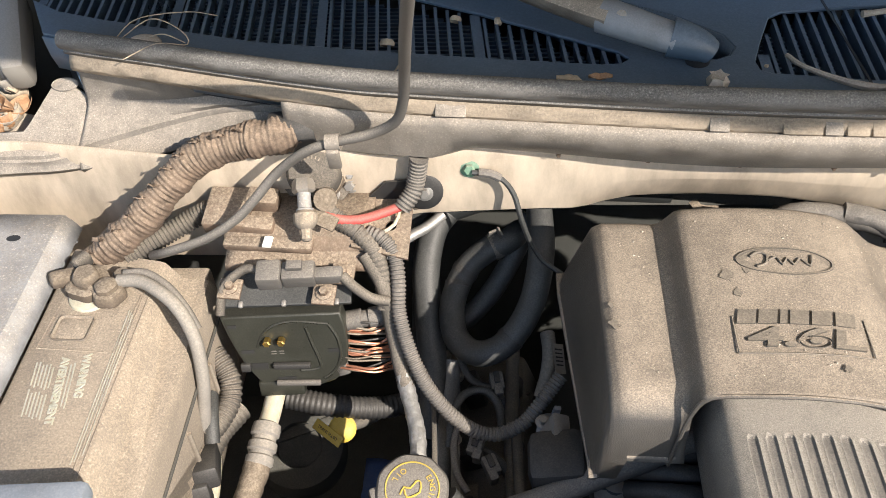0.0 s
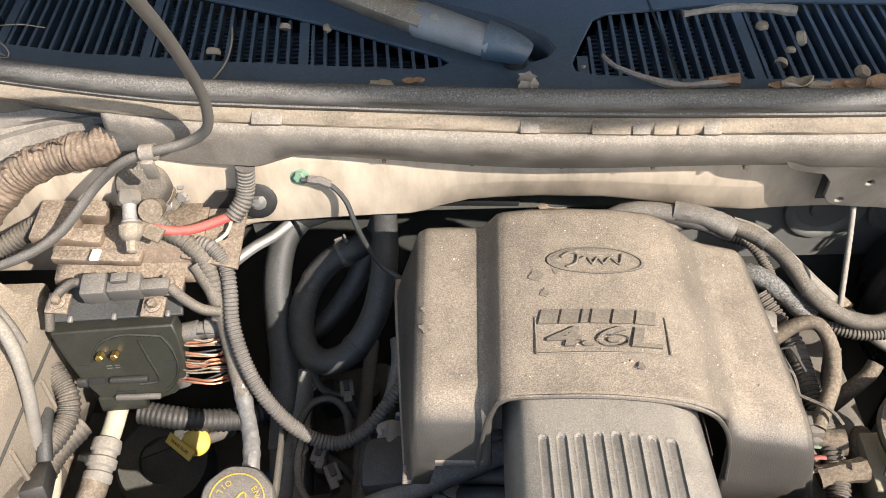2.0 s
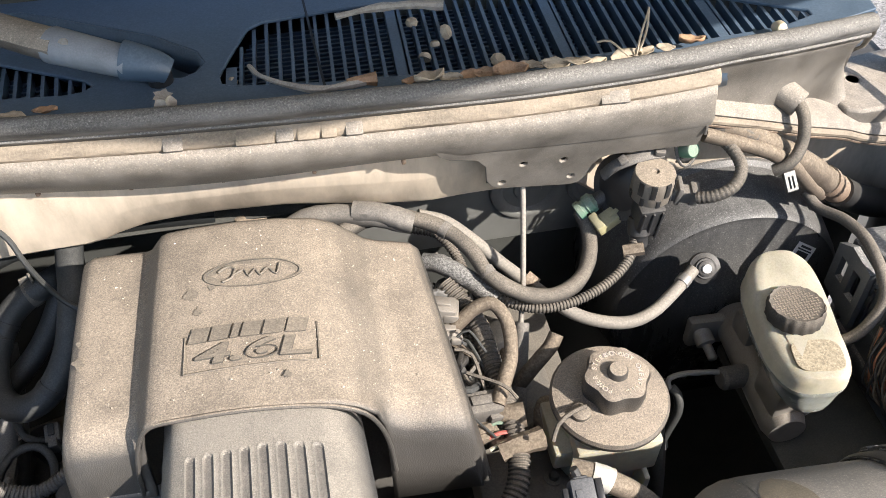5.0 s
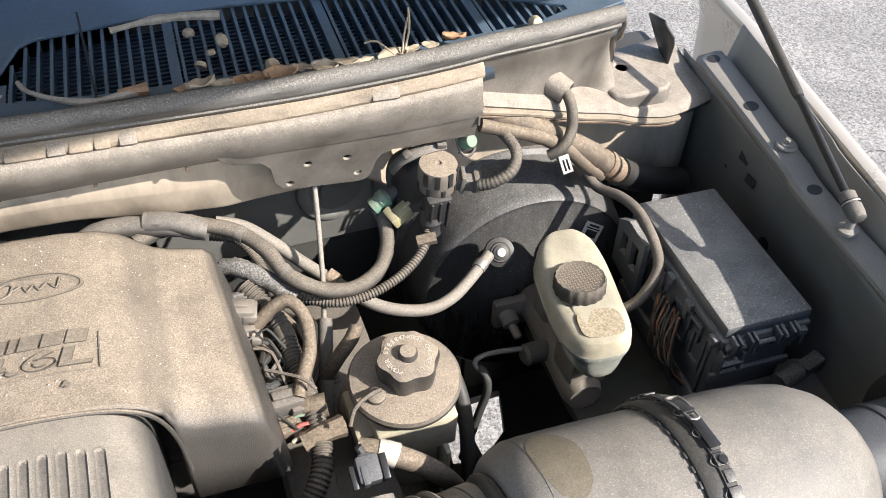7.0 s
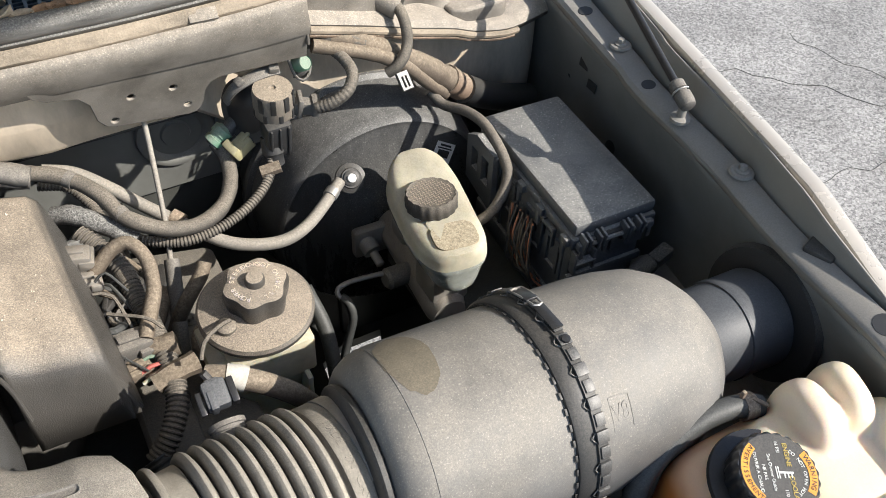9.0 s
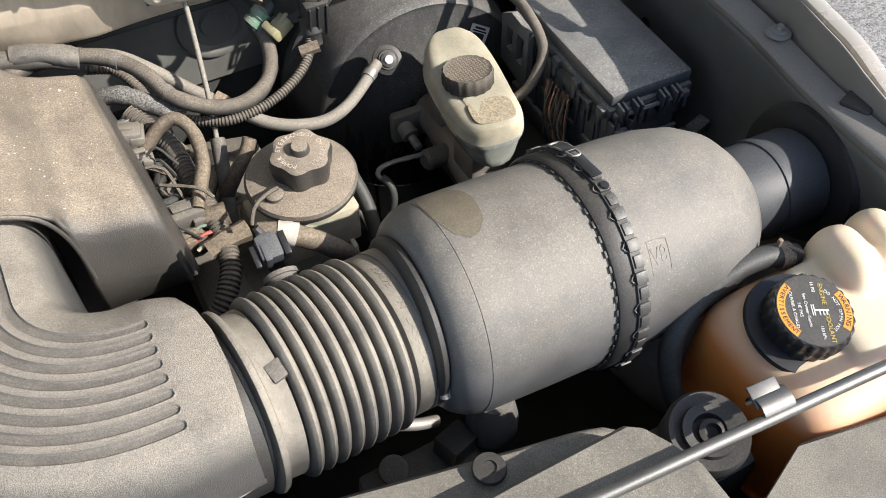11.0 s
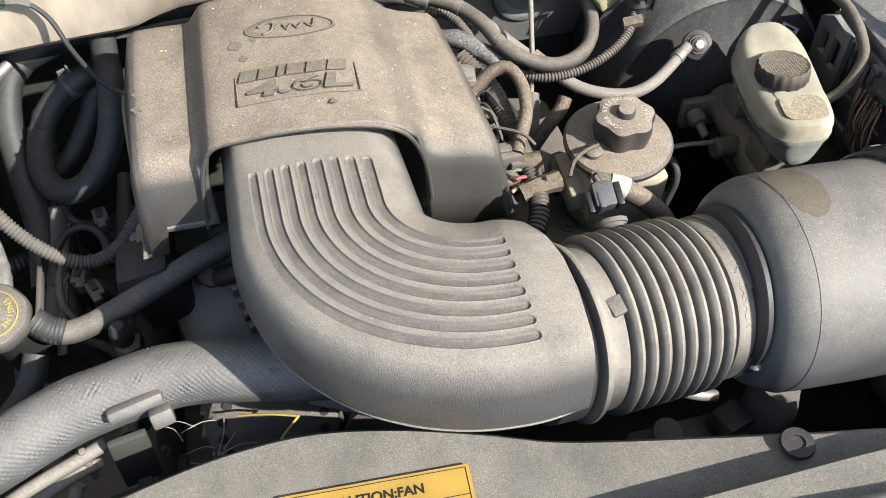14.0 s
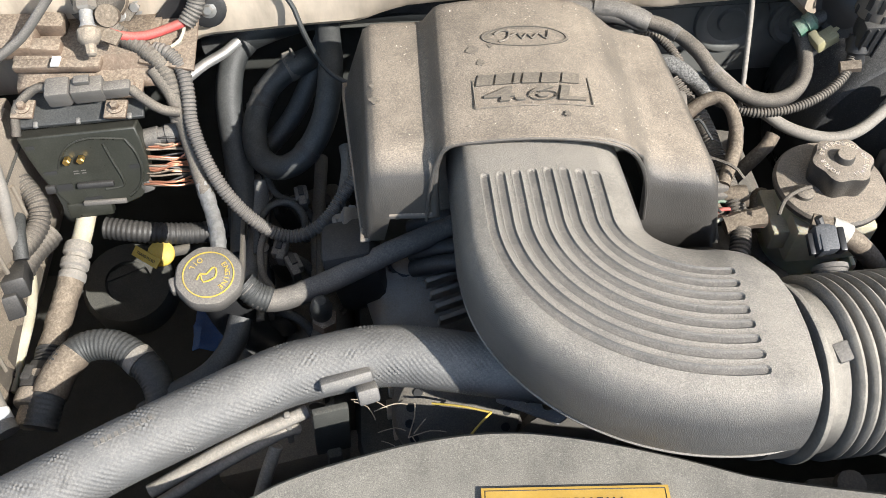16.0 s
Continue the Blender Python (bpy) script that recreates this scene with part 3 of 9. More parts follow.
# ledge under the seal and the long dark panel below it
ledge = thing("cowl_ledge", (0.3, 0.62, 1.18), "dusty beige seam ledge of the cowl with clipped rubber pads", "ledge", kind="structure")
rows = []
for x in along(-0.395, 0.782, 150):
    y, w = seal_y(x), 0.0012 * noise.noise((x * 40, 0, 0))
    rows.append([(x, y + 0.004, seal_z(x) - 0.010), (x, y - 0.010, seal_z(x) - 0.0125 + w), (x, y - 0.0155, seal_z(x) - 0.017 + w), (x, y - 0.0185 + w, seal_z(x) - 0.0235), (x, y - 0.017, seal_z(x) - 0.029)])
part("top", loft_bm(rows), "ledge", ledge, thick=0.003)
for x, w, mt in ((0.262, 0.018, "panel"), (0.335, 0.035, "ledge"), (0.362, 0.016, "panel"), (0.383, 0.02, "ledge"), (0.402, 0.014, "ledge"), (0.425, 0.016, "panel"), (0.672, 0.028, "panel"), (0.015, 0.03, "panel")):
    y = seal_y(x) - 0.0155
    part("pad", box_bm((w, 0.013, 0.004), pose(x, y, seal_z(x) - 0.0215, 38, 0, YAW), 0.0012), mt, ledge)

plate = thing("cowl_closure", (0.3, 0.63, 1.1), "long dark weathered plastic closure panel under the cowl", "trim panel", kind="structure")
rows = []
for x in along(-0.155, 0.778, 150):
    y = seal_y(x)
    low_z = 1.150 + 0.003 * math.sin(x * 14 + 1)
    w = 0.0025 * noise.noise((x * 9, 3, 0))
    deep = 0.016 * min(max((0.035 - x) / 0.04, 0), 1)
    a = min(max((x - 0.505) / 0.02, 0), 1)
    rows.append([(x, y - 0.0165, seal_z(x) - 0.027), (x, y - 0.020 + w, seal_z(x) - 0.036), (x, y - 0.020 + w, seal_z(x) - 0.046), (x, y - 0.014 - deep * 0.3 + a * (0.6065 - y + 0.014), 1.164 - deep), (x, y - 0.004 + a * (0.6095 - y + 0.004), low_z - deep + a * 0.006), (x, y + 0.014 - a * 0.01, low_z - 0.003 - deep + a * 0.004)])
part("panel", loft_bm(rows), "panel", plate, thick=0.003)
for x in along(0.12, 0.47, 4):
    part("clip", box_bm((0.004, 0.008, 0.010), pose(x, seal_y(x) + 0.004, 1.139), 0.001), "rusty", plate)
bracket_at = Matrix.Translation((0, 0.6035, 1.178)) @ Matrix(((1, 0, 0), (0, -0.275, -0.961), (0, 0.961, -0.275))).to_4x4()
outer = [(0.496, -0.012), (0.503, -0.025), (0.515, -0.033), (0.541, -0.039), (0.550, -0.052), (0.553, -0.078), (0.560, -0.090), (0.570, -0.095), (0.645, -0.106), (0.655, -0.104), (0.660, -0.094), (0.6645, -0.074), (0.671, -0.064), (0.682, -0.060), (0.777, -0.064), (0.777, -0.008)]
holes = [ring_pts(x, v, 0.0040, 12) for x, v in ((0.5895, -0.0555), (0.6315, -0.0575), (0.644, -0.089), (0.5695, -0.084))]
part("bracket", plate_bm(outer, holes, 0.004, bracket_at), "panel", plate, bevel=0.001)
# added dark sheet that stands for the shade seen through the bracket holes
part("bracket_shade_sheet", box_bm((0.10, 0.002, 0.06), pose(0.61, 0.655, 1.075), 0), "dark", plate)
part("end_cap", box_bm((0.003, 0.026, 0.042), pose(0.777, 0.624, 1.136), 0.001), "panel", plate)

# side pieces of the cowl
side = thing("cowl_corner", (0.95, 0.68, 1.08), "dusty dark plastic corner piece running down from the cowl to the fender", "cowl corner", kind="structure")
CX = (0.785, 0.87, 0.924, 0.99, 1.022, 1.073, 1.12, 1.155)
CY = (0.630, 0.640, 0.652, 0.672, 0.677, 0.678, 0.690, 0.702)
CZ = (1.152, 1.122, 1.098, 1.068, 1.053, 1.042, 1.038, 1.036)
rows = []
for x in along(0.785, 1.155, 74):
    xs = min(x, 0.965)
    ys, zs = seal_y(xs) - 0.008, seal_z(xs) - 0.012
    if x > 0.965:
        ys = float(np.interp(x, (0.965, 1.0, 1.03, 1.155), (ys, 0.738, 0.80, 0.83)))
        zs = float(np.interp(x, (0.965, 1.0, 1.03, 1.155), (zs, 1.138, 1.066, 1.058)))
    yl, zl = smooth_at(x, CX, CY), smooth_at(x, CX, CZ)
    yf = yl + 0.014 + 0.030 * math.exp(-((x - 0.955) / 0.05) ** 2)
    zf = zl + 0.006
    rows.append([(x, ys, zs), (x, ys * 0.8 + yf * 0.2 + 0.004, zs * 0.82 + zf * 0.18), (x, ys * 0.35 + yf * 0.65 + 0.006, zs * 0.35 + zf * 0.65 - 0.004), (x, yf, zf), (x, yl + 0.006, zl + 0.003), (x, yl, zl - 0.004), (x, yl + 0.003, zl - 0.012)])
part("skin", loft_bm(rows), "panel", side, thick=0.003)
ped = plate_bm([(0.987, 0.728), (0.994, 0.692), (1.012, 0.686), (1.072, 0.694), (1.086, 0.706), (1.080, 0.72), (1.036, 0.792), (1.022, 0.79)], (ring_pts(1.036, 0.752, 0.0075, 16),), 0.034, pose(0, 0, 1.078))
for v in ped.verts:
    v.co.z += 0.10 * (1.0 - v.co.x) * (v.co.x > 1.0) - 0.0 * v.co.y
part("pedestal", ped, "panel", side, bevel=0.004)
part("dimple", turn_bm([(0.0075, -0.004), (0, -0.004)], pose(1.036, 0.752, 1.077), 16), "panel", side)
part("hinge_block", box_bm((0.12, 0.06, 0.05), pose(1.10, 0.87, 0.98), 0.01), "black", side)
part("folded_flap", loft_bm([[(1.097, 0.800, 1.118), (1.110, 0.800, 1.090), (1.122, 0.800, 1.066), (1.136, 0.800, 1.034)], [(1.096, 0.782, 1.123), (1.112, 0.778, 1.094), (1.120, 0.780, 1.070), (1.130, 0.785, 1.038)], [(1.096, 0.762, 1.127), (1.114, 0.758, 1.100), (1.118, 0.760, 1.086), (1.124, 0.772, 1.050)]]), "rubber", side, "bent dark flap beside the hinge", thick=0.003)
part("edge_strip", tube_bm([(x, smooth_at(x, CX, CY) - 0.001, smooth_at(x, CX, CZ) - 0.010) for x in along(0.785, 1.09, 16)], 0.0042, sides=8), "ledge", side)
part("edge_strip", tube_bm([(x, smooth_at(x, CX, CY) + 0.001, smooth_at(x, CX, CZ) - 0.017) for x in along(0.785, 1.085, 16)], 0.003, sides=8), "rusty", side)
part("end_post", loft_bm([[(0.962, 0.666, 1.214), (0.972, 0.664, 1.205), (0.980, 0.672, 1.19)], [(0.985, 0.70, 1.175), (0.995, 0.698, 1.165), (1.0, 0.706, 1.15)], [(0.998, 0.738, 1.14), (1.010, 0.736, 1.13), (1.014, 0.745, 1.12)], [(1.008, 0.765, 1.09), (1.022, 0.762, 1.085), (1.03, 0.77, 1.07)]]), "panel", side, thick=0.003)
part("cone", turn_bm([(0.021, -0.034), (0.0165, -0.010), (0.0150, 0.014), (0.0135, 0.0155), (0.012, 0.012), (0, 0.0)], axis_pose((0.893, 0.662, 1.131), (0.60, -0.72, -0.30)), 24), "panel", side)
part("cone_bore", turn_bm([(0.0120, 0.0130), (0, 0.0131)], axis_pose((0.893, 0.662, 1.131), (0.60, -0.72, -0.30)), 16), "ink", side)
left = thing("cowl_corner", (-0.35, 0.72, 1.12), "dusty dark plastic corner piece running down from the cowl to the wing", "cowl corner", kind="structure")
LX = (-0.60, -0.46, -0.42, -0.36, -0.30, -0.235, -0.18, -0.15)


def lx(x, vals):
    return smooth_at(x, LX, vals)


rows = []
for x in along(-0.395, -0.152, 60):
    ys, zs = seal_y(x) - 0.008, seal_z(x) - 0.014
    yv, zv = lx(x, (0.80, 0.77, 0.752, 0.741, 0.733, 0.728, 0.716, 0.70)), lx(x, (1.13, 1.14, 1.138, 1.138, 1.143, 1.153, 1.163, 1.168))
    yc, zc = lx(x, (0.69, 0.685, 0.686, 0.708, 0.722, 0.726, 0.712, 0.698)), lx(x, (1.112, 1.118, 1.120, 1.126, 1.136, 1.150, 1.161, 1.166))
    ye, ze = lx(x, (0.672, 0.676, 0.678, 0.688, 0.700, 0.705, 0.698, 0.69)), lx(x, (1.098, 1.106, 1.107, 1.110, 1.117, 1.131, 1.146, 1.152))
    w = 0.0015 * noise.noise((x * 40, 5, 0))
    rows.append([(x, ys, zs), (x, (ys + yv) / 2 + 0.006, zs * 0.6 + zv * 0.4), (x, yv + 0.004, zv + 0.012), (x, yv - 0.003, zv + 0.003 + w), (x, (yv + yc) / 2, (zv + zc) / 2 + w), (x, yc, zc), (x, yc - 0.001, zc - 0.006), (x, yc - 0.004, zc - 0.0075), (x, (yc + ye) / 2, (zc + ze) / 2 - 0.004 + w), (x, ye + 0.003, ze), (x, ye, ze - 0.004), (x, ye + 0.004, ze - 0.010)])
part("skin", loft_bm(rows), "panel", left, thick=0.003)
rows = []
for x in along(-0.60, -0.395, 40):
    yc, zc = lx(x, (0.69, 0.685, 0.686, 0.708, 0.722, 0.726, 0.712, 0.698)), lx(x, (1.112, 1.118, 1.120, 1.126, 1.136, 1.150, 1.161, 1.166))
    ye, ze = lx(x, (0.672, 0.676, 0.678, 0.688, 0.700, 0.705, 0.698, 0.69)), lx(x, (1.098, 1.106, 1.107, 1.110, 1.117, 1.131, 1.146, 1.152))
    yt = float(np.interp(x, (-0.60, -0.46, -0.435, -0.395), (0.715, 0.715, 0.775, 0.757)))
    zt = float(np.interp(x, (-0.60, -0.46, -0.435, -0.395), (1.120, 1.13, 1.158, 1.146)))
    w = 0.002 * noise.noise((x * 40, 9, 0))
    rows.append([(x, yt, zt), (x, yt - 0.003, zt + 0.001), (x, yt * 0.6 + yc * 0.4, zt * 0.6 + zc * 0.4 + w), (x, yc, zc), (x, yc - 0.001, zc - 0.004), (x, yc - 0.004, zc - 0.0055), (x, (yc + ye) / 2, (zc + ze) / 2 - 0.003), (x, ye + 0.003, ze), (x, ye, ze - 0.004), (x, ye + 0.004, ze - 0.010)])
part("flap", loft_bm(rows), "panel", left, thick=0.003)
part("flap_hole", turn_bm([(0.0125, 0), (0.0132, 0.0008), (0.0125, 0.0016), (0.0118, 0.0008), (0.0125, 0)], axis_pose((-0.424, 0.764, 1.156), (0.0, -0.35, 0.93)) @ Matrix.Diagonal((1.2, 0.7, 1, 1)), 24), "panel", left)
part("side_wall", loft_bm([[(-0.394, 0.75, 1.212), (-0.404, 0.775, 1.212), (-0.45, 0.84, 1.21)], [(-0.394, 0.752, 1.145), (-0.41, 0.785, 1.13), (-0.46, 0.85, 1.10)]]), "cowl", left, thick=0.003)

# fender: inner wall, flanged rail and outer skin
fend = thing("fender", (1.16, 0.3, 0.3), "champagne fender with a dusty inner wall and flanged rail, both greyed for shade", "fender", kind="structure")


def rail_x(y):
    return 1.066 + 0.112 * y


def squeeze(y):
    """How far the rail narrows towards the front."""
    return 1 - 0.055 * max(0.0, min(0.55, 0.75 - y)) / 0.038


def front_drop(y):
    """How far the fender's crest falls towards the front."""
    return 0.055 * max(0.0, min(1.0, (0.22 - y) / 0.24))


ys = along(-0.45, 0.95, 70)
# inner wall's shade is part of its darker paint colour
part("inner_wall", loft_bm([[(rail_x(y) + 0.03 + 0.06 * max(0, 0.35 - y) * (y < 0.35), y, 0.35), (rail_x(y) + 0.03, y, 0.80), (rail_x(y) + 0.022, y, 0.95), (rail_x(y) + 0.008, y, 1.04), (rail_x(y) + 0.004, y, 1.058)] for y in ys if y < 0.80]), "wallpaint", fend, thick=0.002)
rows = []
for y in ys:
    x = rail_x(y) + 0.003 * math.sin(y * 23) * (y < 0.5)
    h = 1.062 + 0.004 * math.sin(y * 9 + 1) - 0.012 * max(0, (0.3 - y))
    q = squeeze(y)
    rows.append([(x, y, h - 0.008), (x, y, h), (x + 0.004, y, h + 0.004)] + [(x + 0.026 + (o - 0.026) * q, y, h + dz - (front_drop(y) if dz > 0.01 else 0)) for o, dz in ((0.030, 0.007), (0.040, 0.004), (0.046, -0.008), (0.052, -0.006), (0.058, 0.016), (0.063, 0.036), (0.065, 0.040))])
# rail and channel: same body paint as the skin, with shade mixed in
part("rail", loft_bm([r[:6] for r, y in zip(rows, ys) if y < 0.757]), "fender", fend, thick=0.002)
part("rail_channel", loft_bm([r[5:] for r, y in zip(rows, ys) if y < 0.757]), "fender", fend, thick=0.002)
rows = []
for y in ys:
    x, d = rail_x(y) + 0.026 + 0.038 * squeeze(y), -0.028 - 0.012 * max(0, 0.3 - y) - front_drop(y)
    rows.append([(x, y, 1.124 + d), (x + 0.004, y, 1.131 + d), (x + 0.012, y, 1.133 + d), (x + 0.022, y, 1.130 + d), (x + 0.040, y, 1.10 + d), (x + 0.062, y, 1.0), (x + 0.074, y, 0.85), (x + 0.07, y, 0.45)])
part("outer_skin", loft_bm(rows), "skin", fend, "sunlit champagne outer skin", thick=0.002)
for y in (0.546, 0.300, 0.03):
    x = rail_x(y) + 0.022
    m = pose(x, y, 1.068)
    part("washer", turn_bm([(0.0135, 0), (0.012, 0.002), (0.007, 0.0028), (0, 0.0028)], m, 24), "fender", fend)
    bolt(fend, (x, y, 1.0702), (0, 0, 1), 0.0048, "fender")
for y, r in ((0.628, 0.0095), (0.735, 0.009), (0.47, 0.0085), (0.085, 0.013), (-0.05, 0.012)):
    hz = 1.062 + 0.004 * math.sin(y * 9 + 1) - 0.012 * max(0, (0.3 - y)) + 0.0058
    part("hole", turn_bm([(r, -0.001), (r * 0.98, 0.0004), (0, 0.0004)], pose(rail_x(y) + 0.003 * math.sin(y * 23) * (y < 0.5) + 0.018, y, hz, 0, -6.6, 0), 18), "ink", fend)
for y, z, r in ((0.70, 0.99, 0.008), (0.71, 1.0, 0.006), (0.64, 0.965, 0.005), (0.52, 0.93, 0.010)):
    part("hole", turn_bm([(r, 0), (0, 0.001)], axis_pose((rail_x(y) + 0.0185, y, z), (-1, 0, 0.1)), 14), "ink", fend)
part("rubber_block", box_bm((0.032, 0.03, 0.01), pose(rail_x(0.18) + 0.03, 0.18, 1.063, 0, 0, 20), 0.003), "black", fend, "black rubber hood bumper")
for y, z in ((0.600, 1.010), (0.575, 0.992)):
    part("slot", box_bm((0.018, 0.012, 0.001), axis_pose((rail_x(y) + 0.011, y, z), (-1, 0, 0.1)), 0), "ink", fend)
leftf = thing("fender", (-0.62, 0.2, 0.3), "beige inner wall of the far fender behind the battery", "fender", kind="structure")
part("inner_wall", box_bm((0.03, 1.5, 0.8), pose(-0.60, 0.2, 0.3), 0.004), "paint", leftf)
part("rail", box_bm((0.12, 1.5, 0.012), pose(-0.65, 0.2, 1.06), 0.003), "paint", leftf)

# hood, raised over the bay on its rear hinges
hood = thing("hood", (0.3, 0.86, 1.23), "raised champagne hood, standing open over the engine bay", "hood")
HA = radians(38.5)
rows = []
for i in range(25):
    f = i / 24
    d = 1.20 * f
    half = 0.86 - 0.04 * f * f - 0.04 * max(0, f - 0.92) / 0.08
    rows.append([(0.375 + half * k / 10, 0.85 - d * math.cos(HA) - 0.09 * half * k / 10, 1.25 + d * math.sin(HA) + (0.02 + 0.07 * f) * (1 - (k / 10) ** 2)) for k in range(-10, 11)])
part("panel", loft_bm(rows), "hood", hood, thick=0.02)
hh = part("hinge_plate", box_bm((0.10, 0.010, 0.17), pose(-0.575, 0.815, 1.03, -14, 0, -24), 0.004), "fender", hood, "pale painted hinge plate")
part("arm", box_bm((0.030, 0.16, 0.05), pose(-0.515, 0.87, 1.155, 24, 0, 16), 0.010), "fender", hh)
part("lower_plate", box_bm((0.09, 0.09, 0.008), pose(-0.535, 0.775, 1.062, 18, 6, -10), 0.003), "paint", hh)
bolt(hh, (-0.565, 0.802, 1.10), (0.3, -0.9, 0.2), 0.008, "fender")

# radiator support with its plastic cover, and the lower hull that closes the bay
hull = thing("engine_bay_floor", (0.3, 0.2, 0.3), "dark oily underbody of the engine bay", "underbody", kind="structure")
part("floor", plate_bm([(-0.62, -0.6), (1.18, -0.6), (1.18, 0.9), (-0.62, 0.9)], ([(0.79, 0.665), (0.84, 0.655), (0.90, 0.70), (0.925, 0.785), (0.85, 0.785), (0.80, 0.76)],), 0.02, pose(0, 0, 0.38)), "dark", hull)
part("front_wall", box_bm((1.8, 0.03, 0.7), pose(0.28, -0.30, 0.35), 0.003), "dark", hull)
rc = thing("radiator_cover", (0.35, 0.0, 0.8), "dusty dark grey plastic radiator top cover", "radiator cover")
edge_x = (-0.35, -0.05, 0.026, 0.07, 0.117, 0.19, 0.262, 0.33, 0.399, 0.46, 0.56, 0.66, 0.735, 0.752, 0.785)
edge_y = (0.09, 0.10, 0.118, 0.138, 0.152, 0.166, 0.168, 0.155, 0.133, 0.11, 0.085, 0.062, 0.045, 0.028, -0.05)
rows = []
for x in along(-0.35, 0.768, 110):
    ye = smooth_at(x, edge_x, edge_y)
    bulge = math.exp(-((x - 0.24) / 0.14) ** 2)
    zt = 0.985 + 0.008 * min(max((x - 0.45) / 0.2, 0), 1)
    up = 0.034 * min(max((x - 0.40) / 0.10, 0), 1)
    back = 0.030 - 0.45 * max(0, x - 0.742) * (x > 0.742) - 3.0 * max(0, x - 0.755)
    mid = min(ye - 0.012, back + 0.014)
    rows.append([(x, ye + 0.006, zt - 0.10), (x, ye + 0.004, zt - 0.018), (x, ye, zt - 0.006), (x, ye - 0.005, zt), (x, (ye - 0.005 + mid) / 2, zt + 0.001), (x, mid, zt - 0.001), (x, min(mid, back) - 0.001, zt), (x, min(mid, back) - 0.006, zt + up * 0.85), (x, min(mid, back) - 0.010, zt + up), (x, min(-0.08, back - 0.03), zt + up + 0.002), (x, -0.18, zt + up + 0.003), (x, -0.29, zt + up)])
part("shell", loft_bm(rows), "radcover", rc, thick=0.003)
for x, y in ((0.636, 0.052), (0.1, 0.06)):
    part("push_pin", turn_bm([(0.014, 0), (0.013, 0.003), (0.006, 0.0035), (0.006, 0.002), (0, 0.002)], pose(x, y, 0.997 if x > 0.4 else 0.987), 24), "black", rc)
lab = part("warning_label", box_bm((0.15, 0.052, 0.0008), pose(0.306, 0.083, 0.9905, -3, 0, -3.5), 0), "labelyellow", rc, "amber fan warning label")
part("wording", text_bm("CAUTION:FAN", 0.0112, pose(0.307, 0.0945, 0.9908, -3, 0, -3.5), 0.0002, 0, 1.0, 0.0003), "ink", lab)
part("wording", text_bm("VENTILATEUR", 0.0108, pose(0.333, 0.0735, 0.9918, -3, 0, -3.5), 0.0002, 0, 1.0, 0.0003), "ink", lab)
lines = [tube_bm([tuple(pose(0.306, 0.083, 0.9914, -3, 0, -3.5) @ Vector((*p, 0))) for p in (a, ((a[0] + b[0]) / 2, (a[1] + b[1]) / 2), b)], 0.0004, sides=4, step=0.05) for a, b in (((-0.072, 0.0235), (0.072, 0.0235)), ((0.072, 0.0235), (0.072, -0.0235)), ((-0.072, 0.0235), (-0.072, -0.0235)), ((-0.072, 0.0005), (0.072, 0.0005)))]
part("border", join(*lines), "ink", lab)
fc = thing("radiator_side_cover", (0.95, -0.12, 0.8), "dark grey plastic panel in front of the coolant bottle", "trim panel")
part("shell", plate_bm([(0.80, -0.07), (0.86, -0.045), (0.95, -0.062), (1.08, -0.075), (1.08, -0.29), (0.79, -0.29)], (), 0.006, pose(0, 0, 1.0)), "radcover", fc, bevel=0.003)
part("skirt", box_bm((0.28, 0.006, 0.2), pose(0.94, -0.075, 0.795), 0.002), "radcover", fc)

# ---- engine cover ----
cov = thing("engine_cover", (0.31, 0.48, 1.0), "dusty grey-brown plastic engine cover with a raised middle", "engine cover")


def cover_profile(f):
    """x and z across the cover at f along it, from the front (0) to the back (1)."""
    l, r = 0.154 - 0.002 * f, 0.490 - 0.012 * f
    foot = 0.140 - 0.018 * f
    pts = [(foot, 0.985), (foot + (l - foot) * 0.30, 1.03), (l - 0.004, 1.078), (l + 0.001, 1.092), (l + 0.010, 1.098), (l + 0.030, 1.099), (0.209 + 0.004 * f, 1.0985), (0.214 + 0.004 * f, 1.1005), (0.2265 + 0.004 * f, 1.1165), (0.233 + 0.004 * f, 1.1195), (0.26, 1.1225), (0.30, 1.124), (0.34, 1.1225), (0.375, 1.117), (0.393, 1.108), (0.408, 1.094), (0.420, 1.083), (0.433, 1.077), (r - 0.030, 1.073), (r - 0.012, 1.068), (r - 0.003, 1.058), (r + 0.003, 1.03), (r + 0.012, 0.985)]
    out = []
    for (ax, az), (bx, bz) in zip(pts, pts[1:]):
        for k in range(3):
            out.append((ax + (bx - ax) * k / 3, az + (bz - az) * k / 3))
    return out + [pts[-1]]


ROWS = ((0.612, -0.075, 1), (0.610, -0.045, 1), (0.606, -0.018, 1), (0.601, -0.006, 1), (0.594, -0.0015, 1), (0.585, 0, 1), (0.54, 0.001, 0.8), (0.50, 0.0015, 0.6), (0.46, 0.001, 0.4), (0.42, 0, 0.2), (0.402, -0.001, 0.1), (0.392, -0.004, 0.05), (0.384, -0.010, 0), (0.378, -0.018, 0), (0.374, -0.03, 0), (0.370, -0.06, 0), (0.366, -0.115, 0))
bm = bmesh.new()
grid = []
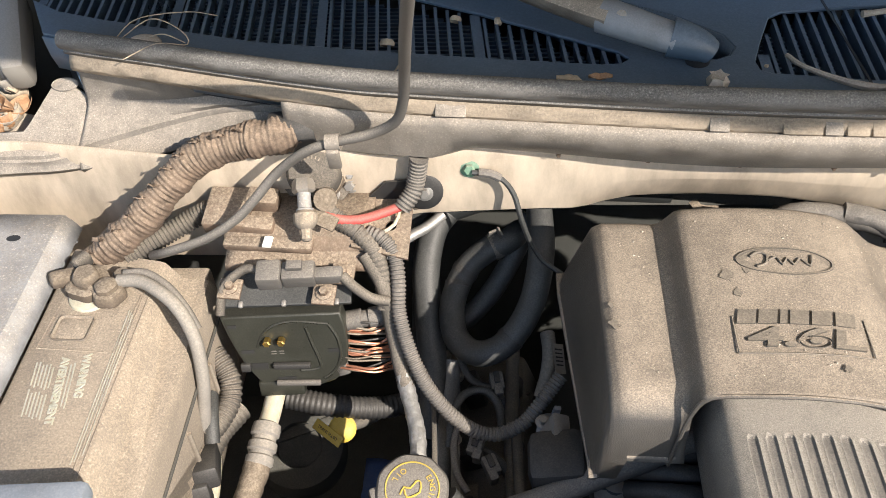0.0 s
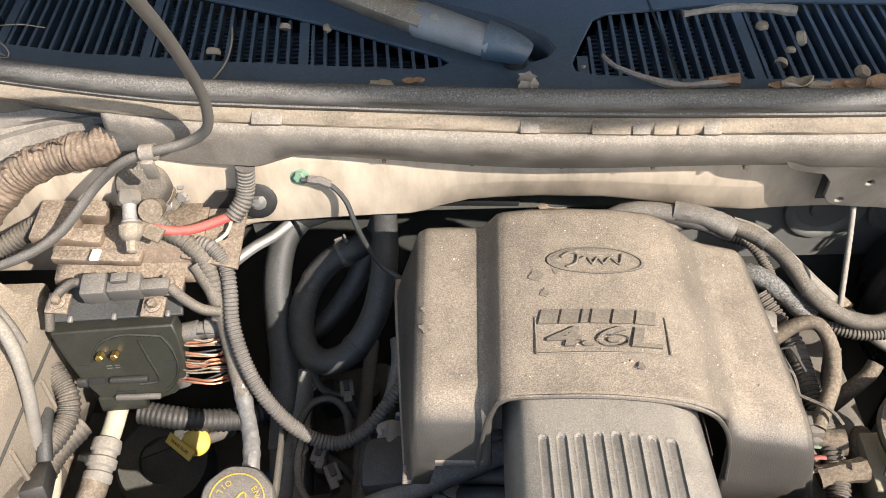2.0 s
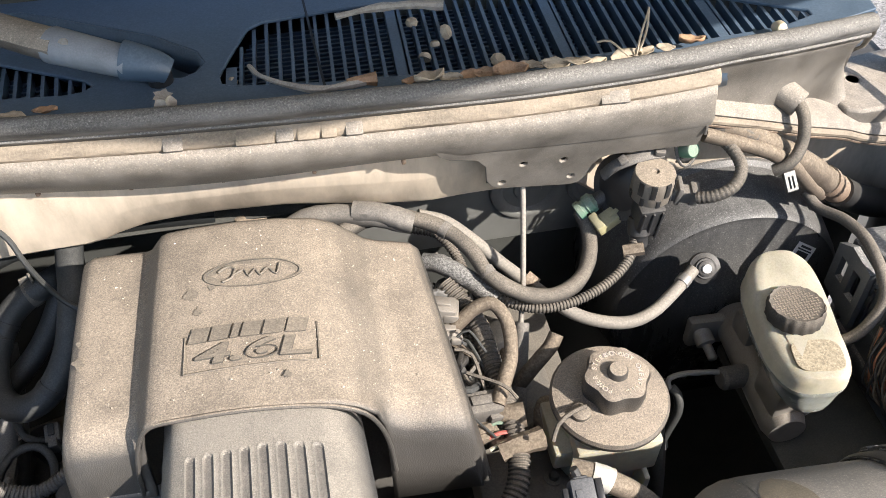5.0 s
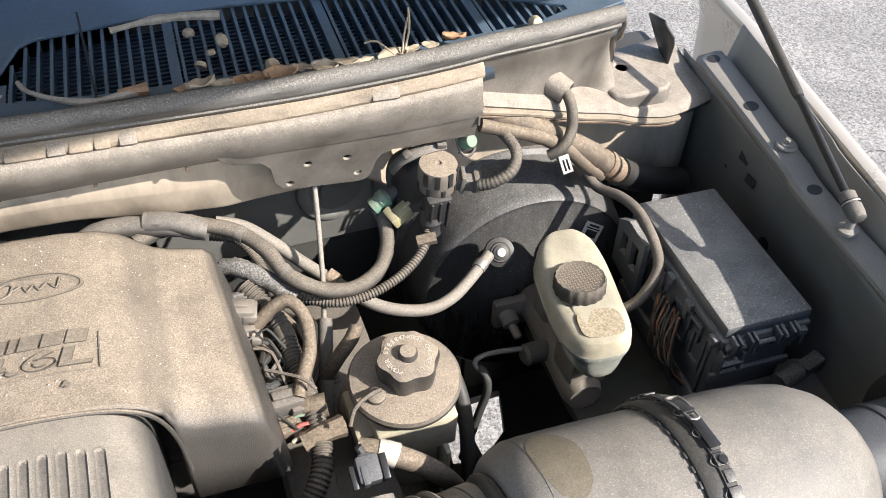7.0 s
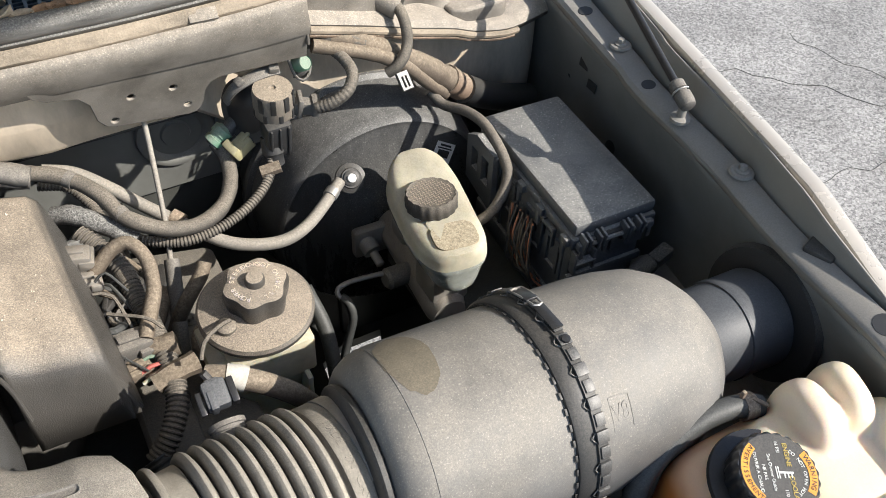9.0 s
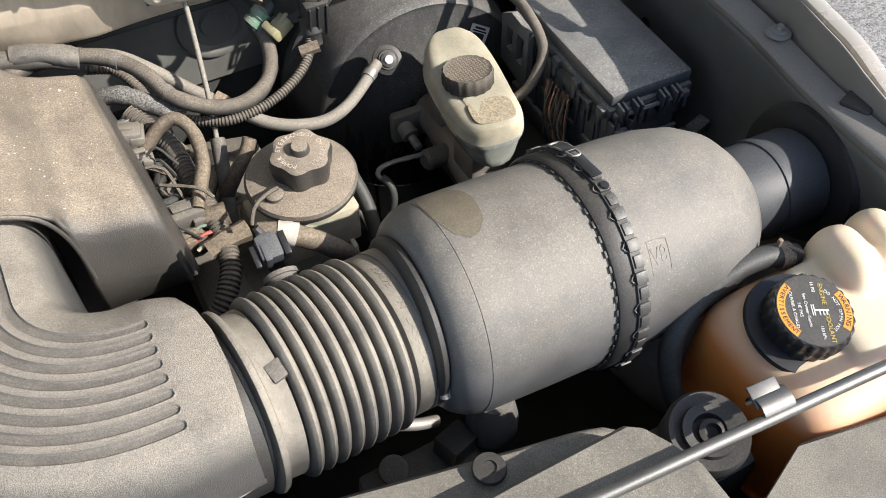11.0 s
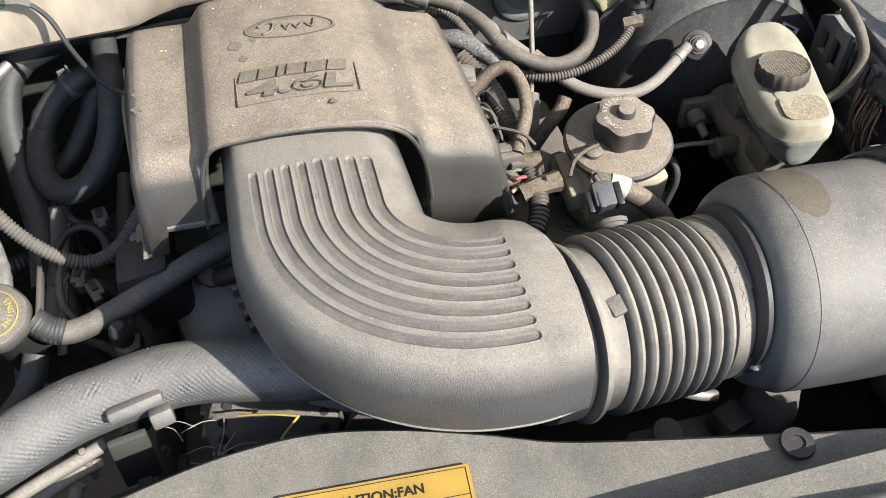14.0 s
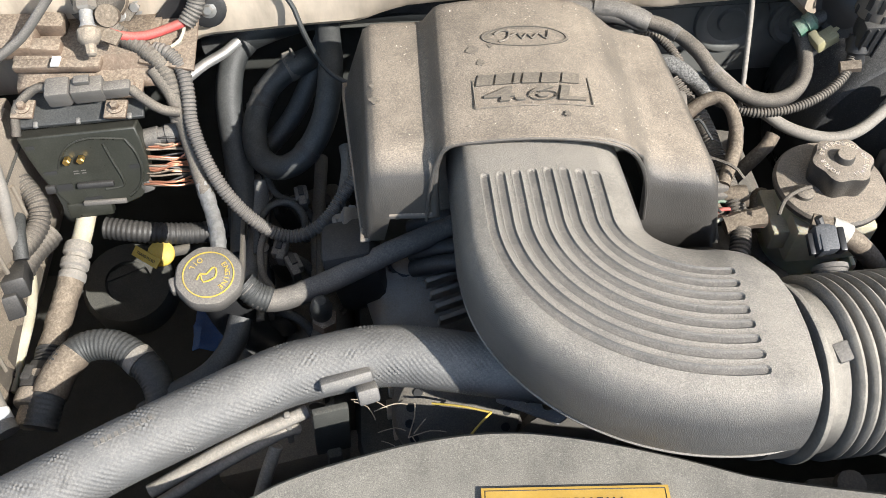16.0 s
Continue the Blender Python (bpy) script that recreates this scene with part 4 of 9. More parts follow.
for y, dz, f in ROWS:
    prof = cover_profile(f)
    l0 = prof[12][0] + 0.006
    n = len(prof)
    row = []
    for k, (x, z) in enumerate(prof):
        mid = 0.222 < x < 0.412
        yy = y - 0.06 * (x - 0.31) * 0.6
        zz = z + (max(dz, -0.002) if (mid and y < 0.40) else dz)
        if mid and y < 0.376:
            yy += (0.376 - y) * 0.9
        low = 0.976 if x > 0.3 else (1.036 if (x > l0 and y < 0.39) else 1.006)
        row.append(bm.verts.new((x, yy, max(zz, low))))
    grid.append(row)
for i in range(len(ROWS) - 1):
    for k in range(n - 1):
        a = grid[i][k].co
        if ROWS[i + 1][0] < 0.377 and 0.218 < a.x < 0.412:
            continue
        quad = (grid[i][k], grid[i][k + 1], grid[i + 1][k + 1], grid[i + 1][k])
        if max(v.co.z for v in quad) < (0.977 if a.x > 0.3 else 1.0365) and min(v.co.z for v in quad) > (0.97 if a.x > 0.3 else 1.0355):
            continue
        bm.faces.new((grid[i][k], grid[i][k + 1], grid[i + 1][k + 1], grid[i + 1][k]))
bmesh.ops.remove_doubles(bm, verts=bm.verts, dist=2e-4)
for v in [v for v in bm.verts if not v.link_faces]:
    bm.verts.remove(v)
part("shell", bm, "cover", cov, thick=0.003)
rim = [(0.206, 0.372, 1.03), (0.211, 0.374, 1.07), (0.218, 0.379, 1.098), (0.230, 0.382, 1.114), (0.26, 0.380, 1.120), (0.31, 0.378, 1.1215), (0.36, 0.375, 1.1165), (0.390, 0.372, 1.106), (0.405, 0.370, 1.088), (0.413, 0.367, 1.06), (0.416, 0.364, 1.02)]
part("arch_rim", tube_bm(rim, 0.0020, sides=8), "cover", cov)


def on_cover(x, y):
    """The height of the cover's middle field."""
    return float(np.interp(x, (0.233, 0.26, 0.30, 0.34, 0.375, 0.393), (1.1195, 1.1225, 1.124, 1.1225, 1.117, 1.108))) + 0.0015


def lay_on_cover(bm, lift):
    for v in bm.verts:
        v.co.z = on_cover(v.co.x, v.co.y) + lift + v.co.z
    return bm


ring = turn_bm([(1.0, 0), (1.0, 0.0012), (0.94, 0.0012), (0.94, 0)], Matrix(), 64)
ring.transform(pose(0.3165, 0.5235, 0, 0, 0, -2.0) @ Matrix.Diagonal((0.0435, 0.0165, 1, 1)))
part("oval_badge", lay_on_cover(ring, 0.0), "mark", cov, "moulded oval badge outline")
wave = tube_bm([(0.286, 0.528, 0), (0.294, 0.5335, 0), (0.301, 0.530, 0), (0.298, 0.519, 0), (0.290, 0.516, 0)], 0.0012, sides=6, step=0.003)
wave2 = tube_bm([(0.301, 0.523, 0), (0.309, 0.5275, 0), (0.313, 0.519, 0), (0.319, 0.5265, 0), (0.323, 0.519, 0), (0.330, 0.5265, 0), (0.337, 0.518, 0), (0.341, 0.531, 0)], 0.0011, sides=6, step=0.003)
part("badge_flourish", lay_on_cover(join(wave, wave2), 0.0008), "mark", cov)
tm = pose(0.3195, 0.4560, 0, 0, 0, -1.2)


def lean(bm_):
    """Slant a moulded letter block."""
    for v in bm_.verts:
        v.co.x += 0.22 * (v.co.y - 0.4560)
    return bm_


bars = []
for i, w in enumerate((0.0155, 0.0155, 0.006, 0.0155, 0.0165, 0.0165)):
    x = (-0.050, -0.0325, -0.0195, -0.0065, 0.012, 0.0315)[i]
    bars.append(box_bm((w, 0.0150, 0.0012), tm @ pose(x, 0.001, 0), 0))
for b in bars:
    part("letter_block", lay_on_cover(lean(b), 0.0002), "mark", cov)
part("engine_size", lay_on_cover(text_bm("4.6L", 0.034, tm @ pose(-0.006, -0.0215, 0) @ Matrix.Diagonal((1.62, 0.80, 1, 1)), 0.0010, 0.12, 1.0, 0.0009), 0.0003), "mark", cov, "moulded figures 4.6L")
fr = []
for a, b in (((-0.0615, 0.002), (-0.0615, -0.037)), ((-0.0615, -0.037), (0.048, -0.037)), ((0.048, -0.037), (0.048, 0.004))):
    p, q = tm @ Vector((*a, 0)), tm @ Vector((*b, 0))
    fr.append(tube_bm([tuple(p + (q - p) * k / 6) for k in range(7)], 0.0007, sides=5, step=0.01))
part("badge_frame", lay_on_cover(join(*fr), 0.0), "mark", cov)

rng = random.Random(2)
for x, y, s in ((0.262, 0.508, 0.006), (0.268, 0.486, 0.004), (0.163, 0.470, 0.005), (0.162, 0.492, 0.003), (0.280, 0.512, 0.003), (0.340, 0.405, 0.003)):
    n_ = 22
    pts = [(s * (0.9 + 0.8 * noise.noise((k * 0.7, x * 50, y * 50))) * math.cos(2 * math.pi * k / n_), 1.2 * s * (0.9 + 0.8 * noise.noise((k * 0.7, 7, x * 90))) * math.sin(2 * math.pi * k / n_)) for k in range(n_)]
    z = on_cover(x, y) if x > 0.22 else 1.100
    part("stain", plate_bm(pts, (), 0.0004, pose(x, y, z + 0.0005)), "mark", cov)

rng = random.Random(17)
bm = bmesh.new()
for k in range(1100):
    x, y = rng.uniform(0.166, 0.475), rng.uniform(0.392, 0.60)
    if rng.random() > (1.0 if (0.385 < x < 0.43 or y > 0.56) else 0.4):
        continue
    prof = cover_profile((y - 0.38) / 0.21)
    z = float(np.interp(x, [p[0] for p in prof[12:-9]], [p[1] for p in prof[12:-9]])) + 0.0008
    if y > 0.583 or 0.204 < x < 0.236 or x > 0.462:
        continue
    r = rng.choice((0.0004, 0.0005, 0.0006, 0.0009, 0.0012))
    vs = [bm.verts.new(Vector((x, y - 0.036 * (x - 0.31), z)) + Vector(p) * r * rng.uniform(0.7, 1.3)) for p in ((1, 0, 0), (-0.5, 0.9, 0), (-0.6, -0.8, 0), (0, 0, 0.9))]
    for f in ((0, 1, 3), (1, 2, 3), (2, 0, 3)):
        bm.faces.new([vs[j] for j in f])
tagged(part("grit", bm, "grit", cov, smooth=False), kind="stuff")

# ---- intake elbow ----
elb = thing("intake_duct", (0.33, 0.25, 0.9), "dusty black moulded intake elbow with curved grooves on top", "intake duct")
stations = []
for i in range(73):
    y = 0.425 - 0.125 * i / 72
    stations.append(((0.392 + 0.006 * i / 72, y), (0.229 - 0.001 * i / 72, y)))
for i in range(1, 145):
    a = math.pi / 2 * i / 144
    stations.append(((0.440 - 0.042 * math.cos(a), 0.300 - 0.026 * math.sin(a)), (0.440 - 0.212 * math.cos(a), 0.300 - 0.199 * math.sin(a))))
for i in range(1, 61):
    stations.append(((0.440 + 0.042 * i / 60, 0.274 - 0.006 * (i / 60) ** 2), (0.440 + 0.036 * i / 60, 0.101 + 0.005 * (i / 60) ** 2)))
total = len(stations)
grid_t = sorted({round(g + d, 3) for g in range(8) for d in (-0.4, -0.31, -0.275, -0.24, -0.2, -0.1, 0.0, 0.1, 0.2, 0.24, 0.275, 0.31, 0.4)})
section = [(0.0, -0.55, 0), (0.0, 0.0, 0), (0.0, 0.45, 0)]
section += [(0.17 * (1 - math.cos(a)), 0.45 + 0.55 * math.sin(a), 0) for a in (0.3, 0.6, 0.9, 1.2)]
section += [(g, 1.0, 1) for g in grid_t]
section += [(1 - 0.13 * (1 - math.cos(a)), 0.5 + 0.5 * math.sin(a), 0) for a in (1.4, 1.2, 1.0, 0.8, 0.6, 0.4, 0.2)]
section += [(1.0, 0.5, 0), (0.998, 0.38, 0), (0.99, 0.28, 0), (0.978, 0.21, 0), (0.972, 0.20, 0), (0.92, 0.08, 0), (0.86, -0.2, 0), (0.74, -0.6, 0), (0.5, -0.9, 0), (0.2, -0.9, 0), (0.06, -0.8, 0)]
rows, deep = [], []
for i, (a, b) in enumerate(stations):
    row, cuts = [], []
    zc, hh = 1.012, 0.086
    k = min(i / 216, 1)
    lo, hi = 0.222 + 0.044 * k, 0.822 - 0.022 * k
    pitch = math.dist(a, b) * (hi - lo) / 7
    for u, w, top in section:
        cut, t = 0.0, u
        if top:
            u = lo + (hi - lo) * t / 7
        z = zc + hh * w
        px, py = a[0] + (b[0] - a[0]) * u, a[1] + (b[1] - a[1]) * u
        if i > 216:
            px = 0.440 + (i - 216) / 60 * float(np.interp(u, (0, 0.12, 0.25, 0.4, 0.6, 0.85, 1.0), (0.020, 0.032, 0.041, 0.046, 0.047, 0.044, 0.040)))
        if top:
            d = abs(t - round(t)) * pitch
            past = max(px - 0.4425 if i > 216 else 0, py - 0.3525 + 0.20 * max(0, px - 0.325), 0)
            reach = 0.2575 * pitch - math.hypot(d, past)
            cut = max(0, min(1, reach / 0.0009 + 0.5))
            z += 0.0005 * math.exp(-((reach + 0.0009) / 0.0008) ** 2) - 0.0014 * cut
        z += 0.007 * (1 - (2 * u - 1) ** 2) * (w > 0)
        if i > 216:
            z -= 0.006 * ((i - 216) / 60) ** 2 * (w > 0.2)
        row.append((px, py, z))
        cuts.append(cut)
    rows.append(row)
    deep.append(cuts)
shell = part("shell", loft_bm(rows, close=True), "duct", elb)
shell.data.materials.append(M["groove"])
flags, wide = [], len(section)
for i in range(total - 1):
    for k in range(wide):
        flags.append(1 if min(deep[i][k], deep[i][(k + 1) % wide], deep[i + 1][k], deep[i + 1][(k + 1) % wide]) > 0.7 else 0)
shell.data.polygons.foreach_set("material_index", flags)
part("mould_seam", tube_bm([(a[0] + (b[0] - a[0]) * 0.980, a[1] + (b[1] - a[1]) * 0.980, 1.030) for a, b in stations[80::12]], 0.0013, sides=6), "duct", elb)
part("end_collar", turn_bm([(0.070, -0.02), (0.071, 0.004), (0.066, 0.006), (0.05, 0.006)], axis_pose((0.474, 0.184, 1.018), (1, 0.12, -0.14)), 64), "black", elb)

# ---- bellows hose ----
bel = thing("intake_hose", (0.56, 0.19, 0.9), "dusty black rubber bellows hose between intake elbow and air cleaner", "intake hose")
B0, B1 = Vector((0.474, 0.184, 1.020)), Vector((0.652, 0.204, 0.996))
bmx = axis_pose(B0, B1 - B0)
prof = [(0.064, 0.004), (0.066, 0.009), (0.075, 0.0095), (0.0775, 0.011), (0.078, 0.0135), (0.0765, 0.0165), (0.0715, 0.018), (0.0705, 0.022), (0.0715, 0.034)]
for i in range(8):
    s = 0.036 + i * 0.0120
    prof += [(0.066, s), (0.0735, s + 0.0009), (0.0768, s + 0.0024), (0.0785, s + 0.0048), (0.0783, s + 0.0062), (0.0768, s + 0.0082), (0.0735, s + 0.0098), (0.066, s + 0.0108)]
prof += [(0.067, 0.133), (0.072, 0.135), (0.073, 0.137), (0.073, 0.150), (0.0715, 0.152), (0.0715, 0.165), (0.074, 0.167), (0.075, 0.171), (0.070, 0.175)]
part("sleeve", turn_bm(prof, bmx, 72), "bellows", bel)
part("clamp_band", turn_bm([(0.0718, 0.1515), (0.0737, 0.1515), (0.0737, 0.1635), (0.0718, 0.1635)], bmx, 64), "steel", bel, "thin steel hose clamp")
part("clamp_screw", turn_bm([(0.005, -0.012), (0.005, 0.004), (0.0075, 0.005), (0.0075, 0.012), (0.005, 0.014), (0, 0.014)], axis_pose((0.638, 0.131, 1.006), (0.1, 0.5, 0.8)), 12), "steel", bel)
part("clip_block", box_bm((0.017, 0.016, 0.006), axis_pose((0.518, 0.161, 1.078), (0.05, -0.3, 1)) @ pose(0, 0, -0.002, 0, 0, 5), 0.0015), "greyhose", bel)

def ring_text(text, size, radius, height, m, middle, step, depth=0.0006):
    """Raised lettering that runs round a turned body at that height."""
    bits = []
    for i, ch in enumerate(text):
        if ch != " ":
            a = radians(middle + (i - (len(text) - 1) / 2) * step)
            out = m.to_3x3() @ Vector((math.cos(a), math.sin(a), 0))
            spot = m @ Vector((radius * math.cos(a), radius * math.sin(a), height))
            run = m.to_3x3() @ Vector((-math.sin(a), math.cos(a), 0)) * (1 if step > 0 else -1)
            up = out.cross(run)
            f = Matrix((run, up, out)).transposed().to_4x4()
            f.translation = spot
            bits.append(text_bm(ch, size, f, depth))
    return join(*bits)


part("wording", ring_text("MADE IN CANADA", 0.0095, 0.0728, 0.143, bmx, 112, 5.2), "bellows", bel, "raised moulded lettering")

# ---- air cleaner ----
can = thing("air_cleaner", (0.8, 0.2, 0.86), "dusty grey cylindrical air cleaner housing with a black clamp band", "air cleaner")
A0 = Vector((0.636, 0.198, 1.012))
AW = Vector((1, -0.01, -0.085))
amx = axis_pose(A0, AW)
part("neck_ring", turn_bm([(0.060, -0.004), (0.0735, -0.002), (0.0755, 0.0), (0.0755, 0.004), (0.073, 0.006), (0.073, 0.010)], amx, 72), "black", can)
part("front_shell", turn_bm([(0.060, 0.006), (0.076, 0.0065), (0.082, 0.009), (0.0885, 0.0145), (0.0935, 0.023), (0.0962, 0.033), (0.0972, 0.045), (0.098, 0.10), (0.098, 0.156), (0.101, 0.158), (0.101, 0.163), (0.06, 0.163)], amx, 96), "can", can)
part("rear_shell", turn_bm([(0.06, 0.166), (0.101, 0.166), (0.101, 0.170), (0.098, 0.173), (0.0975, 0.240), (0.0955, 0.270), (0.090, 0.300), (0.080, 0.322), (0.066, 0.338), (0.055, 0.345), (0.050, 0.352)], amx, 96), "can", can)
part("snorkel", turn_bm([(0.046, 0.338), (0.0505, 0.346), (0.0500, 0.392), (0.047, 0.393)], amx, 64), "snorkel", can, "dark blue-black outlet duct")
part("snorkel_sleeve", turn_bm([(0.048, 0.389), (0.0516, 0.390), (0.0520, 0.392), (0.0520, 0.398), (0.0512, 0.400), (0.0520, 0.44), (0.048, 0.442), (0.048, 0.455)], amx, 64), "snorkel", can, "black rubber sleeve")
part("snorkel_flange", turn_bm([(0.05, 0.445), (0.072, 0.447), (0.075, 0.455), (0.05, 0.455)], amx, 40), "black", can)
band = part("clamp_band", turn_bm([(0.098, 0.150), (0.1012, 0.1505), (0.1035, 0.154), (0.1035, 0.166), (0.1055, 0.1665), (0.1055, 0.176), (0.099, 0.178)], amx, 96), "black", can, "black clamp band with a toothed strap")
for i in range(48):
    a = radians(i * 7.5)
    out = amx.to_3x3() @ Vector((math.cos(a), math.sin(a), 0))
    if out.z < -0.5:
        continue
    q = amx @ Vector((0.1052 * math.cos(a), 0.1052 * math.sin(a), 0.1725 - 0.0012 * (i % 2)))
    part("tooth", box_bm((0.0105, 0.0088 + 0.0024 * (i % 2), 0.0016 + 0.0010 * (i % 2)), axis_pose(q, out, AW), 0.0006), "toothed", band)
    q = amx @ Vector((0.0992 * math.cos(a), 0.0992 * math.sin(a), 0.1488))
    part("scallop", box_bm((0.0060, 0.0024, 0.0009), axis_pose(q, out, AW), 0.0003), "black", band)
    if i % 2:
        p0, p1, p2 = (amx @ Vector((0.1050 * math.cos(a + d), 0.1050 * math.sin(a + d), h)) for d, h in ((-0.045, 0.1665), (0.0, 0.1625), (0.045, 0.1665)))
        part("wire_loop", tube_bm([tuple(p0), tuple(p1), tuple(p2)], 0.0006, sides=5, step=0.002), "can", band)


def on_band(deg, height, radius=0.1065):
    a = radians(deg)
    return axis_pose(amx @ Vector((radius * math.cos(a), radius * math.sin(a), height)), amx.to_3x3() @ Vector((math.cos(a), math.sin(a), 0)), AW)


part("latch", join(box_bm((0.030, 0.011, 0.0022), on_band(84, 0.172), 0.0008), box_bm((0.022, 0.013, 0.0030), on_band(66, 0.172, 0.1075), 0.001)), "blackclean", band, "black over-centre latch")
part("latch_wire", join(*[tube_bm([tuple(on_band(d, h, 0.1098).translation) for d, h in run_], 0.0011, sides=6, step=0.003) for run_ in (((58, 0.166), (66, 0.166), (76, 0.168)), ((58, 0.178), (66, 0.178), (76, 0.176)), ((76, 0.168), (77, 0.172), (76, 0.176)), ((58, 0.166), (57, 0.172), (58, 0.178)))]), "steel", band, "steel latch wire")
part("rivet", turn_bm([(0.0042, 0), (0.0038, 0.0016), (0, 0.002)], on_band(98, 0.172, 0.1082), 14), "blackclean", band)
def on_can(deg, h, lift=0.0):
    """A pose on the air cleaner's skin: x along its axis, y up round it, z outwards."""
    a = radians(deg)
    m3 = amx.to_3x3()
    out = m3 @ Vector((math.cos(a), math.sin(a), 0))
    run = m3 @ Vector((0, 0, 1))
    f = Matrix((run, out.cross(run), out)).transposed().to_4x4()
    f.translation = amx @ Vector(((0.0977 + lift) * math.cos(a), (0.0977 + lift) * math.sin(a), h))
    return f


part("mark", text_bm("V8", 0.021, on_can(137.5, 0.1985, -0.0004) @ Matrix.Diagonal((0.72, 1, 1, 1)), 0.0007), "can", can)
part("mark_plate", join(*[tube_bm([tuple(on_can(d, h, 0.0001).translation) for d, h in run_], 0.0004, sides=5, step=0.004) for run_ in (((129, 0.1890), (137, 0.1890), (146, 0.1890)), ((130, 0.2085), (137, 0.2085), (146, 0.2085)), ((129, 0.1890), (129, 0.2), (130, 0.2085)))]), "can", can)
def on_shoulder(h):
    """How far the rounded shoulder lies from the straight skin at that height, and a little above it."""
    return float(np.interp(h, (0.0145, 0.023, 0.033, 0.045, 0.10, 0.156), (0.0885, 0.0935, 0.0962, 0.0972, 0.098, 0.098))) - 0.0977 + 0.0006


for mid_d, mid_h, wide_d, wide_h in ((72, 0.052, 25, 0.021),):
    patch = bmesh.new()
    rings_ = []
    for g in (1.0, 0.85, 0.7, 0.55, 0.4, 0.25, 0.1):
        ring_ = []
        for k in range(40):
            a = 2 * math.pi * k / 40
            s_ = g * (1 + 0.07 * noise.noise((3 * math.cos(a), 3 * math.sin(a), mid_d)) + 0.012 * math.sin(17 * a))
            h_ = mid_h + wide_h * s_ * math.sin(a)
            ring_.append(patch.verts.new(on_can(mid_d + wide_d * s_ * math.cos(a), h_, on_shoulder(h_) - 0.0003).translation))
        rings_.append(ring_)
    for outer, inner in zip(rings_, rings_[1:]):
        for k in range(40):
            patch.faces.new((outer[k], outer[(k + 1) % 40], inner[(k + 1) % 40], inner[k]))
    patch.faces.new(rings_[-1])
    part("dried_mud_stain", patch, "mud", can, "tan dried mud stain")
part("seam_line", turn_bm([(0.0950, 0.0312), (0.0964, 0.0320), (0.0955, 0.0328)], amx, 80), "can", can)

# ---- power steering reservoir ----
ps = thing("power_steering_reservoir", (0.628, 0.42, 0.86), "cream plastic power steering reservoir with a dusty round black cap", "fluid reservoir")
pm = pose(0.629, 0.420, 0.985, 4, 0, 0)
part("rim_disc", turn_bm([(0.050, 0.0), (0.056, 0.001), (0.0575, 0.004), (0.0575, 0.008), (0.055, 0.011), (0.04, 0.014), (0, 0.015)], pm, 64), "cover", ps)
part("cap", turn_bm([(0.028, 0.012), (0.030, 0.022), (0.031, 0.034), (0.029, 0.040), (0.024, 0.042), (0, 0.042)], pm @ pose(0.004, 0.003, 0), 72, 6, 0.07), "cover", ps)
part("cap_knob", turn_bm([(0.010, 0.041), (0.0095, 0.047), (0.008, 0.049), (0, 0.0495)], pm @ pose(0.004, 0.003, 0), 24), "cover", ps)
part("small_knob", turn_bm([(0.010, 0.010), (0.0095, 0.017), (0.007, 0.019), (0, 0.0195)], pm @ pose(-0.034, -0.016, 0), 20), "mark", ps)
part("cap_wording", join(arc_text_bm("POWER STEERING", 0.0068, 0.0215, 150, pm @ pose(0.004, 0.003, 0.0422), 0.0002), arc_text_bm("DO NOT OVERFILL", 0.0068, 0.0215, 10, pm @ pose(0.004, 0.003, 0.0422), 0.0002)), "bottletop", ps)
part("tank", turn_bm([(0.030, -0.16), (0.040, -0.15), (0.045, -0.12), (0.0475, -0.01), (0.050, 0.0), (0, 0.001)], pm, 48), "fluid", ps)
part("flange_box", join(box_bm((0.085, 0.03, 0.055), pm @ pose(0.0, -0.032, -0.065), 0.004), box_bm((0.03, 0.06, 0.03), pm @ pose(-0.045, -0.005, -0.055), 0.003)), "cream", ps)
part("vent_lever", tube_bm([(0.600, 0.404, 1.006), (0.585, 0.400, 1.006), (0.570, 0.392, 1.002), (0.562, 0.380, 0.994)], 0.0022, sides=8), "dustyrubber", ps)
part("web", box_bm((0.006, 0.03, 0.10), pm @ pose(0.03, -0.044, -0.16), 0.002), "psbody", ps)

# ---- brake booster and master cylinder ----
bo = thing("brake_booster", (0.86, 0.68, 0.77), "large black dished brake booster on the bulkhead", "brake booster")
bmx2 = axis_pose((0.876, 0.638, 0.823), (-0.03, -1, 0.05))
part("drum", turn_bm([(0.12, -0.16), (0.160, -0.15), (0.166, -0.105), (0.172, -0.098), (0.1735, -0.090), (0.172, -0.083), (0.166, -0.078), (0.161, -0.045), (0.1555, -0.016), (0.1525, -0.006), (0.1500, -0.0015), (0.1475, 0.0008), (0.1450, 0.0010), (0.1415, 0.0018), (0.115, 0.009), (0.088, 0.018), (0.072, 0.026), (0.056, 0.034), (0.045, 0.036), (0, 0.036)], bmx2, 128), "booster", bo)
lb = axis_pose((0.9535, 0.6285, 0.9105), (0.13, -1, 0.26))
st = part("sticker", box_bm((0.031, 0.029, 0.0006), lb @ pose(0, 0, 0.0012, 0, 0, -34), 0), "white", bo, "white printed sticker")
for k, (w, h_, v_) in enumerate(((0.018, 0.0028, 0.0105), (0.024, 0.0018, 0.0065), (0.019, 0.0100, -0.0010), (0.014, 0.0018, -0.0105))):
    part("print_bar", box_bm((w, h_, 0.0003), lb @ pose(0, 0, 0.0018, 0, 0, -34) @ pose(0, v_, 0), 0), "ink", st)
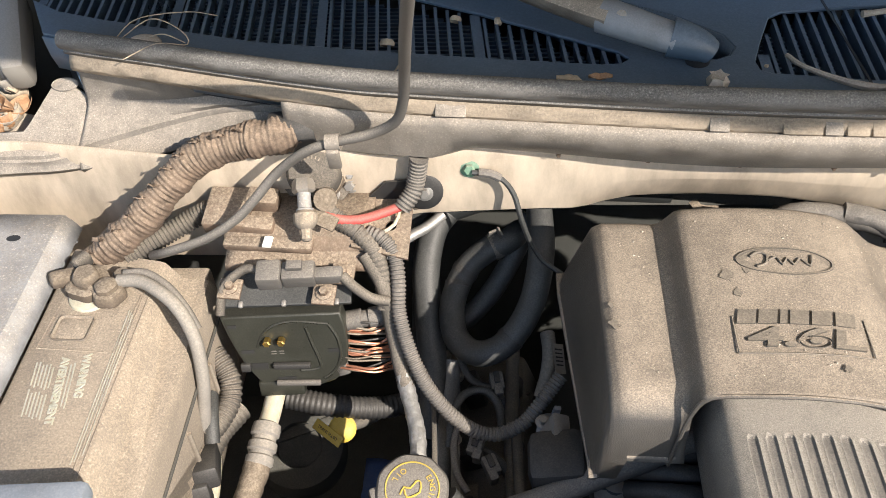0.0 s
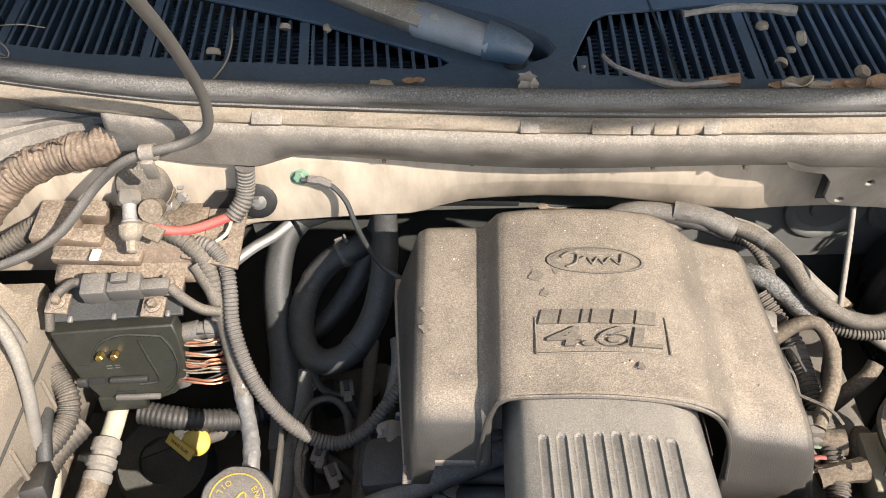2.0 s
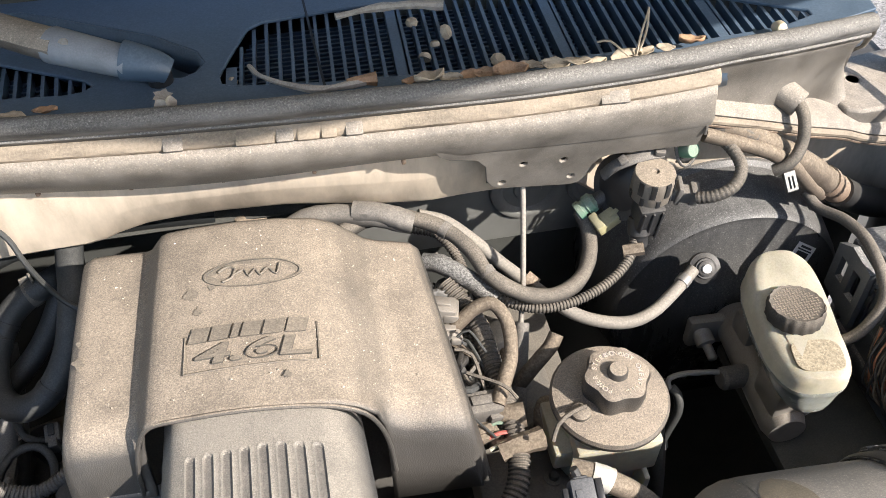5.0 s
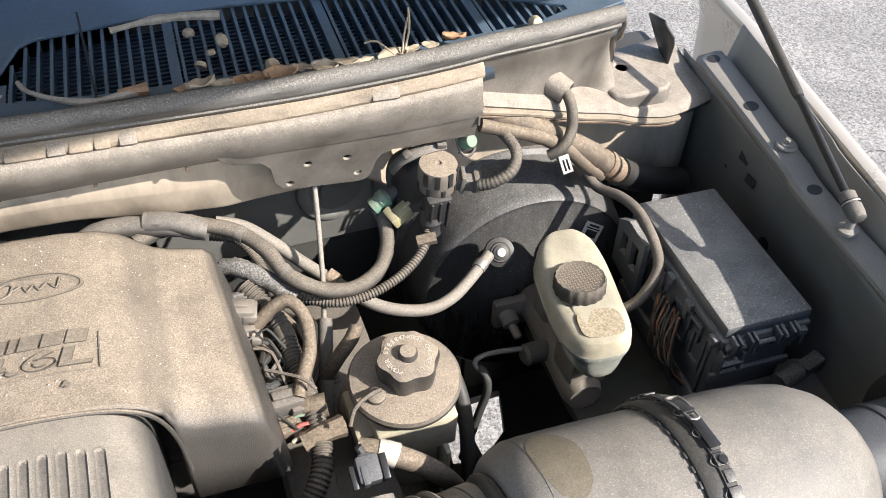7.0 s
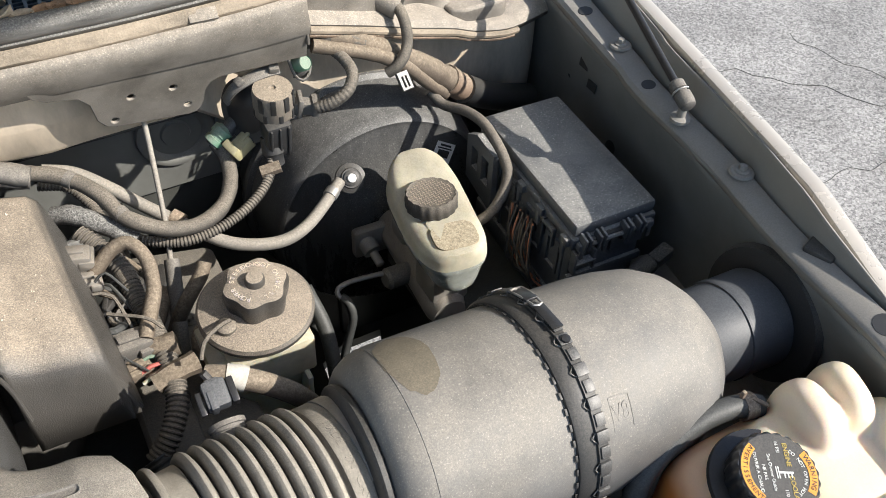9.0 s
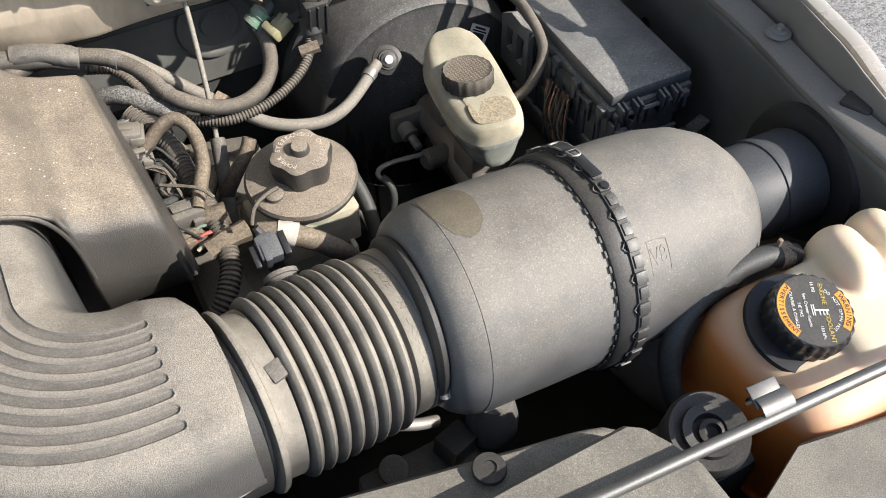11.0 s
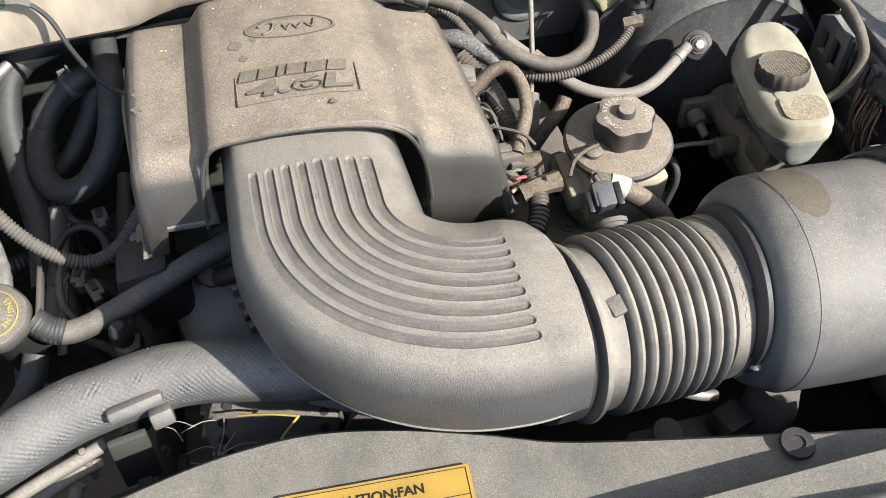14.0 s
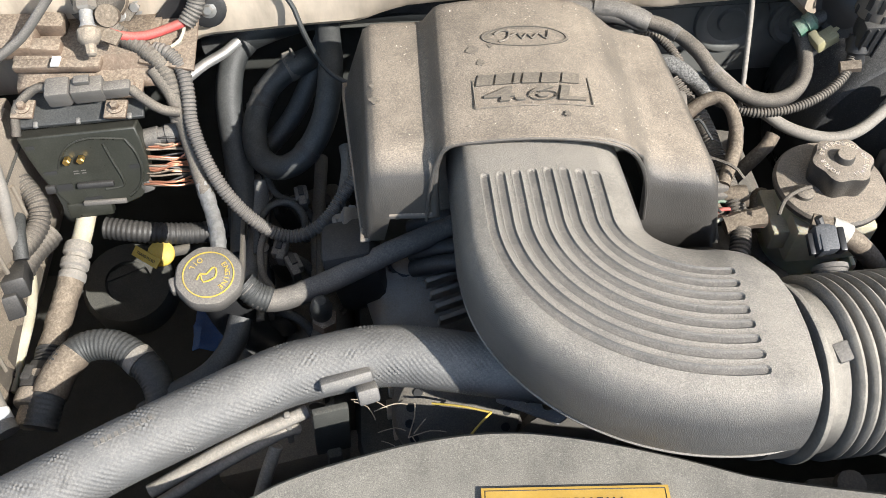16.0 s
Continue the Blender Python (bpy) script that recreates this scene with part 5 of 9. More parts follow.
part("check_valve", join(turn_bm([(0.017, -0.004), (0.0185, 0), (0.0185, 0.008), (0.013, 0.010), (0.012, 0.012)], axis_pose((0.811, 0.606, 0.940), (-0.1, -0.75, 0.65)), 28), turn_bm([(0.0095, 0.009), (0.0095, 0.014), (0.006, 0.015), (0, 0.015)], axis_pose((0.811, 0.606, 0.940), (-0.1, -0.75, 0.65)), 20)), "black", bo)
part("valve_cap", turn_bm([(0.006, 0.0145), (0.005, 0.017), (0, 0.0175)], axis_pose((0.811, 0.606, 0.940), (-0.1, -0.75, 0.65)), 16), "white", bo)

mc = thing("master_cylinder", (0.87, 0.52, 0.82), "yellowed translucent brake fluid reservoir on a cast master cylinder", "master cylinder")
rows = []
MR = pose(0.876, 0.508, 0.013, 0, 0, -6)
for h, g in ((0.876, 0.45), (0.880, 0.66), (0.888, 0.76), (0.900, 0.84), (0.9085, 0.90), (0.911, 0.97), (0.9135, 0.985), (0.917, 0.985), (0.919, 0.955), (0.928, 0.95), (0.936, 0.92), (0.942, 0.84), (0.9455, 0.70), (0.9465, 0.5)):
    row = []
    for k in range(48):
        a = 2 * math.pi * k / 48
        wx = 0.046 * g * math.copysign(abs(math.cos(a)) ** 0.62, math.cos(a))
        wy = (0.080 if math.sin(a) > 0 else 0.090) * (0.9 + 0.1 * g) * math.copysign(abs(math.sin(a)) ** 0.62, math.sin(a))
        tilt = 0.018 * max(0, wy / 0.088)
        if h > 0.93 and wy < -0.02:
            tilt -= 0.006
        row.append(tuple(MR @ Vector((wx, wy, h + tilt * (h - 0.86) / 0.087))))
    rows.append(row)
bm = loft_bm(rows[7:], close=True)
bm.verts.ensure_lookup_table()
bm.faces.new(bm.verts[-48:])
part("reservoir", bm, "cream", mc, "yellowed translucent plastic reservoir")
bm = loft_bm(rows[:8], close=True)
bm.verts.ensure_lookup_table()
bm.faces.new(bm.verts[:48])
part("reservoir_base", bm, "cloudy", mc, "cloudy grey lower half of the reservoir")
PD = pose(0.871, 0.450, 0.9522, 2, 1, -8)
padded = [(0.0265 * math.copysign(abs(math.cos(a)) ** 0.55, math.cos(a)), 0.020 * math.copysign(abs(math.sin(a)) ** 0.55, math.sin(a))) for a in (2 * math.pi * k / 32 for k in range(32))]
part("label_pad", plate_bm(padded, (), 0.003, PD @ pose(0, 0, 0.0032)), "sandpad", mc, "dust-caked raised label pad", bevel=0.0012)
cm = pose(0.870, 0.504, 0.955, -6, 0, 0)
part("cap", turn_bm([(0.029, 0), (0.0305, 0.002), (0.0305, 0.016), (0.0285, 0.020), (0.0270, 0.019), (0, 0.019)], cm, 72, 18, 0.022), "dustyrubber", mc, "ribbed black cap caked with dust")
weave_ = []
for i in range(-6, 7):
    for j in range(-6, 7):
        if math.hypot(i, j) < 6.2:
            across = (i + j) % 2
            weave_.append(box_bm((0.0036, 0.0014, 0.0009) if across else (0.0014, 0.0036, 0.0009), cm @ pose(0.0040 * i, 0.0040 * j, 0.0186), 0))
part("cap_weave", join(*weave_), "battery", mc, "dust-caked woven pattern on the cap")
part("casting", join(turn_bm([(0.022, 0), (0.026, 0.01), (0.026, 0.19), (0.021, 0.205), (0, 0.206)], axis_pose((0.872, 0.64, 0.842), (-0.05, -1, -0.03)), 32), box_bm((0.05, 0.05, 0.048), pose(0.868, 0.47, 0.842), 0.006), box_bm((0.04, 0.04, 0.048), pose(0.872, 0.56, 0.842), 0.006)), "alu", mc)
part("flange", box_bm((0.125, 0.016, 0.046), pose(0.868, 0.594, 0.812, 0, 0, -2), 0.006), "alu", mc)
for x in (0.823, 0.915):
    bolt(mc, (x, 0.586, 0.836), (0, -1, 0.05), 0.007, "steel")
part("port", join(turn_bm([(0.014, 0), (0.014, 0.03), (0.010, 0.034), (0, 0.034)], axis_pose((0.845, 0.515, 0.842), (-1, -0.1, 0.15)), 20)), "greyhose", mc)
hose("brake_line", "thin steel brake line bent down from the master cylinder", "brake line", [(0.822, 0.517, 0.852), (0.7745, 0.524, 0.852), (0.754, 0.523, 0.849), (0.7515, 0.517, 0.843), (0.757, 0.511, 0.838)], 0.0034, "steel", sides=8)
hose("brake_hose", "black rubber brake hose dropping from the steel line", "hose", [(0.754, 0.515, 0.842), (0.760, 0.508, 0.836), (0.7612, 0.499, 0.815), (0.7495, 0.493, 0.78), (0.736, 0.486, 0.74), (0.7266, 0.485, 0.70)], 0.0056, "rubber", sides=10)
hose("brake_hose", "thin black hose beside the brake hose", "hose", [(0.726, 0.560, 0.76), (0.7345, 0.549, 0.75), (0.738, 0.525, 0.73), (0.741, 0.505, 0.715), (0.75, 0.48, 0.69)], 0.006, "rubber", sides=10)

# ---- fuse box ----
fb = thing("fuse_box", (1.045, 0.49, 0.86), "grey-black plastic fuse box with a dusty lid and clips", "fuse box")
fm = pose(1.0385, 0.4870, -0.003, 0.4, 0, -2.2) @ Matrix.Diagonal((0.915, 0.875, 1, 1))
part("lid", box_bm((0.118, 0.246, 0.018), fm @ pose(0.001, 0, 0.970), 0.004), "lid", fb)
part("lid_skirt", box_bm((0.124, 0.252, 0.012), fm @ pose(0.001, 0, 0.957), 0.003), "lid", fb)
part("body", box_bm((0.108, 0.232, 0.11), fm @ pose(0, 0, 0.846), 0.004), "lid", fb)
for dy in (-0.07, 0.03, 0.085):
    part("side_clip", join(box_bm((0.008, 0.026, 0.004), fm @ pose(-0.060, dy, 0.948), 0.001), box_bm((0.006, 0.004, 0.03), fm @ pose(-0.060, dy - 0.012, 0.925), 0.001), box_bm((0.006, 0.004, 0.03), fm @ pose(-0.060, dy + 0.012, 0.925), 0.001)), "lid", fb)
for dx, w in ((-0.032, 0.02), (0.0, 0.028), (0.034, 0.02)):
    part("front_clip", join(box_bm((w, 0.014, 0.005), fm @ pose(dx, -0.124, 0.962), 0.0015), box_bm((0.004, 0.012, 0.022), fm @ pose(dx - w / 2, -0.122, 0.945), 0.001), box_bm((0.004, 0.012, 0.022), fm @ pose(dx + w / 2, -0.122, 0.945), 0.001)), "can" if dx else "black", fb)
for k, dy in enumerate((-0.112, -0.05, 0.0, 0.055, 0.108)):
    part("lid_clip", join(box_bm((0.010, 0.016, 0.012), fm @ pose(-0.0625, dy, 0.955), 0.002), box_bm((0.004, 0.008, 0.020), fm @ pose(-0.066, dy, 0.940), 0.001)), "lid", fb)
for dx in (-0.05, -0.016, 0.018, 0.05):
    part("lid_clip", join(box_bm((0.012, 0.010, 0.010), fm @ pose(dx, -0.129, 0.955), 0.002), box_bm((0.006, 0.004, 0.018), fm @ pose(dx, -0.132, 0.942), 0.001)), "lid", fb)
for x0, x1 in ((-0.050, -0.022), (0.010, 0.036)):
    part("latch_post", join(*[box_bm((0.0035, 0.016, 0.020), fm @ pose(x, -0.130, 0.957, 8, 0, 0), 0.001) for x in (x0, x0 + 0.007, x1 - 0.007, x1)]), "lid", fb, "dusty latch posts")
part("latch_bar", tube_bm([tuple(fm @ Vector((x, -0.132, 0.962))) for x in (-0.046, -0.015, 0.015, 0.044)], 0.0032, sides=8), "lid", fb, "pale round latch bar")
part("corner_foot", join(box_bm((0.030, 0.012, 0.0035), fm @ pose(-0.040, -0.128, 0.930), 0.001), box_bm((0.004, 0.012, 0.034), fm @ pose(-0.055, -0.126, 0.915), 0.001), box_bm((0.004, 0.012, 0.030), fm @ pose(-0.027, -0.126, 0.917), 0.001)), "lid", fb)
part("front_step", box_bm((0.114, 0.006, 0.012), fm @ pose(0, -0.119, 0.892), 0.001), "lid", fb)
part("front_step", box_bm((0.050, 0.005, 0.020), fm @ pose(0.028, -0.119, 0.925), 0.001), "lid", fb)
for dy, w in ((-0.080, 0.030), (-0.030, 0.044), (0.032, 0.034), (0.082, 0.028)):
    part("side_frame", plate_bm([(-w / 2, -0.026), (w / 2, -0.026), (w / 2, 0.026), (-w / 2, 0.026)], ([(-w / 2 + 0.004, -0.020), (w / 2 - 0.004, -0.020), (w / 2 - 0.004, 0.020), (-w / 2 + 0.004, 0.020)],), 0.004, fm @ pose(-0.058, dy, 0.912) @ Matrix(((0, 0, -1, 0), (1, 0, 0, 0), (0, 1, 0, 0), (0, 0, 0, 1)))), "lid", fb)
part("side_catch", turn_bm([(0.0075, 0), (0.0075, 0.006), (0.005, 0.007), (0.005, 0.003), (0, 0.003)], axis_pose(fm @ Vector((-0.057, -0.030, 0.916)), (-1, 0, 0.1)), 16), "black", fb)
part("rear_bracket", plate_bm([(-0.032, -0.045), (0.030, -0.060), (0.030, 0.030), (-0.010, 0.036), (-0.032, 0.022)], ([(-0.020, -0.020), (-0.006, -0.020), (-0.006, 0.012), (-0.020, 0.012)], [(0.004, -0.026), (0.020, -0.026), (0.020, 0.014), (0.004, 0.014)]), 0.008, pose(0.966, 0.556, 0.945) @ Matrix(((0, 0, -1, 0), (-1, 0, 0, 0), (0, 1, 0, 0), (0, 0, 0, 1)))), "lid", fb, "black slotted mounting bracket")
for dy in (-0.1, -0.03, 0.06, 0.1):
    part("rib", box_bm((0.004, 0.006, 0.09), fm @ pose(-0.055, dy, 0.85), 0.001), "lid", fb)
part("lower_tray", box_bm((0.12, 0.25, 0.03), fm @ pose(0, 0, 0.82), 0.004), "lid", fb)

# ---- gas strut ----
gs = thing("gas_strut", (1.122, 0.403, 1.09), "grey gas strut with a ball end, holding up the hood", "gas strut")
S0, SW = Vector((1.122, 0.403, 1.094)), Vector((0.117, 0.944, 0.308)).normalized()
part("rod", turn_bm([(0.0046, 0.0), (0.0046, 0.17), (0, 0.17)], axis_pose(S0, SW), 16), "blackclean", gs)
part("cylinder", turn_bm([(0.0056, 0.15), (0.0064, 0.155), (0.0064, 0.42), (0, 0.42)], axis_pose(S0, SW), 20), "black", gs)
part("socket", turn_bm([(0.0055, -0.014), (0.0085, -0.012), (0.0098, -0.006), (0.0098, 0.004), (0.0075, 0.005), (0.0075, 0.009), (0.0092, 0.010), (0.0092, 0.019), (0.006, 0.022), (0, 0.022)], axis_pose(S0, SW), 24), "greyhose", gs, "grey ball socket")
part("socket_clip", tube_bm([tuple(axis_pose(S0, SW) @ Vector((0.0098 * math.cos(a), 0.0098 * math.sin(a), 0.007))) for a in along(-2.2, 2.2, 10)], 0.0010, sides=6, step=0.003), "steel", gs, "steel spring clip")
part("ball_stud", turn_bm([(0.011, -0.030), (0.011, -0.026), (0.005, -0.024), (0.005, -0.01), (0, -0.01)], pose(1.120, 0.398, 1.098), 20), "fender", gs)

# ---- engine under the cover ----
eng = thing("engine", (0.3, 0.45, 0.4), "grimy dark engine block and valve covers under the plastic cover", "engine")
part("block", box_bm((0.40, 0.44, 0.36), pose(0.31, 0.47, 0.42), 0.03), "dark", eng)
part("intake_manifold", box_bm((0.22, 0.18, 0.10), pose(0.33, 0.52, 0.84), 0.02), "iron", eng)
part("throttle_neck", turn_bm([(0.05, 0), (0.05, 0.06), (0.04, 0.06)], axis_pose((0.31, 0.43, 0.99), (0, 1, 0)), 24), "iron", eng)
for x, w, z in ((0.045, 0.15, 0.70), (0.565, 0.13, 0.78)):
    part("valve_cover", box_bm((w, 0.42, 0.075), pose(x, 0.47, z, 0, -18 if x < 0.3 else 14, 0), 0.014), "iron", eng)
    for k in range(5):
        bolt(eng, (x + (0.05 if x < 0.3 else -0.04), 0.30 + k * 0.08, z + 0.078), (0, 0, 1), 0.005, "iron")
for x, z in ((0.078, 0.84), (0.535, 0.90)):
    part("fuel_rail", tube_bm([(x, 0.29, z), (x, 0.40, z), (x - 0.003, 0.52, z + 0.004), (x, 0.66, z + 0.01)], 0.0085, sides=12), "iron", eng)
    for k in range(4):
        part("injector", turn_bm([(0.008, -0.05), (0.009, -0.02), (0.012, -0.018), (0.012, 0.0), (0.006, 0.004)], pose(x, 0.33 + k * 0.088, z), 14), "black", eng)
        part("ignition_coil", box_bm((0.026, 0.034, 0.04), pose(x - 0.045 if x < 0.3 else x + 0.04, 0.35 + k * 0.085, z - 0.05, 0, -15, 10), 0.005), "black", eng)
part("port_casting", loft_bm([[(0.118, 0.455, 0.865), (0.130, 0.425, 0.862), (0.140, 0.390, 0.845), (0.145, 0.350, 0.800)], [(0.150, 0.470, 0.885), (0.158, 0.430, 0.880), (0.165, 0.390, 0.858), (0.170, 0.350, 0.805)], [(0.205, 0.475, 0.890), (0.208, 0.430, 0.885), (0.212, 0.390, 0.860), (0.215, 0.350, 0.805)], [(0.250, 0.475, 0.880), (0.255, 0.430, 0.872), (0.258, 0.390, 0.850), (0.262, 0.350, 0.800)]]), "alu", eng, "grey cast port housing", thick=0.006)
part("port", turn_bm([(0.024, -0.004), (0.025, 0.003), (0.021, 0.004), (0.020, -0.002), (0, -0.003)], axis_pose((0.184, 0.448, 0.886), (-0.05, -0.45, 1)), 28), "ink", eng, "dark round intake port")
for k in range(4):
    y, z = 0.412 - 0.013 * k, 0.884 - 0.006 * k
    part("cooling_fin", box_bm((0.046, 0.006, 0.022), pose(0.222 + 0.004 * k, y, z, 20, 0, 18), 0.002), "alu", eng)
part("fin_plate", plate_bm([(-0.016, -0.010), (0.014, -0.010), (0.016, 0.010), (-0.014, 0.010)], (ring_pts(0, 0, 0.0035, 10),), 0.004, pose(0.208, 0.424, 0.892, 25, 0, 10)), "alu", eng)
part("head_plate", box_bm((0.10, 0.26, 0.02), pose(0.555, 0.44, 0.875, 0, 10, 0), 0.006), "headmetal", eng)
part("head_step", box_bm((0.05, 0.22, 0.03), pose(0.515, 0.45, 0.885, 0, 10, 0), 0.006), "headmetal", eng)
for k in range(4):
    bolt(eng, (0.575, 0.34 + k * 0.06, 0.892), (0.15, 0, 1), 0.0055, "headmetal")
part("front_cover", box_bm((0.44, 0.05, 0.34), pose(0.28, 0.285, 0.42), 0.015), "iron", eng)
alt_at = axis_pose((0.222, 0.290, 0.842), (0.05, -0.80, 0.60))
alt = part("alternator", turn_bm([(0.05, -0.02), (0.064, -0.01), (0.066, 0.040), (0.062, 0.052), (0.052, 0.058), (0.03, 0.060), (0, 0.060)], alt_at, 48), "iron", eng, "grimy cast alternator with vent holes")
for k in range(18):
    a = 2 * math.pi * k / 18
    part("vent_hole", turn_bm([(0.0050, 0), (0.0046, 0.0012), (0, 0.0012)], alt_at @ pose(0.049 * math.cos(a), 0.049 * math.sin(a), 0.0578), 12), "ink", alt)
    part("fin", box_bm((0.004, 0.010, 0.046), alt_at @ pose(0.0655 * math.cos(a), 0.0655 * math.sin(a), -0.008, 0, 0, math.degrees(a) + 90), 0.001), "alu", alt)
part("alternator_bracket", plate_bm([(-0.034, -0.010), (0.030, -0.016), (0.040, -0.004), (0.030, 0.012), (-0.034, 0.012)], [ring_pts(x, 0.0, r, 14) for x, r in ((-0.022, 0.0045), (-0.004, 0.0038), (0.016, 0.0055))], 0.006, pose(0.297, 0.243, 0.900, 20, 0, -22)), "galv", eng, "pale drilled alternator bracket", bevel=0.001)
part("pulley", turn_bm([(0.055, 0), (0.055, 0.004), (0.048, 0.006), (0.048, 0.018), (0.055, 0.020), (0.055, 0.024), (0.02, 0.026), (0, 0.026)], axis_pose((0.34, 0.27, 0.80), (0, -1, 0.15)), 40), "iron", eng)
part("runner", join(*[tube_bm([(0.19, 0.42 + 0.02 * k, 0.90), (0.235, 0.40 + 0.022 * k, 0.93), (0.27, 0.40 + 0.022 * k, 0.925)], 0.010, sides=10) for k in range(4)]), "black", eng)
part("bracket", box_bm((0.02, 0.05, 0.06), pose(0.105, 0.462, 0.88, 0, 20, 0), 0.004), "steel", eng)
part("coil_cover", box_bm((0.06, 0.06, 0.10), pose(0.135, 0.44, 0.84, 0, -10, 0), 0.012), "black", eng)

# ---- battery ----
bt = thing("battery", (-0.34, 0.45, 0.86), "dust-covered grey battery with a corroded terminal and raised warning lettering", "battery")
part("case", box_bm((0.150, 0.32, 0.19), pose(-0.325, 0.452, 0.832, 0, 0, 1), 0.006), "battery", bt)
rows = [[(-0.397, y + 0.008, 1.018), (-0.397, y + 0.008, 1.048), (-0.393, y + 0.008, 1.0505), (-0.296, y - 0.010, 1.0505), (-0.291, y - 0.010, 1.048), (-0.279, y - 0.010, 1.026), (-0.272, y - 0.01, 1.0235), (-0.251, y - 0.010, 1.021), (-0.246, y - 0.01, 1.012), (-0.243, y - 0.01, 0.86)] for y in along(0.30, 0.602, 20)]
bm = loft_bm(rows)
bmesh.ops.holes_fill(bm, edges=[e for e in bm.edges if e.is_boundary])
part("lid", bm, "battery", bt)
part("vent_cap", box_bm((0.036, 0.030, 0.0022), pose(-0.358, 0.499, 1.0495, 0, 0, -2), 0.004), "battery", bt)
fr = []
for a, b in (((-0.386, 0.475), (-0.308, 0.470)), ((-0.308, 0.470), (-0.302, 0.545)), ((-0.386, 0.475), (-0.383, 0.53)), ((-0.300, 0.550), (-0.303, 0.31)), ((-0.294, 0.550), (-0.297, 0.31))):
    fr.append(tube_bm([(*a, 1.0507), ((a[0] + b[0]) / 2, (a[1] + b[1]) / 2, 1.0507), (*b, 1.0507)], 0.0007, sides=5, step=0.02))
part("moulded_line", join(*fr), "battery", bt)
part("wording", text_bm("WARNING", 0.0105, pose(-0.329, 0.443, 1.0508, 0, 0, -82), 0.0005, 0, 1.0, 0.0004), "psbody", bt, "raised dusty lettering")
part("wording", text_bm("AVERTISSEMENT", 0.0105, pose(-0.3475, 0.426, 1.0508, 0, 0, -82), 0.0005, 0, 1.0, 0.0004), "psbody", bt, "raised dusty lettering")
for k in range(6):
    for s_ in (-1, 1):
        part("small_print", box_bm((0.030 - 0.003 * ((k + s_) % 3), 0.0013, 0.0005), pose(-0.3565 - 0.0036 * k, 0.424 + 0.0008 * k, 1.0505, 0, 0, -82) @ pose(0.0165 * s_, 0, 0), 0), "psbody", bt)
for k in range(2):
    part("small_print", box_bm((0.052 - 0.004 * k, 0.0013, 0.0005), pose(-0.3375 - 0.0034 * k, 0.432, 1.0505, 0, 0, -82), 0), "psbody", bt)
for k in range(4):
    part("small_print", box_bm((0.0009, 0.175 - 0.006 * k, 0.0004), pose(-0.3080 + 0.0026 * k, 0.436, 1.0507, 0, 0, 0.4), 0), "psbody", bt)
part("lid_seam", tube_bm([(-0.2445, 0.300, 0.985), (-0.2440, 0.45, 0.985), (-0.2435, 0.588, 0.985)], 0.0018, sides=6, step=0.05), "dark", bt)
for y in (0.345, 0.43, 0.515):
    part("side_rib", tube_bm([(-0.2435, y, 0.975), (-0.2425, y - 0.004, 0.93), (-0.2430, y - 0.008, 0.88)], 0.0028, sides=6), "battery", bt)

tm2 = pose(-0.348, 0.545, 1.051)
clamp_ = part("terminal", join(turn_bm([(0.021, 0.002), (0.0225, 0.006), (0.0220, 0.014), (0.016, 0.017), (0.013, 0.016), (0.0125, 0.024), (0.010, 0.027), (0, 0.027)], tm2 @ pose(-0.008, 0.006, 0), 28, 5, 0.06), box_bm((0.040, 0.022, 0.012), tm2 @ pose(0.006, -0.001, 0.006, 0, 0, -28), 0.004)), "loom", bt, "crusty brown terminal clamp")
part("clamp_bolt", turn_bm([(0.0165, 0.004), (0.0170, 0.010), (0.0150, 0.016), (0.0115, 0.017), (0.0110, 0.022), (0.008, 0.024), (0, 0.024)], tm2 @ pose(0.017, -0.007, 0), 24, 6, 0.05), "loom", clamp_)
part("clamp_bolt", turn_bm([(0.010, 0.004), (0.010, 0.014), (0.0075, 0.018), (0, 0.019)], tm2 @ pose(0.026, 0.014, 0), 16, 6, 0.05), "loom", clamp_)
part("clamp_lug", box_bm((0.030, 0.018, 0.014), tm2 @ pose(-0.034, 0.008, 0.008, 0, 14, 35), 0.005), "loom", clamp_)
part("clamp_lug", box_bm((0.020, 0.012, 0.016), tm2 @ pose(-0.020, 0.028, 0.010, 0, 0, 60), 0.004), "dustyrubber", clamp_)
part("terminal_base", turn_bm([(0.023, 0), (0.022, 0.003), (0.010, 0.006), (0, 0.006)], tm2 @ pose(-0.006, -0.002, 0), 28), "cream", bt)
stain_ = [(0.034 * (1 + 0.25 * noise.noise((2 * math.cos(a), 2 * math.sin(a), 4))) * math.cos(a), 0.024 * (1 + 0.25 * noise.noise((2 * math.cos(a), 2 * math.sin(a), 9))) * math.sin(a)) for a in (2 * math.pi * k / 40 for k in range(40))]
part("dried_spill", plate_bm(stain_, (), 0.0008, tm2 @ pose(0, -0.012, -0.0002)), "battery", bt, "dust crust round the terminal")
part("cable", tube_bm([(-0.322, 0.548, 1.068), (-0.300, 0.546, 1.070), (-0.278, 0.535, 1.068), (-0.256, 0.520, 1.059), (-0.239, 0.499, 1.038), (-0.236, 0.482, 1.000), (-0.241, 0.470, 0.960), (-0.2455, 0.462, 0.930)], 0.0068, sides=14, wob=0.05), "palehose", bt)
part("cable", tube_bm([(-0.318, 0.556, 1.070), (-0.296, 0.557, 1.070), (-0.272, 0.546, 1.061), (-0.254, 0.532, 1.043), (-0.244, 0.521, 1.026)], 0.0044, sides=12), "greyhose", bt)
hold = thing("battery_bracket", (-0.45, 0.45, 1.0), "pale galvanised hold-down bracket over the battery", "bracket")
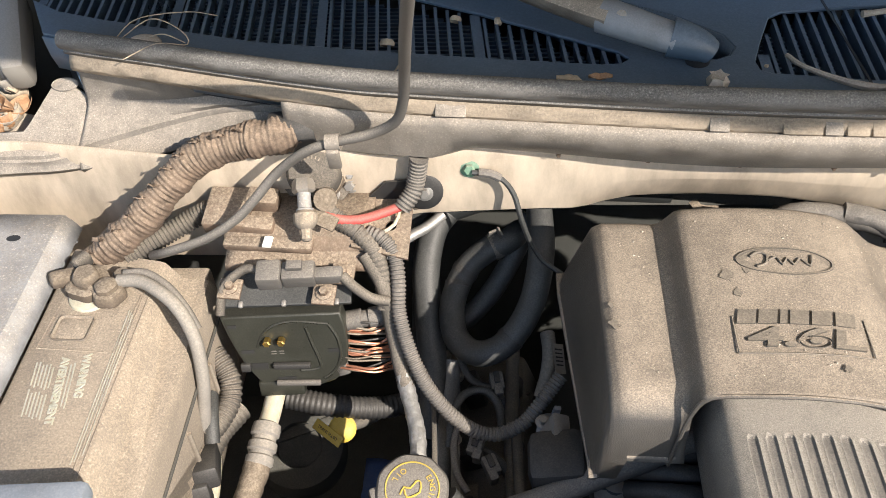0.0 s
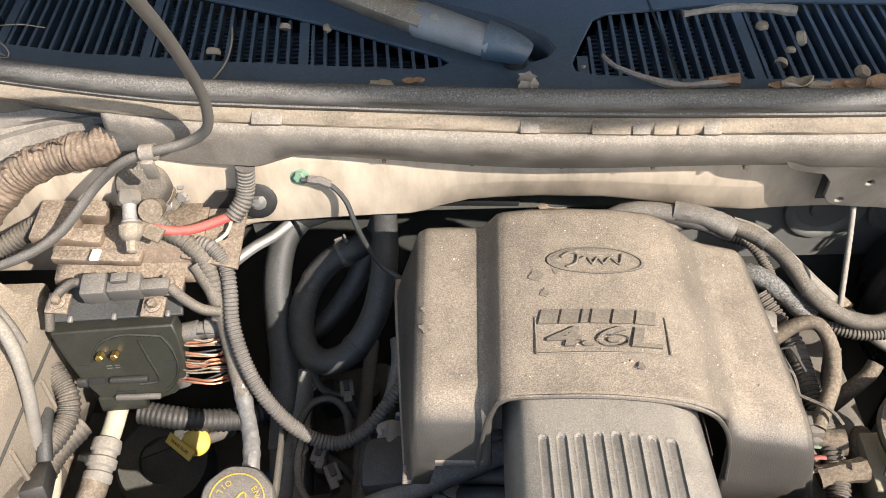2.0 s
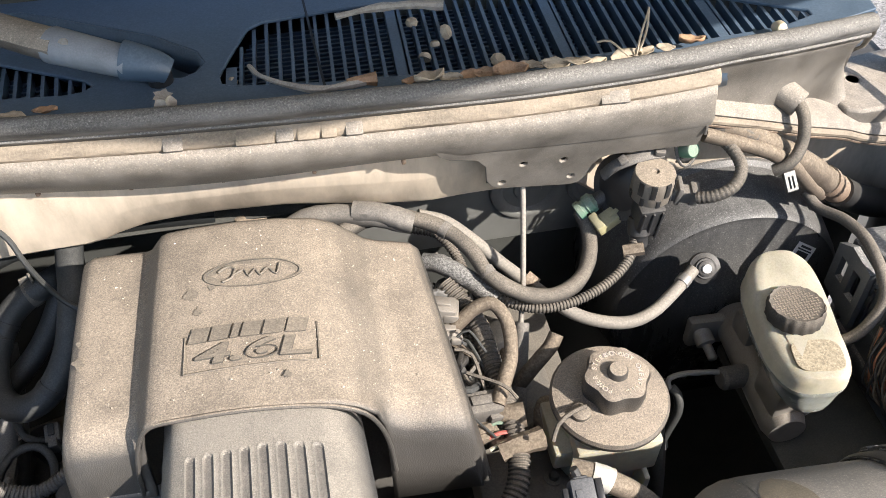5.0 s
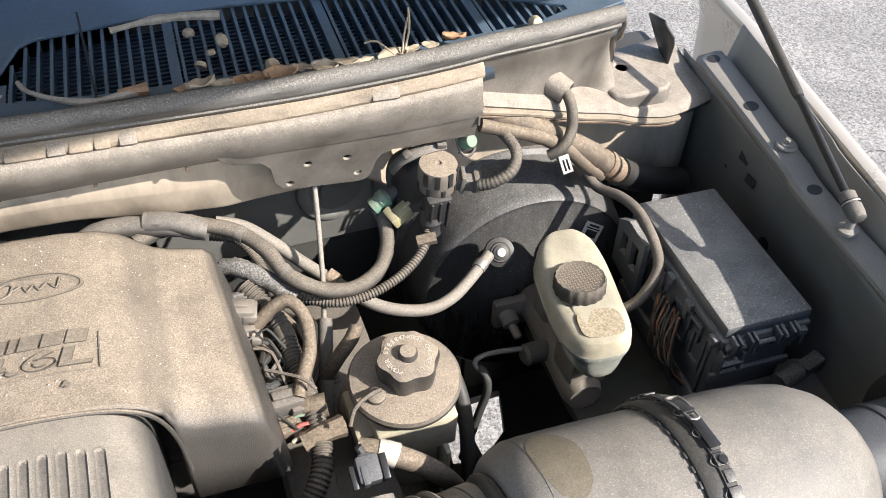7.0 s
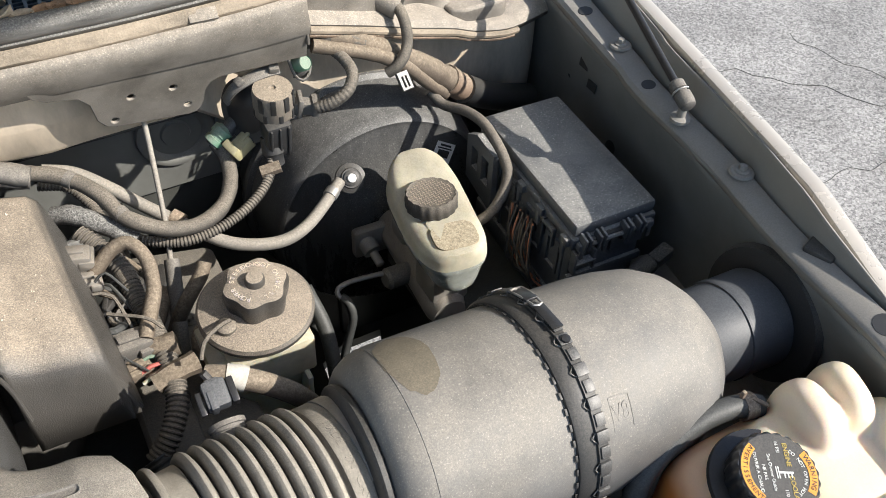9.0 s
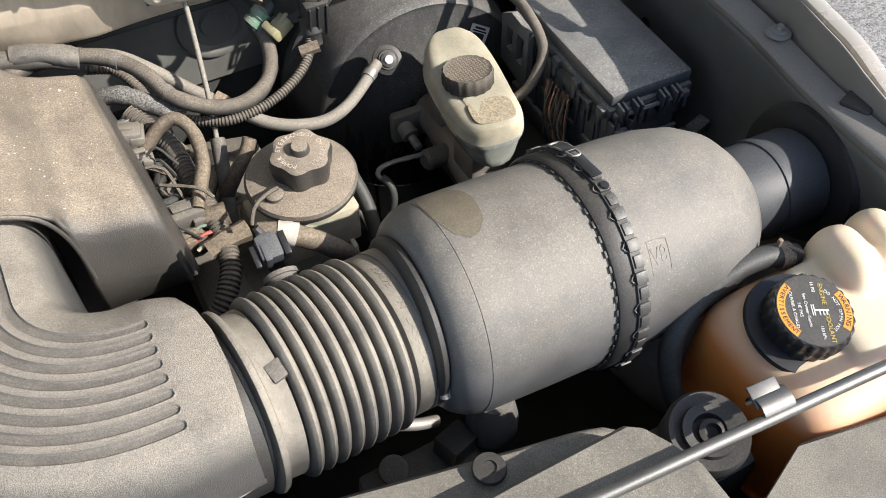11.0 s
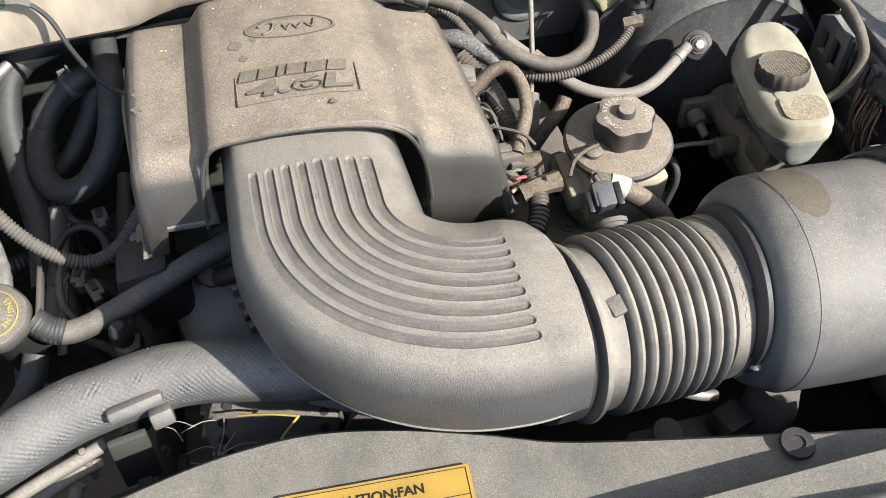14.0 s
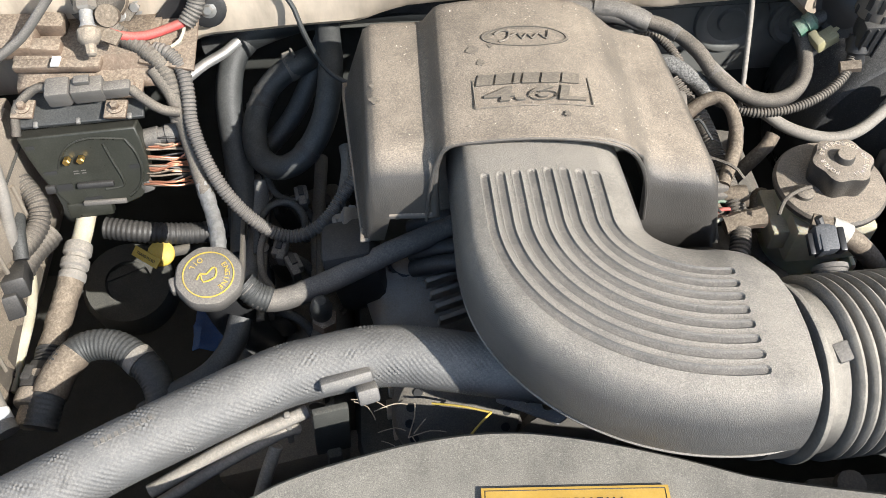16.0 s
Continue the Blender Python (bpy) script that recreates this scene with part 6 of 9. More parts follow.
rows = [[(-0.397, y, 1.052), (-0.404, y, 1.066), (-0.412, y, 1.073), (-0.475, y, 1.074), (-0.55, y, 1.07), (-0.58, y, 1.0)] for y in along(0.30, 0.640, 10)]
part("cover_plate", loft_bm(rows), "galv", hold, thick=0.003)
for x, y in ((-0.452, 0.603), (-0.46, 0.545)):
    part("hole", turn_bm([(0.006, 0), (0, 0.0008)], pose(x, y, 1.0738) @ Matrix.Diagonal((1.3, 0.8, 1, 1)), 14), "ink", hold)
part("end_flange", box_bm((0.09, 0.004, 0.04), pose(-0.455, 0.641, 1.03), 0.001), "galv", hold)

tc = thing("terminal_cover", (-0.40, 0.32, 1.05), "blue-grey plastic terminal cover with a moulded plus sign", "terminal cover")
part("shell", box_bm((0.112, 0.05, 0.022), pose(-0.324, 0.290, 1.060, 0, 0, 4), 0.006), "wiper", tc)
part("ring", turn_bm([(0.013, 0), (0.013, 0.0015), (0.011, 0.0015), (0.011, 0)], pose(-0.350, 0.296, 1.0705), 28), "wiper", tc)
part("plus_sign", join(box_bm((0.014, 0.003, 0.001), pose(-0.350, 0.296, 1.0715), 0), box_bm((0.003, 0.014, 0.0012), pose(-0.350, 0.296, 1.0715), 0)), "can", tc)

# ---- ignition module on its bracket ----
br = thing("module_bracket", (-0.15, 0.60, 1.0), "rusty dust-covered steel bracket on the bulkhead", "bracket")
rows = [[(x, 0.583, 1.046), (x, 0.586, 1.052), (x, 0.60, 1.058), (x, 0.605, 1.075), (x, 0.625, 1.078), (x, 0.665, 1.085)] for x in along(-0.225, -0.07, 12)]
part("deck", loft_bm(rows), "rusty", br, thick=0.003)
RB = pose(-0.211, 0.636, 1.074, 12, 0, -4)
part("rear_block", join(box_bm((0.046, 0.05, 0.020), RB @ pose(-0.013, 0, 0), 0.003), box_bm((0.034, 0.021, 0.021), RB @ pose(0.021, 0.0145, 0.001, 0, 4, 0), 0.003), box_bm((0.034, 0.017, 0.018), RB @ pose(0.021, -0.0165, -0.001, 0, 6, 0), 0.003), box_bm((0.020, 0.006, 0.004), RB @ pose(-0.010, 0.010, 0.0105, 0, 0, 12), 0.001)), "rusty", br)
part("step", box_bm((0.095, 0.022, 0.010), pose(-0.178, 0.604, 1.064, 8, 0, -4), 0.003), "rusty", br)
part("slot", box_bm((0.009, 0.013, 0.002), pose(-0.176, 0.594, 1.077, 8, 0, -4), 0), "white", br)
part("ear", plate_bm([(-0.03, -0.03), (0.03, -0.045), (0.032, 0.03), (0.0, 0.04), (-0.03, 0.03)], (ring_pts(0.01, -0.005, 0.006),), 0.003, pose(-0.062, 0.628, 1.074, 14, 0, 0)), "rusty", br)
for x, y, z in ((-0.098, 0.572, 1.052), (-0.215, 0.560, 1.042), (-0.118, 0.558, 1.036)):
    part("tab", box_bm((0.024, 0.022, 0.004), pose(x, y, z, 20, 0, -5), 0.001), "rusty", br)
    bolt(br, (x, y, z + 0.004), (0, -0.3, 1), 0.005, "rusty")
mo = thing("ignition_module", (-0.16, 0.53, 0.95), "oily black ribbed control module with brass studs", "control module")
mm = Matrix.Translation((-0.165, 0.541, 0.975)) @ pose(0, 0, 0, 76, 0, 4)
FACE = [(-0.064, 0.042), (-0.060, 0.020), (-0.053, -0.006), (-0.049, -0.018), (-0.041, -0.034), (-0.033, -0.047), (-0.005, -0.052), (0.031, -0.053), (0.046, -0.048), (0.056, -0.038), (0.064, -0.020), (0.066, 0.0), (0.065, 0.026), (0.062, 0.042)]
part("body", plate_bm(FACE, (), 0.022, mm @ pose(0, 0, 0.004)), "module", mo, bevel=0.002)
part("back_tray", plate_bm([(x * 0.9, y * 0.9) for x, y in FACE], (), 0.008, mm @ pose(0, 0, -0.017)), "dark", mo)
for run_ in (((-0.030, 0.002), (-0.024, 0.016), (-0.012, 0.028), (0.010, 0.034), (0.048, 0.029)), ((0.024, 0.026), (0.028, 0.006), (0.034, -0.020), (0.032, -0.029), (0.012, -0.031)), ((0.048, 0.029), (0.056, 0.010), (0.057, -0.014), (0.048, -0.034), (0.036, -0.043))):
    part("rib", tube_bm([tuple(mm @ Vector((x, y, 0.0046))) for x, y in run_], 0.0016, sides=6), "module", mo)
for x, y, w, h in ((-0.053, 0.030, 0.009, 0.0042), (-0.041, -0.003, 0.014, 0.0042), (0.052, -0.006, 0.015, 0.0050), (-0.004, -0.0405, 0.020, 0.0030), (-0.031, -0.0230, 0.017, 0.0085)):
    part("slot", box_bm((w, h, 0.0006), mm @ pose(x, y, 0.0042), 0), "ink", mo)
part("catch", box_bm((0.040, 0.007, 0.006), mm @ pose(0.004, -0.0215, 0.005, 0, 0, -2), 0.0015), "black", mo)
part("catch", box_bm((0.011, 0.010, 0.006), mm @ pose(-0.046, -0.0225, 0.003), 0.0015), "black", mo)
part("catch", box_bm((0.048, 0.006, 0.005), mm @ pose(0.008, -0.0455, 0.005, 0, 0, -3), 0.0015), "greyhose", mo)
part("window_frame", plate_bm([(-0.0065, -0.0065), (0.0065, -0.0065), (0.0065, 0.0065), (-0.0065, 0.0065)], ([(-0.0045, -0.0045), (0.0045, -0.0045), (0.0045, 0.0045), (-0.0045, 0.0045)],), 0.0012, mm @ pose(-0.006, -0.032, 0.0042)), "module", mo)
for k in range(4):
    part("small_print", box_bm((0.006 - 0.001 * (k % 2), 0.0011, 0.0003), mm @ pose(-0.014 + 0.0085 * (k % 2), -0.004 - 0.0032 * (k // 2), 0.0043), 0), "greyhose", mo)
part("corner_tab", box_bm((0.014, 0.016, 0.010), mm @ pose(0.056, -0.034, -0.006, 0, 0, 18), 0.002), "greyhose", mo)
for x in (-0.018, -0.003):
    part("stud", turn_bm([(0.0042, 0.005), (0.0042, 0.013), (0.003, 0.014), (0, 0.014)], mm @ pose(x, 0.012, 0), 6), "brass", mo, "bright brass stud")
part("lower_lug", box_bm((0.05, 0.02, 0.014), mm @ pose(-0.012, -0.055, -0.008), 0.003), "module", mo)
roof = part("dusty_roof", plate_bm([(-0.066, -0.018), (-0.066, 0.020), (-0.050, 0.030), (0.052, 0.030), (0.070, 0.016), (0.070, -0.018)], (ring_pts(0.044, 0.008, 0.0065, 16),), 0.006, pose(-0.162, 0.569, 1.034, 22, 0, 3)), "rubber", mo, "dark sloping top of the module", bevel=0.0015)
part("hole_rim", turn_bm([(0.0062, -0.001), (0.0085, 0.0), (0.0085, 0.0016), (0.0062, 0.0016)], pose(-0.162, 0.569, 1.034, 22, 0, 3) @ pose(0.044, 0.008, 0), 20), "rusty", roof)
for x in (-0.045, 0.0, 0.055):
    part("moulded_nub", box_bm((0.005, 0.007, 0.005), pose(-0.162, 0.569, 1.034, 22, 0, 3) @ pose(x, -0.016, -0.003), 0.0015), "steel", roof)
cn = thing("wiring_plug", (-0.14, 0.57, 1.05), "grey rectangular wiring plug on top of the module", "wiring plug")
part("plug", box_bm((0.026, 0.026, 0.022), pose(-0.172, 0.566, 1.05, 12, 0, 4), 0.004), "greyhose", cn)
part("socket", join(box_bm((0.034, 0.022, 0.020), pose(-0.142, 0.568, 1.05, 12, 0, 4), 0.003), box_bm((0.03, 0.014, 0.016), pose(-0.112, 0.568, 1.05, 12, 0, 4), 0.003), box_bm((0.016, 0.01, 0.006), pose(-0.145, 0.566, 1.07, 12, 0, 4), 0.001)), "greyhose", cn)
part("lead", tube_bm([(-0.098, 0.566, 1.058), (-0.088, 0.560, 1.05), (-0.070, 0.556, 1.035), (-0.052, 0.558, 1.028)], 0.0055, sides=10), "dustyrubber", cn)
part("lead", tube_bm([(-0.182, 0.568, 1.062), (-0.200, 0.572, 1.06), (-0.222, 0.560, 1.045), (-0.228, 0.545, 1.02)], 0.005, sides=10), "dustyrubber", cn)
rng = random.Random(11)
wb = thing("wire_bundle", (-0.09, 0.545, 0.96), "bundle of bare copper-coloured wires beside the module", "wires")
for k in range(24):
    z = 0.946 + 0.0019 * k + rng.uniform(-0.003, 0.003)
    y = 0.528 + 0.0014 * k
    part("wire", tube_bm([(-0.118, y + 0.01, z - 0.004), (-0.095, y + rng.uniform(-0.004, 0.004), z + rng.uniform(-0.006, 0.006)), (-0.072, y + rng.uniform(-0.004, 0.006), z + rng.uniform(-0.006, 0.006)), (-0.054, y + 0.012, z - 0.008 + rng.uniform(-0.008, 0.008))], 0.0012, sides=6), ("copper", "loom", "copper", "copper", "black", "ledge")[k % 6], wb)
pg = thing("sensor_plug", (-0.08, 0.57, 0.98), "grey round sensor plug with a black collar", "wiring plug")
part("plug", turn_bm([(0.0105, 0), (0.0115, 0.004), (0.0115, 0.020), (0.0095, 0.021), (0.0095, 0.028), (0.0115, 0.029), (0.0115, 0.036), (0.010, 0.046), (0, 0.046)], axis_pose((-0.106, 0.566, 0.985), (1, 0.12, 0.1)), 20), "greyhose", pg)

# relay with its terminals on the bulkhead
re = thing("starter_relay", (-0.13, 0.66, 1.1), "dusty round starter relay with white terminal caps", "relay")
rm = axis_pose((-0.132, 0.668, 1.108), (-0.05, -0.75, 0.6))
part("body", turn_bm([(0.027, -0.02), (0.029, 0.0), (0.0285, 0.016), (0.026, 0.020), (0.024, 0.022), (0, 0.022)], rm, 36), "dustyrubber", re)
part("base_plate", plate_bm([(-0.042, -0.012), (-0.03, -0.026), (0.028, -0.028), (0.044, -0.008), (0.040, 0.016), (-0.034, 0.018)], (), 0.003, rm @ pose(0, 0, -0.004)), "dustyrubber", re)
for x, y in ((-0.033, -0.006), (0.036, -0.002), (0.018, -0.022)):
    bolt(re, tuple(rm @ Vector((x, y, -0.003))), (-0.05, -0.75, 0.6), 0.0042, "steel")
part("rim", turn_bm([(0.030, -0.004), (0.0315, 0.0), (0.030, 0.004)], rm, 36), "loom", re)
part("foot", box_bm((0.085, 0.004, 0.026), pose(-0.125, 0.676, 1.088, -10, 8, 0), 0.0015), "steel", re)
TS = axis_pose((-0.138, 0.632, 1.124), (0.10, -0.80, -0.58))
part("terminal_nut", turn_bm([(0.010, -0.004), (0.0118, 0.0), (0.0122, 0.008), (0.010, 0.0105), (0, 0.0105)], TS, 6), "alu", re)
part("terminal_stud", turn_bm([(0.0072, 0.010), (0.0072, 0.026), (0.0088, 0.027), (0.0088, 0.030), (0, 0.030)], TS, 18), "galv", re)
part("lower_nut", turn_bm([(0.0095, 0.029), (0.0125, 0.032), (0.0125, 0.041), (0.0090, 0.046), (0.0060, 0.048), (0.0055, 0.058), (0.0035, 0.060), (0, 0.060)], TS, 8), "battery", re)
part("cable_lug", box_bm((0.034, 0.016, 0.004), pose(-0.118, 0.606, 1.098, 28, 8, -25), 0.0015), "loom", re)
for k in range(7):
    part("print_bar", box_bm((0.0014, 0.0032, 0.0003), rm @ pose(0.0165 * math.cos(radians(60 + 14 * k)), 0.0165 * math.sin(radians(60 + 14 * k)), 0.0223, 0, 0, -30 + 14 * k), 0), "battery", re)
part("post", turn_bm([(0.010, 0), (0.010, 0.02), (0.012, 0.022), (0.012, 0.03), (0, 0.03)], axis_pose((-0.118, 0.640, 1.10), (0.1, -0.6, 0.4)), 16), "loom", re)

# ---- hoses, looms and wires of the far half ----
hose("washer_hose", "grey rubber washer hose rising from the cowl to the hood", "hose", [(0.012, 0.40, 1.50), (0.006, 0.455, 1.435), (-0.006, 0.52, 1.365), (-0.018, 0.582, 1.285), (-0.024, 0.604, 1.245), (-0.034, 0.614, 1.215), (-0.060, 0.621, 1.195), (-0.097, 0.620, 1.186), (-0.126, 0.619, 1.175), (-0.1583, 0.6191, 1.1487), (-0.1829, 0.6076, 1.1246), (-0.204, 0.5994, 1.1053), (-0.2355, 0.5901, 1.0876), (-0.2803, 0.5871, 1.0702), (-0.3063, 0.5996, 1.0516)], 0.0050, "greyhose", sides=14)
hc = thing("hose_clip", (-0.098, 0.62, 1.18), "grey plastic clip holding the washer hose", "clip")
part("ring", join(turn_bm([(0.0085, -0.007), (0.0085, 0.007), (0.0065, 0.007), (0.0065, -0.007)], axis_pose((-0.097, 0.620, 1.186), (1, 0, 0.1)), 20), box_bm((0.013, 0.006, 0.024), pose(-0.097, 0.614, 1.160, 10, 0, 0), 0.002)), "panel", hc)
wl = hose("wrapped_loom", "thick dusty tape-wrapped wiring loom bending over the bulkhead", "wiring loom", [(-0.395, 0.590, 1.01), (-0.374, 0.600, 1.035), (-0.346, 0.607, 1.060), (-0.313, 0.623, 1.085), (-0.280, 0.643, 1.115), (-0.250, 0.659, 1.137), (-0.208, 0.666, 1.150), (-0.172, 0.667, 1.156), (-0.13, 0.680, 1.158)], 0.0185, "looms", ribs=0.0052, depth=0.045, sides=24, wob=0.16, crumple=0.10)
rng = random.Random(77)
WL = spline([(-0.374, 0.600, 1.035), (-0.346, 0.607, 1.060), (-0.313, 0.623, 1.085), (-0.280, 0.643, 1.115), (-0.250, 0.659, 1.137), (-0.208, 0.666, 1.150), (-0.172, 0.667, 1.156)], 0.004)
for k in range(11):
    q = Vector(WL[int((0.06 + 0.085 * k) * (len(WL) - 1))])
    off = Vector((-0.35, -0.35 + rng.uniform(-0.3, 0.3), 0.8)).normalized() * 0.0185
    rows = [[tuple(q + off + Vector((0.004 * i - 0.006 + rng.uniform(-0.001, 0.001), -0.003 * j + rng.uniform(-0.001, 0.001), 0.0022 * j * rng.uniform(0.3, 1.6)))) for j in range(4)] for i in range(4)]
    part("torn_tape", loft_bm(rows), "looms", wl, thick=0.0006)
hose("loom_collar", "black plastic collar on the wrapped loom at the closure panel", "collar", [(-0.170, 0.676, 1.153), (-0.15, 0.677, 1.156), (-0.13, 0.682, 1.157)], 0.0222, "black", sides=20)
hose("convoluted_loom", "dusty corrugated wiring sleeve beside the wrapped loom", "wiring loom", [(-0.335, 0.600, 1.048), (-0.312, 0.612, 1.056), (-0.285, 0.628, 1.064), (-0.262, 0.640, 1.072), (-0.245, 0.645, 1.078)], 0.0105, "dustyrubber", ribs=0.0042, depth=0.2)
hose("wiring_plug", "dusty black wiring plug at the end of a corrugated sleeve", "wiring plug", [(-0.352, 0.600, 1.05), (-0.325, 0.622, 1.066), (-0.300, 0.642, 1.08)], 0.009, "loom", sides=8)
hose("battery_lead", "brown corrugated lead looping from the relay to the battery tray", "cable", [(-0.118, 0.622, 1.098), (-0.105, 0.618, 1.086), (-0.088, 0.612, 1.076), (-0.070, 0.600, 1.062), (-0.060, 0.582, 1.040), (-0.058, 0.565, 1.010)], 0.0095, "dustyrubber", ribs=0.005, depth=0.1)
hose("bulkhead_loom", "grey corrugated sleeve coming down the bulkhead", "wiring loom", [(-0.020, 0.652, 1.140), (-0.024, 0.650, 1.116), (-0.028, 0.644, 1.102), (-0.040, 0.634, 1.088)], 0.0094, "greyhose", ribs=0.0042, depth=0.12)
hose("red_cable", "dirty red battery cable by the relay", "cable", [(-0.118, 0.612, 1.098), (-0.100, 0.614, 1.09), (-0.081, 0.618, 1.087), (-0.060, 0.626, 1.088), (-0.042, 0.634, 1.090)], 0.0052, "red", sides=10)
hose("yellow_wire", "thin yellowish wire looping beside the red cable", "wire", [(-0.042, 0.634, 1.086), (-0.048, 0.622, 1.076), (-0.066, 0.612, 1.072), (-0.088, 0.612, 1.078)], 0.002, "cream", sides=6)
hose("convoluted_hose", "long grey-black corrugated wiring sleeve sagging across the bay", "wiring sleeve", [(-0.075, 0.614, 1.072), (-0.060, 0.607, 1.070), (-0.047, 0.594, 1.058), (-0.043, 0.575, 1.038), (-0.043, 0.557, 1.015), (-0.035, 0.535, 0.990), (-0.023, 0.516, 0.967), (-0.008, 0.503, 0.942), (0.011, 0.494, 0.918), (0.032, 0.490, 0.898), (0.053, 0.489, 0.890), (0.073, 0.493, 0.892), (0.092, 0.503, 0.900), (0.110, 0.522, 0.912), (0.128, 0.542, 0.925)], 0.0076, "greyhose", ribs=0.0042, depth=0.16)
hose("taped_loom", "dark taped loom running down beside the module", "wiring sleeve", [(-0.078, 0.596, 1.058), (-0.060, 0.575, 1.035), (-0.052, 0.556, 0.995), (-0.044, 0.530, 0.965), (-0.036, 0.508, 0.948)], 0.0086, "dustyrubber", sides=12, wob=0.12)
hose("foil_sleeve", "crinkled foil-taped loom running down to the oil filler", "wiring sleeve", [(-0.040, 0.519, 0.956), (-0.036, 0.508, 0.948), (-0.028, 0.482, 0.940), (-0.022, 0.460, 0.936), (-0.020, 0.436, 0.930), (-0.022, 0.41, 0.915)], 0.0086, "foil", sides=20, step=0.003, wob=0.10, crumple=0.16)
hose("ground_wire", "thin black earth wire from a green bolt on the bulkhead", "wire", [(0.033, 0.656, 1.117), (0.050, 0.655, 1.116), (0.064, 0.653, 1.110), (0.076, 0.650, 1.092), (0.084, 0.642, 1.065), (0.094, 0.638, 1.035), (0.108, 0.632, 1.012), (0.130, 0.622, 1.0)], 0.0030, "rubber", sides=8)
hose("crimp_terminal", "crimped grey terminal sleeve on the earth wire", "terminal", [(0.040, 0.656, 1.117), (0.052, 0.655, 1.116), (0.062, 0.654, 1.111)], 0.0048, "greyhose", sides=8)
hose("heater_hose", "thick black rubber heater hose bent in a loop behind the engine", "hose", [(0.085, 0.715, 0.975), (0.071, 0.690, 0.985), (0.050, 0.684, 0.978), (0.028, 0.676, 0.962), (0.013, 0.658, 0.945), (0.006, 0.632, 0.930), (0.010, 0.604, 0.918), (0.024, 0.586, 0.914), (0.042, 0.578, 0.916), (0.064, 0.582, 0.925), (0.083, 0.595, 0.942), (0.097, 0.613, 0.963), (0.105, 0.637, 0.986), (0.108, 0.665, 1.005), (0.106, 0.70, 1.02), (0.104, 0.74, 1.03)], 0.0150, "rubber", sides=18)
hose("hose_marking", "narrow band round the heater hose", "band", [(0.0128, 0.660, 0.9465), (0.0122, 0.655, 0.9435)], 0.0156, "black", sides=18, step=0.002)
hose("heater_hose", "black rubber heater hose running down behind the loop", "hose", [(0.098, 0.722, 0.995), (0.082, 0.700, 0.965), (0.062, 0.676, 0.935), (0.042, 0.660, 0.912), (0.02, 0.645, 0.895), (-0.01, 0.63, 0.87)], 0.0125, "rubber", sides=16)
hose("heater_hose", "large black pipe along the bulkhead behind the engine", "hose", [(-0.05, 0.74, 0.97), (0.03, 0.75, 1.00), (0.10, 0.752, 1.015), (0.18, 0.752, 1.018), (0.26, 0.755, 1.01)], 0.021, "rubber", sides=18)
hose("drain_pipe", "pale bent drain pipe below the bulkhead", "pipe", [(-0.005, 0.712, 1.006), (-0.023, 0.697, 1.0), (-0.043, 0.685, 0.996), (-0.062, 0.671, 0.99), (-0.085, 0.655, 0.98)], 0.0065, "steel", sides=12)
for k, (x, y) in enumerate(((-0.030, 0.62), (0.002, 0.60))):
    hose("coolant_pipe", "black coolant pipe running along the engine side", "pipe", [(x, y + 0.09, 0.94 - 0.04 * k), (x - 0.003, y + 0.03, 0.86 - 0.03 * k), (x + 0.004, y - 0.10, 0.79), (x + 0.014, y - 0.22, 0.76), (x + 0.02, y - 0.30, 0.75)], 0.014 if k == 0 else 0.009, "rubber", sides=14)
for k in range(3):
    hose("ignition_wire", "black ignition wire looping between the coils", "wire", [(0.020 + 0.004 * k, 0.60 - 0.085 * k, 0.80), (0.034, 0.585 - 0.085 * k, 0.845), (0.062, 0.565 - 0.085 * k, 0.848), (0.080, 0.545 - 0.085 * k, 0.82)], 0.0055, "rubber", sides=10)
hose("crossover_hose", "black rubber hose crossing below the oil filler", "hose", [(0.012, 0.388, 0.930), (0.028, 0.380, 0.915), (0.050, 0.384, 0.908), (0.080, 0.392, 0.912), (0.112, 0.402, 0.918), (0.170, 0.424, 0.928), (0.23, 0.445, 0.935), (0.27, 0.46, 0.94)], 0.0125, "greyhose", sides=14)
hose("hose_tape", "wrapped tape section on the crossover hose", "tape", [(0.010, 0.390, 0.931), (0.022, 0.383, 0.920), (0.036, 0.380, 0.913)], 0.0138, "rubber", ribs=0.004, depth=0.06)
hose("lower_hose", "black hose curving down in front of the engine", "hose", [(0.004, 0.37, 0.90), (-0.006, 0.345, 0.885), (-0.028, 0.318, 0.876), (-0.065, 0.300, 0.868), (-0.10, 0.29, 0.85)], 0.013, "rubber", sides=14)
tr = thing("temperature_sensor", (0.09, 0.37, 0.89), "black round-tipped sensor in a brass fitting", "sensor")
part("tip", turn_bm([(0.011, -0.016), (0.012, -0.004), (0.010, 0.006), (0.006, 0.011), (0, 0.012)], axis_pose((0.090, 0.368, 0.912), (0.05, -0.1, 1)), 20), "rubber", tr)
part("fitting", turn_bm([(0.014, -0.03), (0.014, -0.016), (0, -0.016)], axis_pose((0.092, 0.366, 0.908), (0.05, -0.1, 1)), 6), "rusty", tr)
part("stalk", tube_bm([(0.089, 0.37, 0.91), (0.086, 0.40, 0.89), (0.083, 0.45, 0.86), (0.08, 0.52, 0.85)], 0.0065, sides=10), "iron", tr)

# air-conditioning line, transmission dipstick and what lies below the module
ac = thing("air_conditioning_line", (-0.2, 0.45, 0.8), "pale aluminium air-conditioning line with a crimped joint", "pipe")
part("pipe", tube_bm([(-0.180, 0.562, 0.930), (-0.185, 0.540, 0.912), (-0.190, 0.505, 0.898), (-0.193, 0.488, 0.894)], 0.0108, sides=18), "cream", ac)
